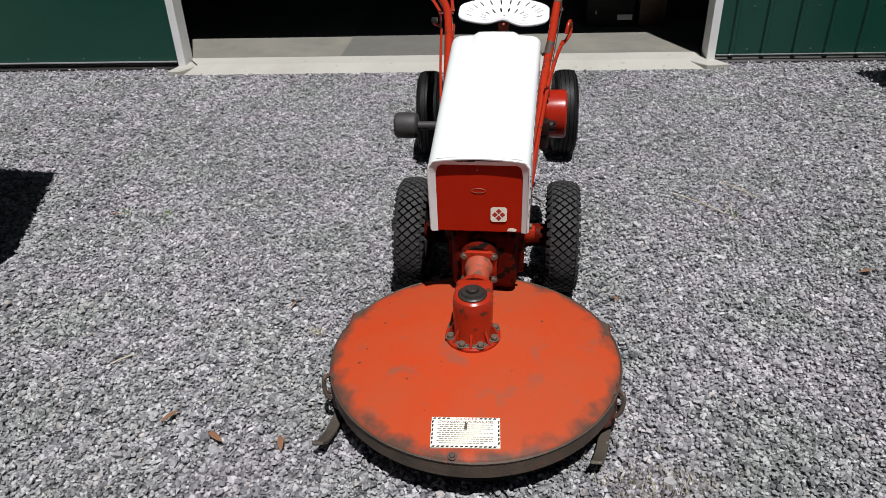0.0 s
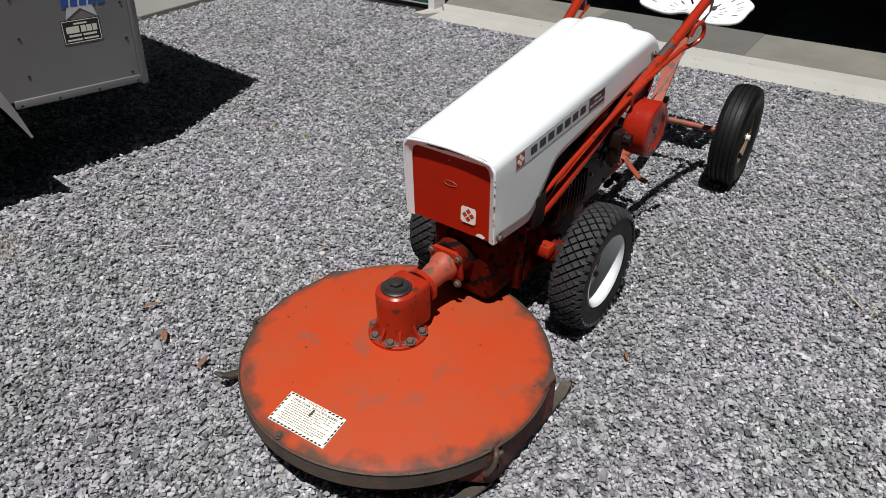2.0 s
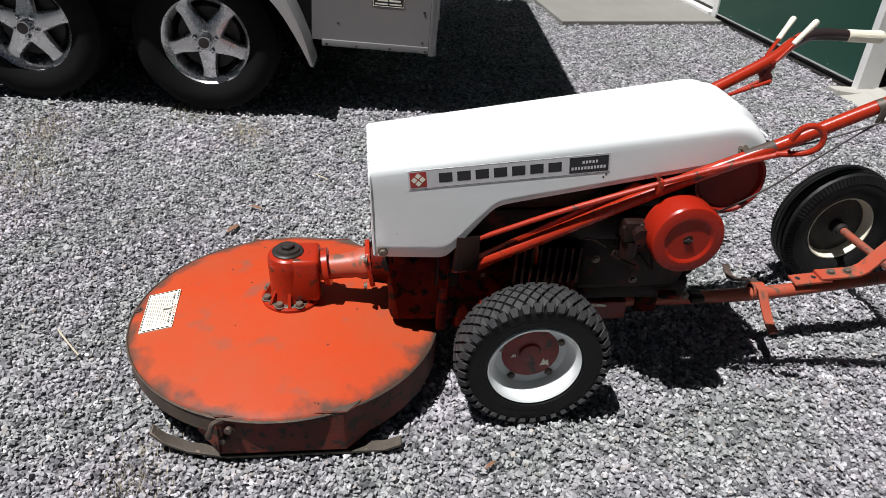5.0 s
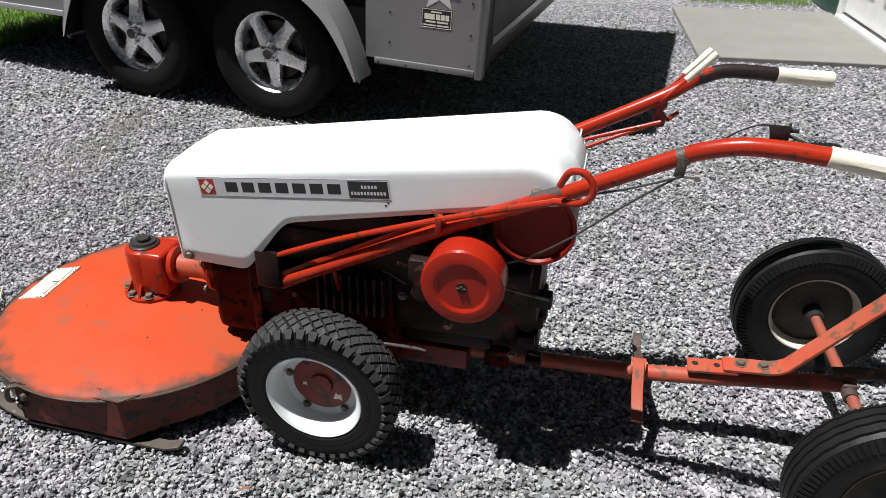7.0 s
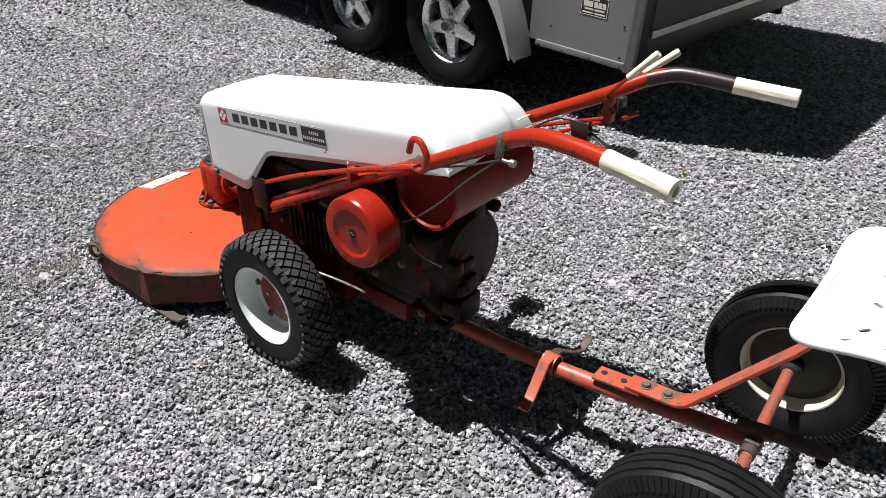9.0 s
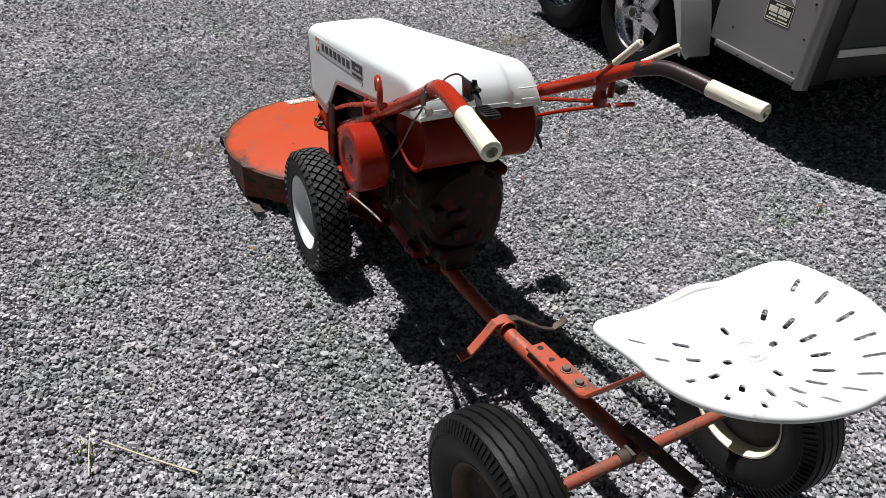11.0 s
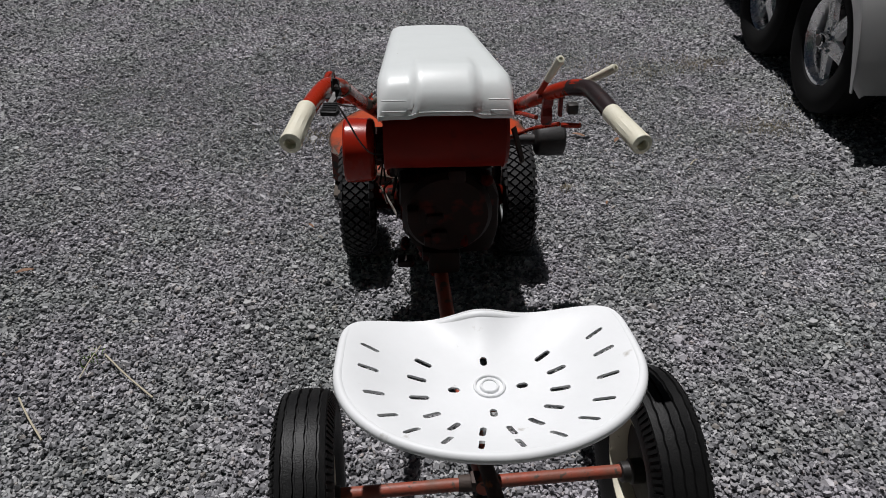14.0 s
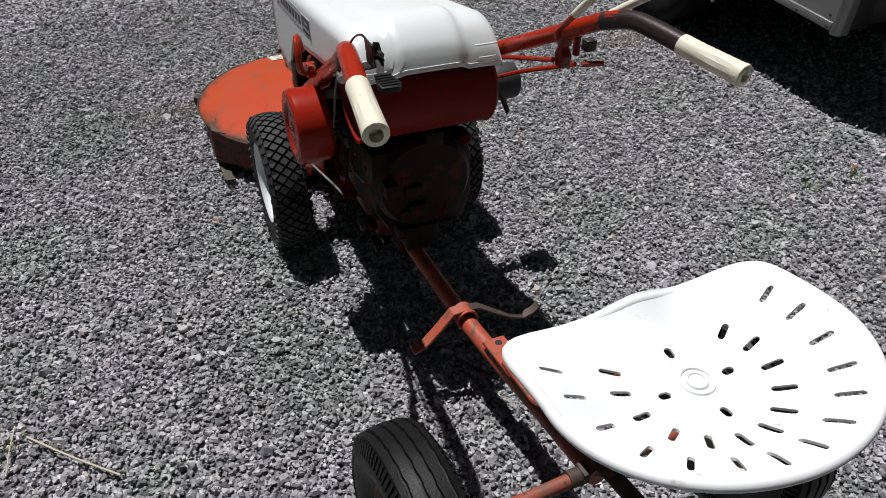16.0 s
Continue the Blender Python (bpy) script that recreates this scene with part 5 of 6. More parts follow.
for sgn, xo in ((1, 0.434), (-1, -0.428)):
    y0, y1 = -0.182, 0.140
    splay = 1.0 if sgn > 0 else -0.45
    # flat flank plate with its folded top and returns to the round skirt
    p = part("flank_plate", shape([(xo, y0, 0.030), (xo, y1, 0.030), (xo, y1, 0.160), (xo, y0, 0.160), (xo - sgn * 0.006, y0, 0.030), (xo - sgn * 0.006, y1, 0.030), (xo - sgn * 0.006, y1, 0.160), (xo - sgn * 0.006, y0, 0.160)],
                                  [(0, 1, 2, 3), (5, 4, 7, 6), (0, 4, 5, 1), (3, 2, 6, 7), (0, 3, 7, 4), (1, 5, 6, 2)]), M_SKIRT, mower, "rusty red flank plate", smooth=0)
    part("flank_top", prism([(xo, y0), (xo, y1), (DX + sgn * 0.375, 0.19), (DX + sgn * 0.42, 0.05), (DX + sgn * 0.425, -0.07), (DX + sgn * 0.375, -0.235)], 0.150, 0.1595, "z", 0), M_BAND, mower, "dark worn edge of the flank", smooth=0)
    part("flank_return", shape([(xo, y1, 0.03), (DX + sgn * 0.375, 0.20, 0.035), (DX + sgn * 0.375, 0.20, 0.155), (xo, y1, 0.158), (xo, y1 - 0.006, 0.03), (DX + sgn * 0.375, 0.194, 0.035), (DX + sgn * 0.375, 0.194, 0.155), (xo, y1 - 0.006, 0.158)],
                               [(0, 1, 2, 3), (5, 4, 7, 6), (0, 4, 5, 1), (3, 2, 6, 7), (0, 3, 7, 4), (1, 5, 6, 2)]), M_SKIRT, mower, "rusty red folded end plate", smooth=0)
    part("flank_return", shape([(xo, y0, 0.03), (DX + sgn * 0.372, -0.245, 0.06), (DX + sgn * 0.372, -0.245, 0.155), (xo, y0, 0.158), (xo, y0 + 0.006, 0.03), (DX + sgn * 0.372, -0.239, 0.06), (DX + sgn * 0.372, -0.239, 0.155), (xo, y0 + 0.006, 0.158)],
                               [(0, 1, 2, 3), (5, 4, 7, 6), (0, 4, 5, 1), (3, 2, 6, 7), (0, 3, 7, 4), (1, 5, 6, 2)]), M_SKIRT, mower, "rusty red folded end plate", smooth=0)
    skx = xo - sgn * 0.022
    part("skid", bar([(skx - sgn * splay * 0.045, -0.365, 0.060), (skx - sgn * splay * 0.036, -0.335, 0.034), (skx - sgn * splay * 0.02, -0.27, 0.014), (skx, -0.17, 0.010), (skx, 0.14, 0.010), (skx - sgn * 0.002, 0.24, 0.010), (skx - sgn * 0.006, 0.285, 0.022)], 0.034, 0.010, (1, 0, 0)), M_SKID, mower, "scuffed steel skid runner")
    for y in (-0.150, -0.168):
        part("flank_bolt", hexbolt(0.011, 0.014), M_RUST, mower, at=facing((xo, y, 0.12 if y > -0.16 else 0.085), (sgn, -0.3, 0)))
    part("latch_loop", tube([(xo, -0.165, 0.148), (xo + sgn * 0.014, -0.185, 0.150), (xo + sgn * 0.016, -0.195, 0.125), (xo + sgn * 0.008, -0.205, 0.10), (xo - sgn * 0.004, -0.205, 0.085)], 0.007, 8), M_BAND, mower, "rusty bent loop")
# gear case
GX, GY = -0.002, -0.024
part("gear_flange", lathe([(0.211, 0.078), (0.213, 0.086), (0.222, 0.086), (0.226, 0.082), (0.227, 0.050)], 48, "z", (GX, GY, 0)), M_RED, mower, "round red bolted flange")
part("gear_case", join(lathe([(0.222, 0.064), (0.236, 0.060), (0.250, 0.0585), (0.33, 0.0605), (0.356, 0.0605), (0.366, 0.0575), (0.371, 0.051), (0.372, 0.0005)], 40, "z", (GX, GY, 0)),
                              box(GX - 0.058, GX + 0.058, GY - 0.01, GY + 0.088, 0.232, 0.3715, 0.014, 3)), M_RED, mower, "glossy red cast gear case")
part("filler_cap", lathe([(0.370, 0.044), (0.375, 0.0445), (0.378, 0.041), (0.378, 0.037), (0.381, 0.035), (0.385, 0.034), (0.386, 0.0005)], 32, "z", (GX, GY - 0.002, 0)), M_BLACK, mower, "greasy black filler cap")
part("cap_square", moved(hexbolt(0.021, 0.010, False), pose(GX, GY - 0.002, 0.3855, 0, 0, 12)), M_BLACK, mower, "black hex of the filler cap")
part("flange_dirt", lathe([(0.2265, 0.060), (0.2282, 0.062), (0.2282, 0.075), (0.2265, 0.077)], 48, "z", (GX, GY, 0), closed=True), M_SKID, mower, "caked grit on the flange")
for i in range(8):
    a = 2 * math.pi * i / 8
    ca, sa = math.cos(a), math.sin(a)
    if i != 2:
        w = Vector((-sa, ca, 0)) * 0.0042
        o = Vector((GX, GY, 0))
        d = Vector((ca, sa, 0))
        q = [o + d * 0.050 + Vector((0, 0, 0.280)), o + d * 0.050 + Vector((0, 0, 0.227)), o + d * 0.079 + Vector((0, 0, 0.227)), o + d * 0.067 + Vector((0, 0, 0.248))]
        part("rib", shape([p + w for p in q] + [p - w for p in q], [(0, 1, 2, 3), (7, 6, 5, 4)] + [(k, (k + 1) % 4, 4 + (k + 1) % 4, 4 + k) for k in range(4)]), M_RED, mower, smooth=0)
    a += math.pi / 8
    part("flange_bolt", hexbolt(0.0115, 0.012), M_BOLT, mower, at=pose(GX + 0.073 * math.cos(a), GY + 0.073 * math.sin(a), 0.2275, 0, 0, 23 * i))
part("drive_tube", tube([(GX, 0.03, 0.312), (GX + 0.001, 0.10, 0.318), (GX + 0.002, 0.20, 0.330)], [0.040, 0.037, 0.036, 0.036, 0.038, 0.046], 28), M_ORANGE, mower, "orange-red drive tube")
part("tube_collar", moved(lathe([(-0.008, 0.0005), (-0.008, 0.056), (0.008, 0.056), (0.008, 0.0005)], 28, "y"), pose(GX, 0.082, 0.318, 8)), M_RED, mower, "red tube collar")
part("mount_plate", moved(prism([(-0.058, -0.040), (-0.040, -0.058), (0.040, -0.058), (0.058, -0.040), (0.058, 0.040), (0.040, 0.058), (-0.040, 0.058), (-0.058, 0.040)], -0.007, 0.007, "y", 0.003), pose(GX + 0.002, 0.208, 0.330, 8)), M_RED, mower, "red cast mounting plate")
part("mount_neck", moved(lathe([(0, 0.06), (0.10, 0.075)], 24, "y"), pose(GX, 0.21, 0.335)), M_DARKRED, mower, "dark red cast neck")
for x, z in ((-0.044, -0.044), (0.044, -0.044), (0.044, 0.044), (-0.044, 0.044)):
    part("mount_bolt", hexbolt(0.010, 0.009), M_BOLT, mower, at=facing((GX + 0.002 + x * 1.1, 0.198, 0.326 + z), (0, -1, 0)))
# warning decal, tangent to the crown near the front edge
LX, LY = 0.0094, -0.4035
DECAL = pose(LX, LY, deck_z(math.hypot(LX - DX, LY - DY)) + 0.0014, 11.3, 0, 3.8) @ Matrix.Diagonal((1.035, 1.06, 1.0, 1.0))
decal = part("warning_decal", prism([(-0.090, -0.045), (0.090, -0.045), (0.090, 0.045), (-0.090, 0.045)], -0.006, 0.0008, "z"), M_LABEL, mower, "worn white warning decal with a dashed border", at=DECAL, smooth=0)


def dash(x, y, w, h):
    s = 0.35 * h if w > h else 0.35 * w
    if w > h:
        return prism([(x - w / 2 - s, y - h / 2), (x + w / 2 - s, y - h / 2), (x + w / 2 + s, y + h / 2), (x - w / 2 + s, y + h / 2)], 0.0008, 0.0012, "z")
    return prism([(x - w / 2, y - h / 2 - s), (x + w / 2, y - h / 2 + s), (x + w / 2, y + h / 2 + s), (x - w / 2, y + h / 2 - s)], 0.0008, 0.0012, "z")


dashes = [dash(-0.082 + 0.0122 * i, y, 0.0075, 0.0042) for i in range(14) for y in (-0.0415, 0.0415) if not (y > 0 and 3 < i < 10)]
dashes += [dash(x, -0.031 + 0.0125 * i, 0.0042, 0.0075) for i in range(6) for x in (-0.0865, 0.0865)]
part("dashed_border", join(*dashes), M_INK, decal, "black dashed border", smooth=0)
part("heading", moved(writing("D A N G E R", 0.0105), pose(0.002, 0.0395, 0.001)), M_REDINK, decal, "dark red heading", smooth=0)
part("headline", moved(writing("STAND CLEAR - REVOLVING BLADES", 0.0088), pose(0, 0.0305, 0.001)), M_INK, decal, "black headline", smooth=0)
rnd = random.Random(3)
for i in range(10):
    y = 0.0225 - 0.0060 * i
    x1 = 0.072 - rnd.random() * 0.05 * (i % 2)
    segs, x = [], -0.074 + 0.006 * (i % 2)
    while x < x1:
        w = rnd.uniform(0.004, 0.013)
        segs.append(box(x, min(x + w, x1), y - 0.0008, y + 0.0008, 0.0008, 0.0011, 0))
        x += w + 0.0022
    part("text_line", join(*segs), M_BOLT, decal, "unreadable line of print", smooth=0)
part("scratch", prism([(-0.004, -0.008), (0.003, -0.010), (0.005, 0.010), (-0.002, 0.014)], 0.0011, 0.0014, "z"), M_SKID, decal, "grey scrape", at=pose(0.0, 0.017, 0), smooth=0)
part("rim_bolt", join(hexbolt(0.008, 0.006), lathe([(0, 0.0125), (0.002, 0.0125)], 16, "z")), M_RUST, mower, "rusty rim bolt", at=pose(-0.019, -0.474, deck_z(0.436), 12))
rnd = random.Random(11)
for i in range(13):
    a, r = rnd.uniform(0, 2 * math.pi), 0.42 * math.sqrt(rnd.random())
    if r < 0.10:
        continue
    s = rnd.uniform(0.0015, 0.0038)
    part("paint_chip", prism([(s * math.cos(k * 1.05) * rnd.uniform(0.6, 1.3), s * math.sin(k * 1.05) * rnd.uniform(0.6, 1.3)) for k in range(6)], 0, 0.0006, "z"), M_RUST, deck, at=pose(DX + r * math.cos(a), DY + r * math.sin(a), deck_z(r) + 0.0004), smooth=0)

# ---- the riding sulky hitched behind ----
sulky = thing("riding_sulky", T, "orange-red two-wheeled riding sulky with a white pan seat", "sulky")
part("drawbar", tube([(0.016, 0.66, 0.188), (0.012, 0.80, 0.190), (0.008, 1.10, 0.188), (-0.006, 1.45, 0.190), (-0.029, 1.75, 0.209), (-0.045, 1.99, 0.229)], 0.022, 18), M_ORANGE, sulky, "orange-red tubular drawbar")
# yoke in the darker hub red, with the tractor's shadow painted in
part("hitch_block", box(-0.035, 0.075, 0.70, 0.99, 0.158, 0.226, 0.012), M_HUB, sulky, "red hitch yoke, darkened for the shade under the tractor")
part("hitch_clamp", box(-0.02, 0.04, 1.03, 1.10, 0.158, 0.238, 0.008), M_DARKRED, sulky, "dark red clamp block")
part("hitch_pin", lathe([(0.13, 0.012), (0.26, 0.012)], 12, "z", (0.01, 0.82, 0)), M_STEEL, sulky, "steel hitch pin")
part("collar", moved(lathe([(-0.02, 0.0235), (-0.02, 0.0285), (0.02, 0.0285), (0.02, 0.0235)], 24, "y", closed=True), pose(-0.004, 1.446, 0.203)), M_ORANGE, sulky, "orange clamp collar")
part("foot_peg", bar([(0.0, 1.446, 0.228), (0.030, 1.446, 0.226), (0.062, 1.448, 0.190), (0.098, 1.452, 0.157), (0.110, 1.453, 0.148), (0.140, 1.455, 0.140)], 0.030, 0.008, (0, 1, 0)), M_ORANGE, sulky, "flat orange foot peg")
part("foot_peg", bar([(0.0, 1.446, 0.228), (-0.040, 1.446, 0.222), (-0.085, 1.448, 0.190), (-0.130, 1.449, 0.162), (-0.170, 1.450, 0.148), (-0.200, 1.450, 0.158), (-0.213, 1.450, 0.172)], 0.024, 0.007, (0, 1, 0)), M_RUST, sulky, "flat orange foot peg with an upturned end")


def on_bar(y):
    return 0.190 + (y - 1.45) * 0.0655


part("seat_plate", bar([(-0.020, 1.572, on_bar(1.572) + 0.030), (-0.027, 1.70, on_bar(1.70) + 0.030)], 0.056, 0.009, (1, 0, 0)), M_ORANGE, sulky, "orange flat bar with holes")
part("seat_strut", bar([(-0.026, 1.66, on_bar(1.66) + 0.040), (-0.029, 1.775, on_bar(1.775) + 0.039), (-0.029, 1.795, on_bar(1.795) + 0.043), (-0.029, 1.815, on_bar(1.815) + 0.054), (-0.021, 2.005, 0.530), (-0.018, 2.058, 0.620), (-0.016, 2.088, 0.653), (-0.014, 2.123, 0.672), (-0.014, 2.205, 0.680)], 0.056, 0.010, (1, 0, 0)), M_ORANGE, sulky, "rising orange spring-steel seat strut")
# open holes are black discs on the bar, their shade painted
for y, hole in ((1.592, True), (1.647, True), (1.704, False), (1.760, False)):
    if hole:
        part("bolt_hole", lathe([(0, 0.0085), (0.0012, 0.0085)], 16, "z", (-0.025, y, on_bar(y) + 0.0345)), M_INK, sulky, "black disc standing for an open bolt hole")
    else:
        part("strut_bolt", hexbolt(0.0115, 0.009), M_BOLT, sulky, at=pose(-0.028, y, on_bar(y) + 0.0455, 4, 0, 20))
part("axle", tube([(0.302, 0, 0), (0.0, 0, 0), (-0.320, 0, 0)], 0.0145, 14, smooth=False), M_RUSTRED, sulky, "chipped red axle rod", at=pose(-0.03, 1.972, 0.224, 0, 0, 3.0))
part("tail_pipe", tube([(-0.040, 1.925, 0.258), (-0.052, 1.99, 0.260), (-0.070, 2.125, 0.262)], 0.0165, 16), M_RUST, sulky, "rusty pipe end")
part("axle_clamp", join(box(-0.066, -0.012, 1.954, 1.990, 0.214, 0.246, 0.006), lathe([(-0.014, 0.0185), (0.013, 0.0185)], 16, "x", (0, 1.972, 0.224))), M_RUST, sulky, "rusty axle clamp")
part("clamp_bolt", hexbolt(0.010, 0.014), M_RUST, sulky, at=facing((-0.066, 2.11, 0.236), (0, 0, -1)))

SK = 1.025  # tyre scale
AXLE = pose(-0.03, 1.974, 0.222, 0, 0, 3.0)  # the sulky stands a little askew


def ribbed_tyre():
    """A narrow trailer tyre with ribs round its crown and fine radial bars on its shoulders."""
    prof = []
    ribs = [(-0.046, 0.198), (-0.043, 0.206), (-0.034, 0.2105), (-0.0325, 0.2055), (-0.0295, 0.2055), (-0.028, 0.212), (-0.0125, 0.2135), (-0.011, 0.2075), (-0.008, 0.2075), (-0.0065, 0.2138),
            (0.0065, 0.2138), (0.008, 0.2075), (0.011, 0.2075), (0.0125, 0.2135), (0.028, 0.212), (0.0295, 0.2055), (0.0325, 0.2055), (0.034, 0.2105), (0.043, 0.206), (0.046, 0.198)]
    side = [(0.053, 0.186), (0.0565, 0.168), (0.0545, 0.150), (0.047, 0.134), (0.040, 0.124), (0.036, 0.116)]
    prof = ribs + side + [(-x, r) for x, r in reversed(side)]
    bm = lathe([(x * SK, r * SK) for x, r in prof], 144, "x", closed=True)
    for v in bm.verts:
        # the grooves run in a fine zigzag
        if abs(v.co.x) < 0.036 and math.hypot(v.co.y, v.co.z) > 0.19:
            v.co.x += 0.0006 * (1 if round(math.atan2(v.co.z, v.co.y) / (2 * math.pi) * 144) % 4 < 2 else -1)
    return bm


def shoulder_bars(face):
    vs, fs = [], []
    N = 96
    for sgn in (face,):
        for k in range(N):
            w, dw = 2 * math.pi * k / N, 2 * math.pi / N * 0.27
            o = len(vs)
            for base in (0, 1):
                for px, pr, u in ((0.0440, 0.203, -1), (0.0545, 0.180, -1), (0.0545, 0.180, 1), (0.0440, 0.203, 1)):
                    g = 0.0025 if base else -0.003
                    r = (pr + g) * SK
                    vs.append((sgn * (px + g) * SK, r * math.cos(w + u * dw), r * math.sin(w + u * dw)))
            fs += [(o + 4, o + 5, o + 6, o + 7)] + [(o + q, o + (q + 1) % 4, o + 4 + (q + 1) % 4, o + 4 + q) for q in range(4)]
    return shape(vs, fs)


def sulky_wheel(x, sgn):
    at = AXLE @ pose(x, 0, 0) @ Matrix.Scale(1.05, 4) @ (Matrix.Identity(4) if sgn > 0 else pose(0, 0, 0, 0, 0, 180))
    w = part("wheel", ribbed_tyre(), M_RUBBER, sulky, "black ribbed trailer tyre on a cream disc wheel", at=at)
    for face in (-1, 1):
        tagged(part("shoulder_grain", shoulder_bars(face), M_RUBBER, w, "fine radial shoulder ribs", smooth=0), kind="stuff")
    part("rim", lathe([(0.0, 0.113), (0.0, 0.108), (-0.006, 0.108), (-0.030, 0.112), (-0.040, 0.118), (-0.040, 0.122), (-0.036, 0.121)], 48, "x", closed=True), M_CREAM, w, "cream painted rim")
    part("rim_face", lathe([(0.036, 0.121), (0.040, 0.122), (0.040, 0.118), (0.030, 0.112), (0.006, 0.108), (0.0005, 0.108), (0.0005, 0.113)], 48, "x", closed=True), M_OLDRIM if sgn > 0 else M_CREAM, w, "rusty brown outer rim" if sgn > 0 else "cream outer rim")
    part("disc", lathe([(0.004, 0.109), (0.003, 0.098), (-0.004, 0.080), (0.002, 0.050), (0.010, 0.034), (0.012, 0.020), (-0.012, 0.020), (-0.010, 0.034), (-0.004, 0.050), (-0.010, 0.080), (-0.003, 0.098), (-0.002, 0.109)], 48, "x", closed=True), M_DISC, w, "dusty dark grey wheel disc")
    part("hub", lathe([(-0.058, 0.016), (-0.056, 0.021), (-0.040, 0.022), (-0.036, 0.027), (0.032, 0.027), (0.036, 0.020), (0.046, 0.018)], 24, "x"), M_BLACK, w, "greasy black hub")
    part("axle_nut", join(moved(hexbolt(0.014, 0.014), facing((0.046, 0, 0), (1, 0, 0)))), M_CREAM, w, "cream dabbed axle nut")
    return w


sulky_wheel(0.355, 1)
sulky_wheel(-0.375, -1)


# pan seat: a dished, slotted steel sheet
def seat_edge(a):
    """Outline radius at angle a, from the boss; a = 90 degrees is the back, -90 the front pommel."""
    c, s = abs(math.cos(a)), abs(math.sin(a))
    if a >= 0:
        return 1 / ((c / 0.234) ** 1.95 + (s / 0.191) ** 1.95) ** (1 / 1.95)
    d = a + math.pi / 2
    r = 1 / ((c / 0.234) ** 8.0 + (s / 0.167) ** 8.0) ** 0.125
    return r * (1 - 0.045 * math.exp(-(d / 0.40) ** 2))


def seat_height(f, a):
    c, s = math.cos(a), math.sin(a)
    # one side has been bent up a little
    rim = (0.055 if c > 0 else 0.062) * c * c + (0.068 if s > 0 else 0.0) * s * s
    corner = 0.0 if s > 0 else (-0.014 if c > 0 else -0.003) * (2 * s * c) ** 2
    pommel = 0.038 * math.exp(-((a + math.pi / 2) / 0.42) ** 2) * f ** 2.6
    # steepest below the rim, rolling over at the edge
    return (rim + corner) * (2.2 * f ** 3.2 - 1.2 * f ** 5.5) + pommel


def seat_mesh():
    """The pressed pan: a polar sheet with round-ended slots cut through it."""
    NA, NF = 360, 52
    slots = [(radians(d), r, 0.0035, 0.0058) for d, r in ((-88, 0.063), (-2, 0.055), (-174, 0.054), (92, 0.052))]
    ring = ((-32, 0.120), (-11, 0.115), (11, 0.112), (34, 0.111), (56, 0.109), (79, 0.107), (102, 0.106), (125, 0.106), (149, 0.108), (172, 0.111), (-166, 0.115), (-145, 0.117))
    slots += [(radians(d), r, 0.0110, 0.0048) for d, r in ring]
    rim = ((-23, 0.204), (-6, 0.189), (11, 0.181), (29, 0.178), (45, 0.172), (63, 0.162), (80, 0.160), (99, 0.159), (119, 0.164), (138, 0.173), (155, 0.177), (173, 0.181), (-170, 0.189), (-155, 0.203))
    slots += [(radians(d), r, 0.0125, 0.0042) for d, r in rim]

    def nearest(x, y):
        """The slot whose outline is nearest, the point on its spine, and the distance beyond its outline."""
        best = None
        for w, rc, hl, hw in slots:
            c, q = math.cos(w), math.sin(w)
            along, side = x * c + y * q - rc, -x * q + y * c
            if abs(along) > 0.03 or abs(side) > 0.03:
                continue
            k = max(-hl, min(hl, along))
            d = math.hypot(along - k, side) - hw
            if best is None or d < best[0]:
                best = (d, ((rc + k) * c, (rc + k) * q), hw)
        return best

    def height(x, y):
        a = math.atan2(y, x)
        return seat_height(math.hypot(x, y) / seat_edge(a), a)

    bm = bmesh.new()
    flat = []
    for j in range(1, NF + 1):
        row = []
        for k in range(NA):
            a = 2 * math.pi * k / NA
            a = a if a <= math.pi else a - 2 * math.pi
            r = seat_edge(a) * j / NF
            row.append((r * math.cos(a), r * math.sin(a)))
        flat.append(row)
    # which sheet cells lie in a slot, then draw the border points on to the slot's outline
    cut = set()
    for j in range(NF - 1):
        for k in range(NA):
            k1 = (k + 1) % NA
            x = (flat[j][k][0] + flat[j + 1][k1][0]) / 2
            y = (flat[j][k][1] + flat[j + 1][k1][1]) / 2
            n = nearest(x, y)
            if n and n[0] < 0:
                cut.add((j, k))
    border = set()
    for j, k in cut:
        for v in ((j, k), (j + 1, k), (j, (k + 1) % NA), (j + 1, (k + 1) % NA)):
            around = [(v[0], v[1]), (v[0] - 1, v[1]), (v[0], (v[1] - 1) % NA), (v[0] - 1, (v[1] - 1) % NA)]
            if not all(c in cut for c in around):
                border.add(v)
    for j, k in border:
        x, y = flat[j][k]
        n = nearest(x, y)
        if n:
            d = math.hypot(x - n[1][0], y - n[1][1]) or 1e-6
            flat[j][k] = (n[1][0] + (x - n[1][0]) / d * n[2], n[1][1] + (y - n[1][1]) / d * n[2])
    rings = [[bm.verts.new((x, y, height(x, y))) for x, y in row] for row in flat]
    bm.faces.new(rings[0])
    for j, (p, q) in enumerate(zip(rings, rings[1:])):
        for k in range(NA):
            if (j, k) not in cut:
                bm.faces.new((p[k], p[(k + 1) % NA], q[(k + 1) % NA], q[k]))
    return bm


SEAT = pose(-0.014, 2.168, 0.6880, 0, 0.6, 0)
seat = part("seat", thick_sheet(seat_mesh(), 0.004), M_SEAT, sulky, "white enamelled slotted steel pan seat", at=SEAT, smooth=40)
edge = []
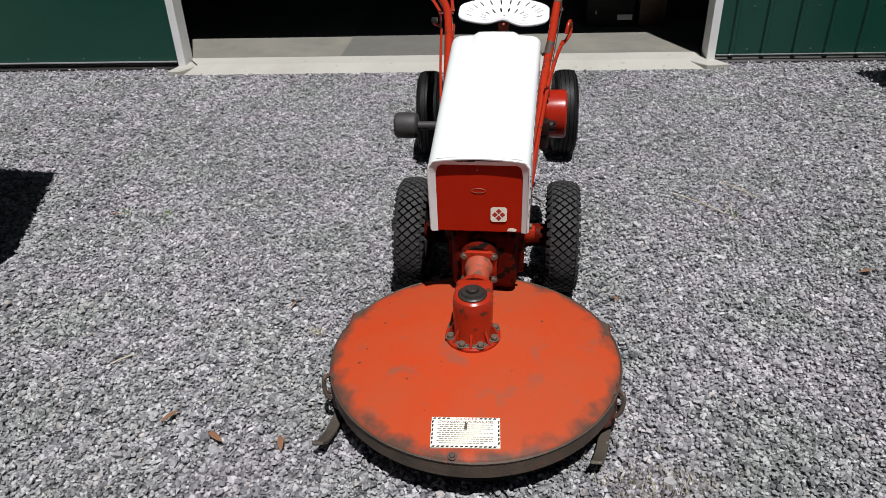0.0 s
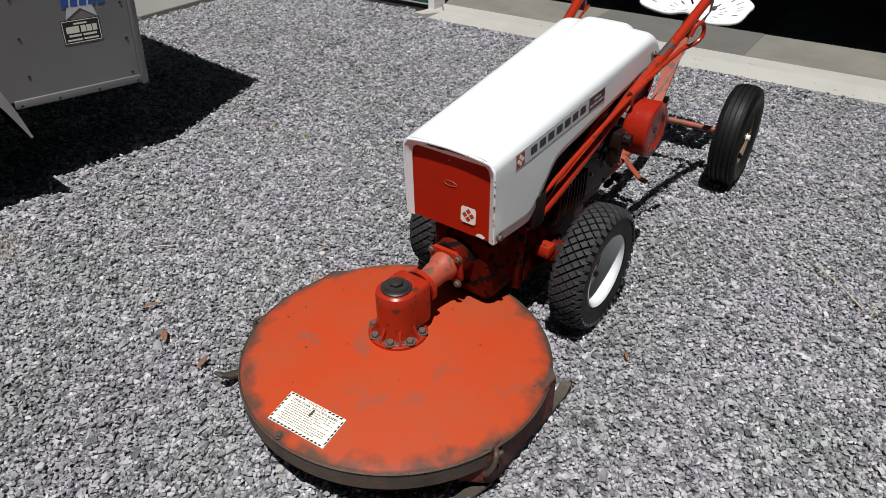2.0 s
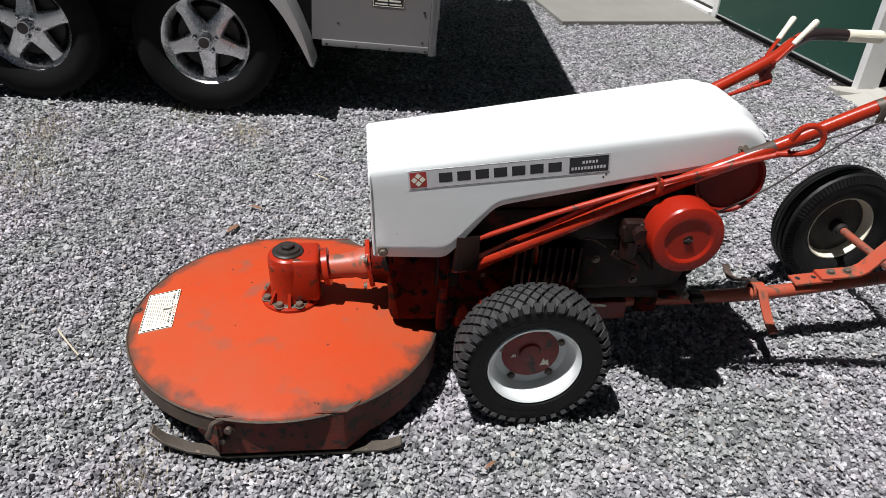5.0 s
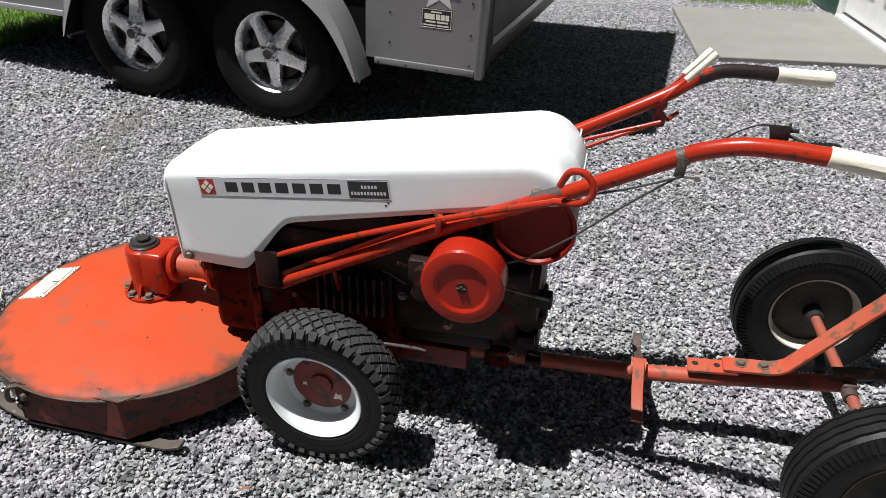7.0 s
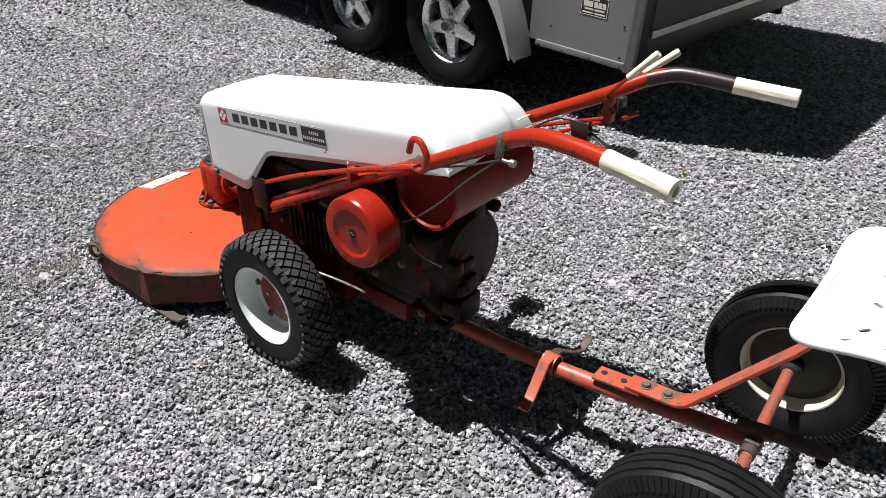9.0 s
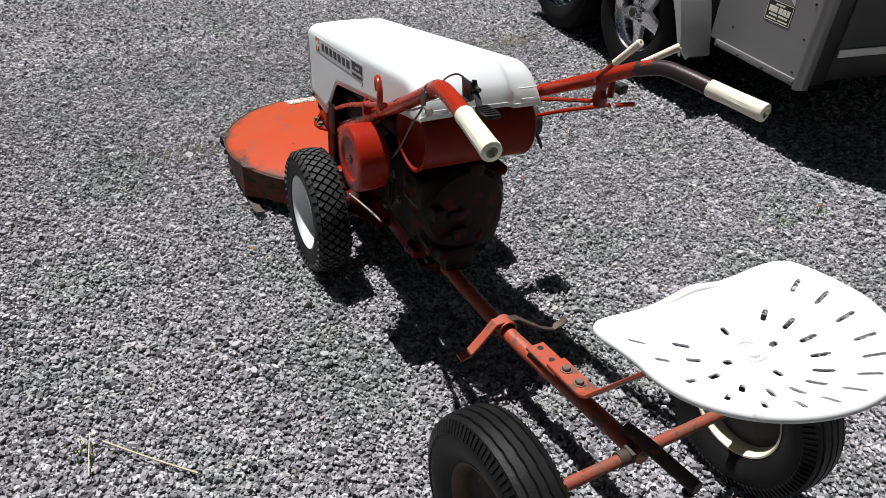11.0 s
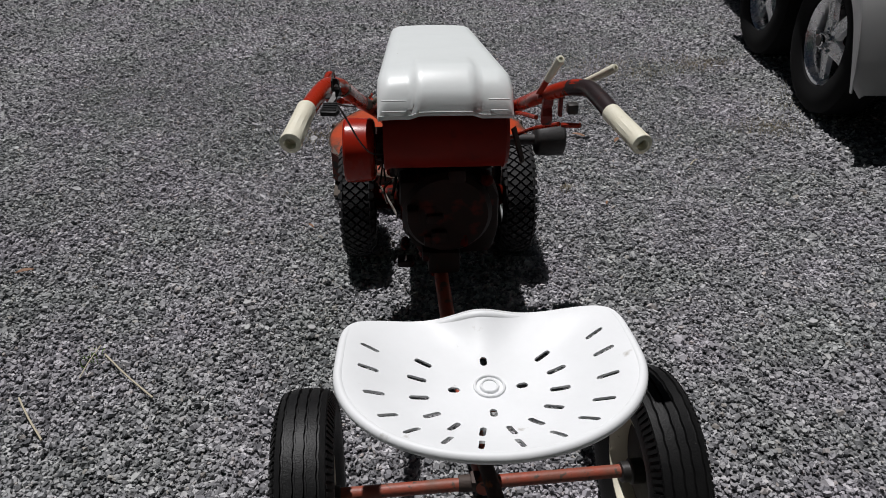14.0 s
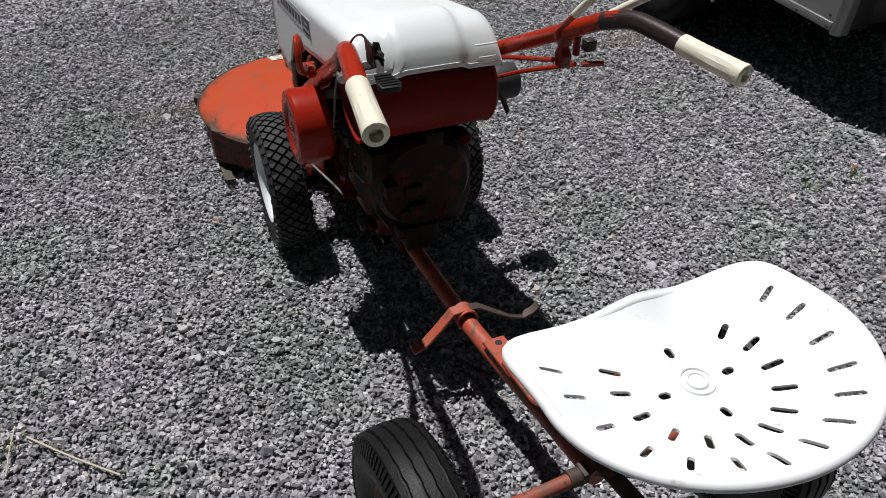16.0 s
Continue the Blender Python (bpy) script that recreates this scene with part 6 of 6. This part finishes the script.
for k in range(120):
    a = 2 * math.pi * k / 120
    a = a if a <= math.pi else a - 2 * math.pi
    front = max(0.0, -math.sin(a))
    r = seat_edge(a) - 0.002 - 0.003 * front
    edge.append((r * math.cos(a), r * math.sin(a), seat_height(1.0, a) - 0.0072 - 0.0028 * front))
part("rolled_edge", tube(edge, 0.0085, 14, smooth=False, closed=True), M_SEAT, seat, "rolled white seat edge")
def bead(r, h):
    return lathe([(0.0, r - 0.0026), (h * 0.8, r - 0.0016), (h, r), (h * 0.8, r + 0.0016), (0.0, r + 0.0026)], 36, "z")


part("seat_bolt", join(bead(0.0235, 0.0042), bead(0.0135, 0.0050), lathe([(0.0, 0.0125), (0.0024, 0.0110), (0.0028, 0.0005)], 24, "z")), M_SEAT, seat, "painted-over round boss with two raised rings", at=pose(-0.002, -0.007, 0.0))


# ---- the cargo trailer: origin below the foot of its corner, y along its flank, x outwards ----
TRL = pose(-1.928, 2.560, 0, 0, 0, -11.35)
NOSE_UP = pose(0, 0, 0.31) @ pose(0, 0, 0, -2.2) @ pose(0, 0, -0.31)
trailer = thing("cargo_trailer", TRL @ NOSE_UP, "grey enclosed tandem-axle cargo trailer with star alloy wheels", "trailer")
LEN, WID, TOP = 4.05, 2.68, 2.55
part("side_panel", join(box(-0.03, 0.0, -LEN, -2.53, 0.375, 0.80, 0), box(-0.03, 0.0, -0.64, -0.012, 0.375, 0.80, 0), box(-0.03, 0.0, -LEN, -0.012, 0.80, TOP - 0.06, 0)), M_TRAILER, trailer, "grey sheet side panel cut out for the wheels", smooth=0)
marker = part("marker_lamp", box(-0.302, -0.218, 0.898, 0.948, 0.0, 0.006, 0.002), M_BLACK, trailer, "red side marker lamp", at=pose(0.0008, 0, 0, 90, 0, 90))
part("lens", box(-0.298, -0.222, 0.902, 0.944, 0.0065, 0.020, 0.006), M_REDLENS, marker, "red plastic lens", smooth=35)
part("side_panel", box(-WID, -WID + 0.03, -LEN, -0.012, 0.375, TOP - 0.06, 0), M_TRAILER, trailer, "grey sheet side panel", smooth=0)
part("roof", box(-WID - 0.004, 0.004, -LEN - 0.004, 0.06, TOP - 0.058, TOP, 0.02), M_ALU, trailer, "rounded roof edge")
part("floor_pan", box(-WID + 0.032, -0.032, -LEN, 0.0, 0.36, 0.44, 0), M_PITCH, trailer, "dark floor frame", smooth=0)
part("front_wall", box(-WID + 0.031, -0.031, -LEN, -LEN + 0.03, 0.442, TOP - 0.06, 0), M_TRAILER, trailer, "grey end wall", smooth=0)
part("bottom_rail", box(-0.02, 0.012, -0.585, -0.012, 0.346, 0.380, 0.003), M_TRAILER, trailer, "aluminium bottom rail")
part("bottom_rail", box(-0.02, 0.012, -LEN, -2.56, 0.346, 0.380, 0.003), M_FENDER, trailer, "aluminium bottom rail")
for x in (0.0, -WID):
    part("corner_post", prism([(x - 0.05, -0.010), (x + 0.012, -0.010), (x + 0.014, 0.006), (x + 0.008, 0.022), (x - 0.01, 0.032), (x - 0.05, 0.032)], 0.334, TOP - 0.062, "z", 0.004), M_TRAILER, trailer, "rounded aluminium corner post")
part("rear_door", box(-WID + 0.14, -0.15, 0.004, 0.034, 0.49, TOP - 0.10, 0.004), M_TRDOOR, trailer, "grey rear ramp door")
part("door_frame", join(box(-0.148, -0.052, -0.02, 0.026, 0.355, TOP - 0.07, 0.003), box(-WID + 0.052, -WID + 0.138, -0.02, 0.026, 0.355, TOP - 0.07, 0.003), box(-WID + 0.052, -0.149, -0.04, 0.002, 0.36, 0.485, 0.003)), M_BLACK, trailer, "black door frame and sill")
part("door_edge", box(-WID + 0.14, -0.15, 0.035, 0.042, 0.49, 0.53, 0.002, 1), M_ALU, trailer, "bright lower door edge")
for z in (0.40, 0.56, 0.72, 0.88, 1.04, 1.2, 1.5, 1.8, 2.1):
    part("rivet", lathe([(0, 0.007), (0.004, 0.0055), (0.005, 0.001)], 10, "x", (0.0, -0.045, z)), M_BLACK, trailer)
for y in (-0.03, -0.22, -0.40, -0.56):
    part("rivet", lathe([(0.012, 0.007), (0.016, 0.0055), (0.017, 0.001)], 10, "x", (0, y, 0.357)), M_BLACK, trailer)
for y, z in ((-0.50, 0.47), (-0.50, 0.63), (-0.50, 0.79), (-0.50, 0.95), (-0.85, 1.0), (-1.6, 1.0)):
    part("rivet", lathe([(0, 0.006), (0.003, 0.005), (0.004, 0.001)], 10, "x", (0.0, y, z)), M_BLACK, trailer)


def fender():
    """A tandem mudguard: a band bent over both wheels, with an inner web against the flank."""
    line = [(-0.610, 0.285), (-0.660, 0.44), (-0.735, 0.60), (-0.83, 0.72), (-0.95, 0.79), (-1.15, 0.815), (-1.65, 0.815), (-2.10, 0.815), (-2.26, 0.79), (-2.36, 0.72), (-2.45, 0.60), (-2.50, 0.44), (-2.54, 0.285)]
    P = spline([(0, a, b) for a, b in line], 4)
    vs = []
    for i, p in enumerate(P):
        k = min(i, len(P) - 1 - i)
        cut = (0.045, 0.014, 0.003)[k] if k < 3 else 0.0
        vs += [(0.0, p.y, p.z), (0.180 - cut, p.y, p.z), (0.195 - cut, p.y, p.z - 0.006), (0.200 - cut, p.y, p.z - 0.022), (0.196 - cut, p.y, p.z - 0.022), (0.180 - cut, p.y, p.z - 0.008), (0.0, p.y, p.z - 0.008)]
    fs = [(i * 7 + q, i * 7 + q + 1, i * 7 + 8 + q, i * 7 + 7 + q) for i in range(len(P) - 1) for q in range(6)]
    return shape(vs, fs)


def fender_skirt():
    a = [(-0.610, 0.285), (-0.660, 0.44), (-0.735, 0.60), (-0.83, 0.72), (-0.95, 0.79), (-1.15, 0.815), (-1.65, 0.815), (-2.10, 0.815), (-2.26, 0.79), (-2.36, 0.72), (-2.45, 0.60), (-2.50, 0.44), (-2.54, 0.285)]
    b = [(-0.620, 0.285), (-0.690, 0.42), (-0.780, 0.56), (-0.875, 0.65), (-0.985, 0.710), (-1.16, 0.735), (-1.65, 0.735), (-2.08, 0.735), (-2.21, 0.710), (-2.30, 0.65), (-2.39, 0.56), (-2.47, 0.42), (-2.53, 0.285)]
    A, B = spline([(0.198, p, q) for p, q in a], 4), spline([(0.202, p, q) for p, q in b], 4)
    n = len(A)
    vs = A + B + [v - Vector((0.005, 0, 0)) for v in A] + [v - Vector((0.005, 0, 0)) for v in B]
    fs = []
    for i in range(n - 1):
        fs += [(i, i + 1, n + i + 1, n + i), (2 * n + i, 3 * n + i, 3 * n + i + 1, 2 * n + i + 1), (i, 2 * n + i, 2 * n + i + 1, i + 1), (n + i, n + i + 1, 3 * n + i + 1, 3 * n + i)]
    return shape(vs, fs)


def fender_liner():
    """The dark inside of the mudguard, just under the bright band."""
    line = [(-0.622, 0.290), (-0.672, 0.44), (-0.747, 0.595), (-0.84, 0.71), (-0.955, 0.776), (-1.15, 0.80), (-1.65, 0.80), (-2.10, 0.80), (-2.25, 0.776), (-2.35, 0.71), (-2.438, 0.595), (-2.488, 0.44), (-2.528, 0.290)]
    P = spline([(0, a, b) for a, b in line], 4)
    vs = []
    for p in P:
        c = (p - Vector((0, -1.6, 0.3))).normalized() * 0.006
        vs += [(0.002, p.y, p.z), (0.186, p.y, p.z), (0.186, p.y - c.y, p.z - c.z), (0.002, p.y - c.y, p.z - c.z)]
    fs = [(i * 4 + q, i * 4 + (q + 1) % 4, i * 4 + 4 + (q + 1) % 4, i * 4 + 4 + q) for i in range(len(P) - 1) for q in range(4)]
    return shape(vs, fs + [(0, 1, 2, 3), tuple((len(P) - 1) * 4 + q for q in range(4))])


part("fender_liner", fender_liner(), M_PITCH, trailer, "near-black inside of the fender")
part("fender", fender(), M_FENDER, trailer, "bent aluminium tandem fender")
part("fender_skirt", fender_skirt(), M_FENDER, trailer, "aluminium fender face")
part("wheel_well", box(-0.25, -0.031, -2.62, -0.62, 0.445, 0.95, 0), M_PITCH, trailer, "wheel well, black for its shade", smooth=0)


def star_rim(turn):
    """Five tapering spokes from hub to rim, with rounded shoulders."""
    bms = []
    for k in range(5):
        a = 2 * math.pi * k / 5 + turn
        ca, sa = math.cos(a), math.sin(a)
        vs = []
        sections = [(0.045, 0.052, 0.062), (0.080, 0.045, 0.056), (0.120, 0.038, 0.049), (0.155, 0.035, 0.044), (0.186, 0.041, 0.042)]
        for r, hw, x in sections:
            for u, dx in ((-1, -0.022), (-0.82, 0.0), (0, 0.007), (0.82, 0.0), (1, -0.022)):
                py, pz = r, hw * u
                vs.append((x + dx, py * ca - pz * sa, py * sa + pz * ca))
        n = len(sections)
        fs = [(i * 5 + q, i * 5 + q + 1, i * 5 + 6 + q, i * 5 + 5 + q) for i in range(n - 1) for q in range(4)]
        fs += [(i * 5 + 4, i * 5, i * 5 + 5, i * 5 + 9) for i in range(n - 1)]
        fs += [(0, 1, 2, 3, 4), tuple((n - 1) * 5 + q for q in range(5))]
        bms.append(shape(vs, fs))
    bms.append(lathe([(0.070, 0.203), (0.076, 0.209), (0.070, 0.215), (0.060, 0.215), (-0.10, 0.196), (-0.10, 0.186), (0.020, 0.180), (0.046, 0.186)], 64, "x", closed=True))
    bms.append(lathe([(0.020, 0.062), (0.054, 0.062), (0.062, 0.054), (0.062, 0.0005)], 32, "x"))
    return join(*bms)


def trailer_wheel(y, turn, x=0.02):
    w = part("wheel", lathe([(-0.085, 0.212), (-0.10, 0.25), (-0.102, 0.29), (-0.092, 0.325), (-0.078, 0.341), (-0.045, 0.3455), (0.045, 0.3455), (0.078, 0.341), (0.092, 0.325), (0.102, 0.29), (0.10, 0.25), (0.085, 0.212)], 64, "x", closed=True),
             M_TRTYRE, trailer, "black trailer tyre on a five-spoke star alloy wheel", at=pose(x, y, 0.343) @ Matrix.Scale(1.09, 4))
    part("rim", star_rim(turn), M_ALLOY, w, "bright five-spoke star alloy rim")
    part("brake_drum", lathe([(-0.06, 0.15), (-0.02, 0.155), (0.0, 0.15), (0.004, 0.0005)], 32, "x"), M_BLACK, w, "dark brake drum")
    part("hub_cap", lathe([(0.06, 0.034), (0.100, 0.033), (0.106, 0.030), (0.106, 0.0005)], 24, "x"), M_CHROME, w, "chrome hub cap with a dark end")
    part("cap_plug", lathe([(0.106, 0.026), (0.109, 0.025), (0.110, 0.0005)], 24, "x"), M_BLACK, w, "dark plug")
    for i in range(5):
        a = 2 * math.pi * i / 5 + turn + 0.63
        part("lug_nut", join(moved(hexbolt(0.013, 0.016, False), facing((0.060, 0.052 * math.cos(a), 0.052 * math.sin(a)), (1, 0, 0))), lathe([(0.076, 0.012), (0.082, 0.006)], 10, "x", (0, 0.052 * math.cos(a), 0.052 * math.sin(a)))), M_CHROME, w, "chrome lug nut")
    return w


trailer_wheel(-1.179, -math.pi / 2)
trailer_wheel(-2.090, math.pi / 2)
for y in (-1.179, -2.09):
    part("far_wheel", lathe([(-0.10, 0.21), (-0.102, 0.29), (-0.078, 0.341), (0.078, 0.341), (0.102, 0.29), (0.10, 0.21)], 40, "x"), M_TRTYRE, trailer, "black trailer tyre on the far side", at=pose(-WID + 0.02, y, 0.343) @ Matrix.Scale(1.09, 4))
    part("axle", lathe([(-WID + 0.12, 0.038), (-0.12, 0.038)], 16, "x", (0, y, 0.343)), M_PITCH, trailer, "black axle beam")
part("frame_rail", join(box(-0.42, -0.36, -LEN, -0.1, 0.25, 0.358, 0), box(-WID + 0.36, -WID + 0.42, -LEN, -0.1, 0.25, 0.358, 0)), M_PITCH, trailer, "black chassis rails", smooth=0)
# decals on the flank: x along the flank to the corner, y up
FLANK = pose(0.0008, 0.022, 0.012, 90, 0, 90)
star = []
for i in range(10):
    a, r = math.pi / 2 + i * math.pi / 5, 0.118 if i % 2 == 0 else 0.050
    star.append((-0.248 + r * math.cos(a), 0.755 + r * 0.95 * math.sin(a)))
sd = part("star_decal", prism(star, 0, 0.0010, "z"), M_SILVER, trailer, "pale star decal with blue bars", at=FLANK, smooth=0)
for x, z0, z1 in ((-0.292, 0.770, 0.815), (-0.247, 0.770, 0.815), (-0.325, 0.716, 0.762), (-0.286, 0.716, 0.762), (-0.247, 0.716, 0.762), (-0.208, 0.716, 0.762), (-0.169, 0.716, 0.762)):
    part("bar", prism([(x, z0), (x + 0.030, z0), (x + 0.036, z1), (x + 0.006, z1)], 0.001, 0.0016, "z"), M_BLUE, sd, "blue bar", smooth=0)
dd = part("dealer_decal", box(-0.344, -0.174, 0.560, 0.662, 0, 0.0010, 0), M_INK, trailer, "black dealer decal with white bars", at=FLANK, smooth=0)
for x0, x1, z0, z1 in ((-0.341, -0.177, 0.563, 0.566), (-0.341, -0.177, 0.656, 0.659), (-0.341, -0.338, 0.567, 0.655), (-0.180, -0.177, 0.567, 0.655)):
    part("border", box(x0, x1, z0, z1, 0.001, 0.0015, 0), M_LABEL, dd, "thin white border", smooth=0)
for x0, x1, z0, z1 in ((-0.29, -0.232, 0.641, 0.648), (-0.262, -0.240, 0.606, 0.634), (-0.236, -0.214, 0.606, 0.634), (-0.210, -0.190, 0.606, 0.634), (-0.326, -0.270, 0.606, 0.634), (-0.318, -0.264, 0.590, 0.599), (-0.256, -0.196, 0.590, 0.599), (-0.330, -0.262, 0.573, 0.580), (-0.255, -0.190, 0.573, 0.580)):
    part("bar", box(x0, x1, z0, z1, 0.001, 0.0016, 0), M_LABEL, dd, "white bar", smooth=0)

# ---- litter on the gravel ----
def leaf(x, y, L, turn, label="curled brown dry leaf lying on gravel"):
    bm = bmesh.new()
    rows = []
    for i in range(7):
        t = i / 6
        w = 0.17 * L * math.sin(math.pi * (0.06 + 0.9 * t)) ** 0.8
        rows.append([bm.verts.new((L * (t - 0.5), w * u, 0.011 + 0.004 * u * u + 0.004 * math.sin(3 * t))) for u in (-1, -0.4, 0.15, 0.8)])
    for a, b in zip(rows, rows[1:]):
        for k in range(3):
            bm.faces.new((a[k], a[k + 1], b[k + 1], b[k]))
    ob = finish("leaf", bm, M_LEAF, at=pose(x, y, 0.0, 0, 0, turn))
    tagged(ob, label, "leaf", "fallen leaves")
    return solid(ob, 0.0012)


for x, y, L, turn in ((-0.880, 1.613, 0.062, 50), (-0.711, 1.522, 0.070, -40), (-0.506, 1.490, 0.062, 104), (-0.600, 2.219, 0.035, 60), (0.637, 2.205, 0.04, 120), (-1.62, 3.02, 0.05, 10)):
    leaf(x, y, L, turn)


def straw(pts, r=0.0022, label="dry straw stalk lying on gravel", name="straw", mat=None):
    ob = finish(name, tube(pts, r, 6, step=3), mat or M_STRAW)
    return tagged(ob, label, name, "dry stalks")


straw([(-0.137, 1.002, 0.010), (-0.066, 1.043, 0.012), (0.004, 1.088, 0.010)], 0.0030)
straw([(1.482, 3.033, 0.010), (1.430, 3.122, 0.014), (1.371, 3.212, 0.010)], 0.0028)
straw([(1.331, 2.975, 0.010), (1.318, 2.905, 0.014), (1.302, 2.829, 0.010)], 0.0018)
straw([(1.280, 2.876, 0.010), (1.195, 2.990, 0.014), (1.103, 3.096, 0.010)], 0.0028)
straw([(-1.18, 1.88, 0.010), (-1.15, 1.90, 0.014), (-1.12, 1.93, 0.010)], 0.003)
leaf(1.665, 2.357, 0.06, 15, "pale curled dry leaf lying on gravel")


def pale_stone(x, y, L, turn, r):
    """A single pale slate chip, larger than the rest."""
    k = [(L * 0.5 * math.cos(a) * r.uniform(0.8, 1.15), L * 0.36 * math.sin(a) * r.uniform(0.8, 1.15)) for a in (0.2, 1.1, 2.2, 3.1, 4.2, 5.4)]
    ob = finish("stone", prism(k, -0.004, L * 0.22, "z", 0.003), M_PALE, at=pose(x, y, 0.003, r.uniform(-9, 9), r.uniform(-9, 9), turn), smooth=0)
    return tagged(ob, "pale grey slate chip larger than the gravel round it", "stone", "pale stones")


pr = random.Random(12)
for x, y, L in ((0.854, 2.811, 0.034), (0.646, 2.844, 0.032), (0.862, 2.673, 0.034), (-0.99, 3.09, 0.036), (-1.608, 3.25, 0.04), (-0.577, 0.977, 0.034), (1.157, 1.811, 0.032), (1.409, 4.01, 0.034)):
    pale_stone(x, y, L, pr.uniform(0, 180), pr)


def grass_blades(name, r, n, sample, h0, h1, label, category, mat=M_GRASS):
    """Bent tapering blades in one mesh."""
    vs, fs = [], []
    for i in range(n):
        x, y = sample(r)
        h, a, w = r.uniform(h0, h1), r.uniform(0, 2 * math.pi), r.uniform(0.0015, 0.0038) * (h1 / 0.08) ** 0.5
        dx, dy, b = math.cos(a), math.sin(a), r.uniform(0.2, 0.9) * h
        o, g = len(vs), float(swell(x, y))
        vs += [(x - dy * w, y + dx * w, g - 0.008), (x + dy * w, y - dx * w, g - 0.008), (x + dx * b * 0.35 - dy * w * 0.7, y + dy * b * 0.35 + dx * w * 0.7, g + h * 0.6), (x + dx * b * 0.35 + dy * w * 0.7, y + dy * b * 0.35 - dx * w * 0.7, g + h * 0.6), (x + dx * b, y + dy * b, g + h)]
        fs += [(o, o + 1, o + 3, o + 2), (o + 2, o + 3, o + 4)]
    me = bpy.data.meshes.new(name)
    me.from_pydata(vs, [], fs)
    me.materials.append(mat)
    return tagged(new(name, me), label, category, kind="stuff")


gr = random.Random(5)
grass_blades("grass", gr, 48000, lambda r: (lambda y, d: (-2.47 - 0.51 * (y + 1.92) + 0.05 * math.sin(9 * y) + 0.04 * math.sin(23 * y) - d, y))(-0.9 - 5.5 * r.random() ** 1.3, 4.0 * r.random() ** 1.7 - 0.04 * r.random()), 0.04, 0.10, "sunlit green lawn grass along the yard's edge", "grass")
grass_blades("weeds", gr, 60, lambda r: (lambda c: (c[0] + r.gauss(0, 0.02), c[1] + r.gauss(0, 0.02)))(r.choice([(-1.36, 3.03), (-1.58, 3.06), (1.318, 2.875)])), 0.010, 0.026, "small green weeds in the gravel", "weeds")
grass_blades("dry_grass", gr, 2600, lambda r: (lambda c: (c[0] + r.gauss(0, c[2]), c[1] + r.gauss(0, c[2] * 0.6)))(r.choice([(-1.23, 0.51, 0.22), (-1.40, 0.62, 0.16), (-1.755, 1.567, 0.10), (-2.14, 1.27, 0.14), (-1.83, 0.60, 0.12), (0.58, 1.30, 0.10)])), 0.006, 0.022, "sparse brownish dry grass in the gravel", "dry grass", M_STRAW)
grass_blades("dry_grass", gr, 60, lambda r: (-0.478 + r.gauss(0, 0.014), 2.044 + r.gauss(0, 0.010)), 0.008, 0.024, "yellowish dry grass tuft lying on the gravel", "dry grass", M_STRAW)
grass_blades("grass", gr, 3500, lambda r: (-6.35 - 2.2 * r.random() ** 1.4 + 0.05 * r.gauss(0, 1), 4.5 + 1.25 * r.random()), 0.03, 0.08, "green grass beyond the concrete pad", "grass")
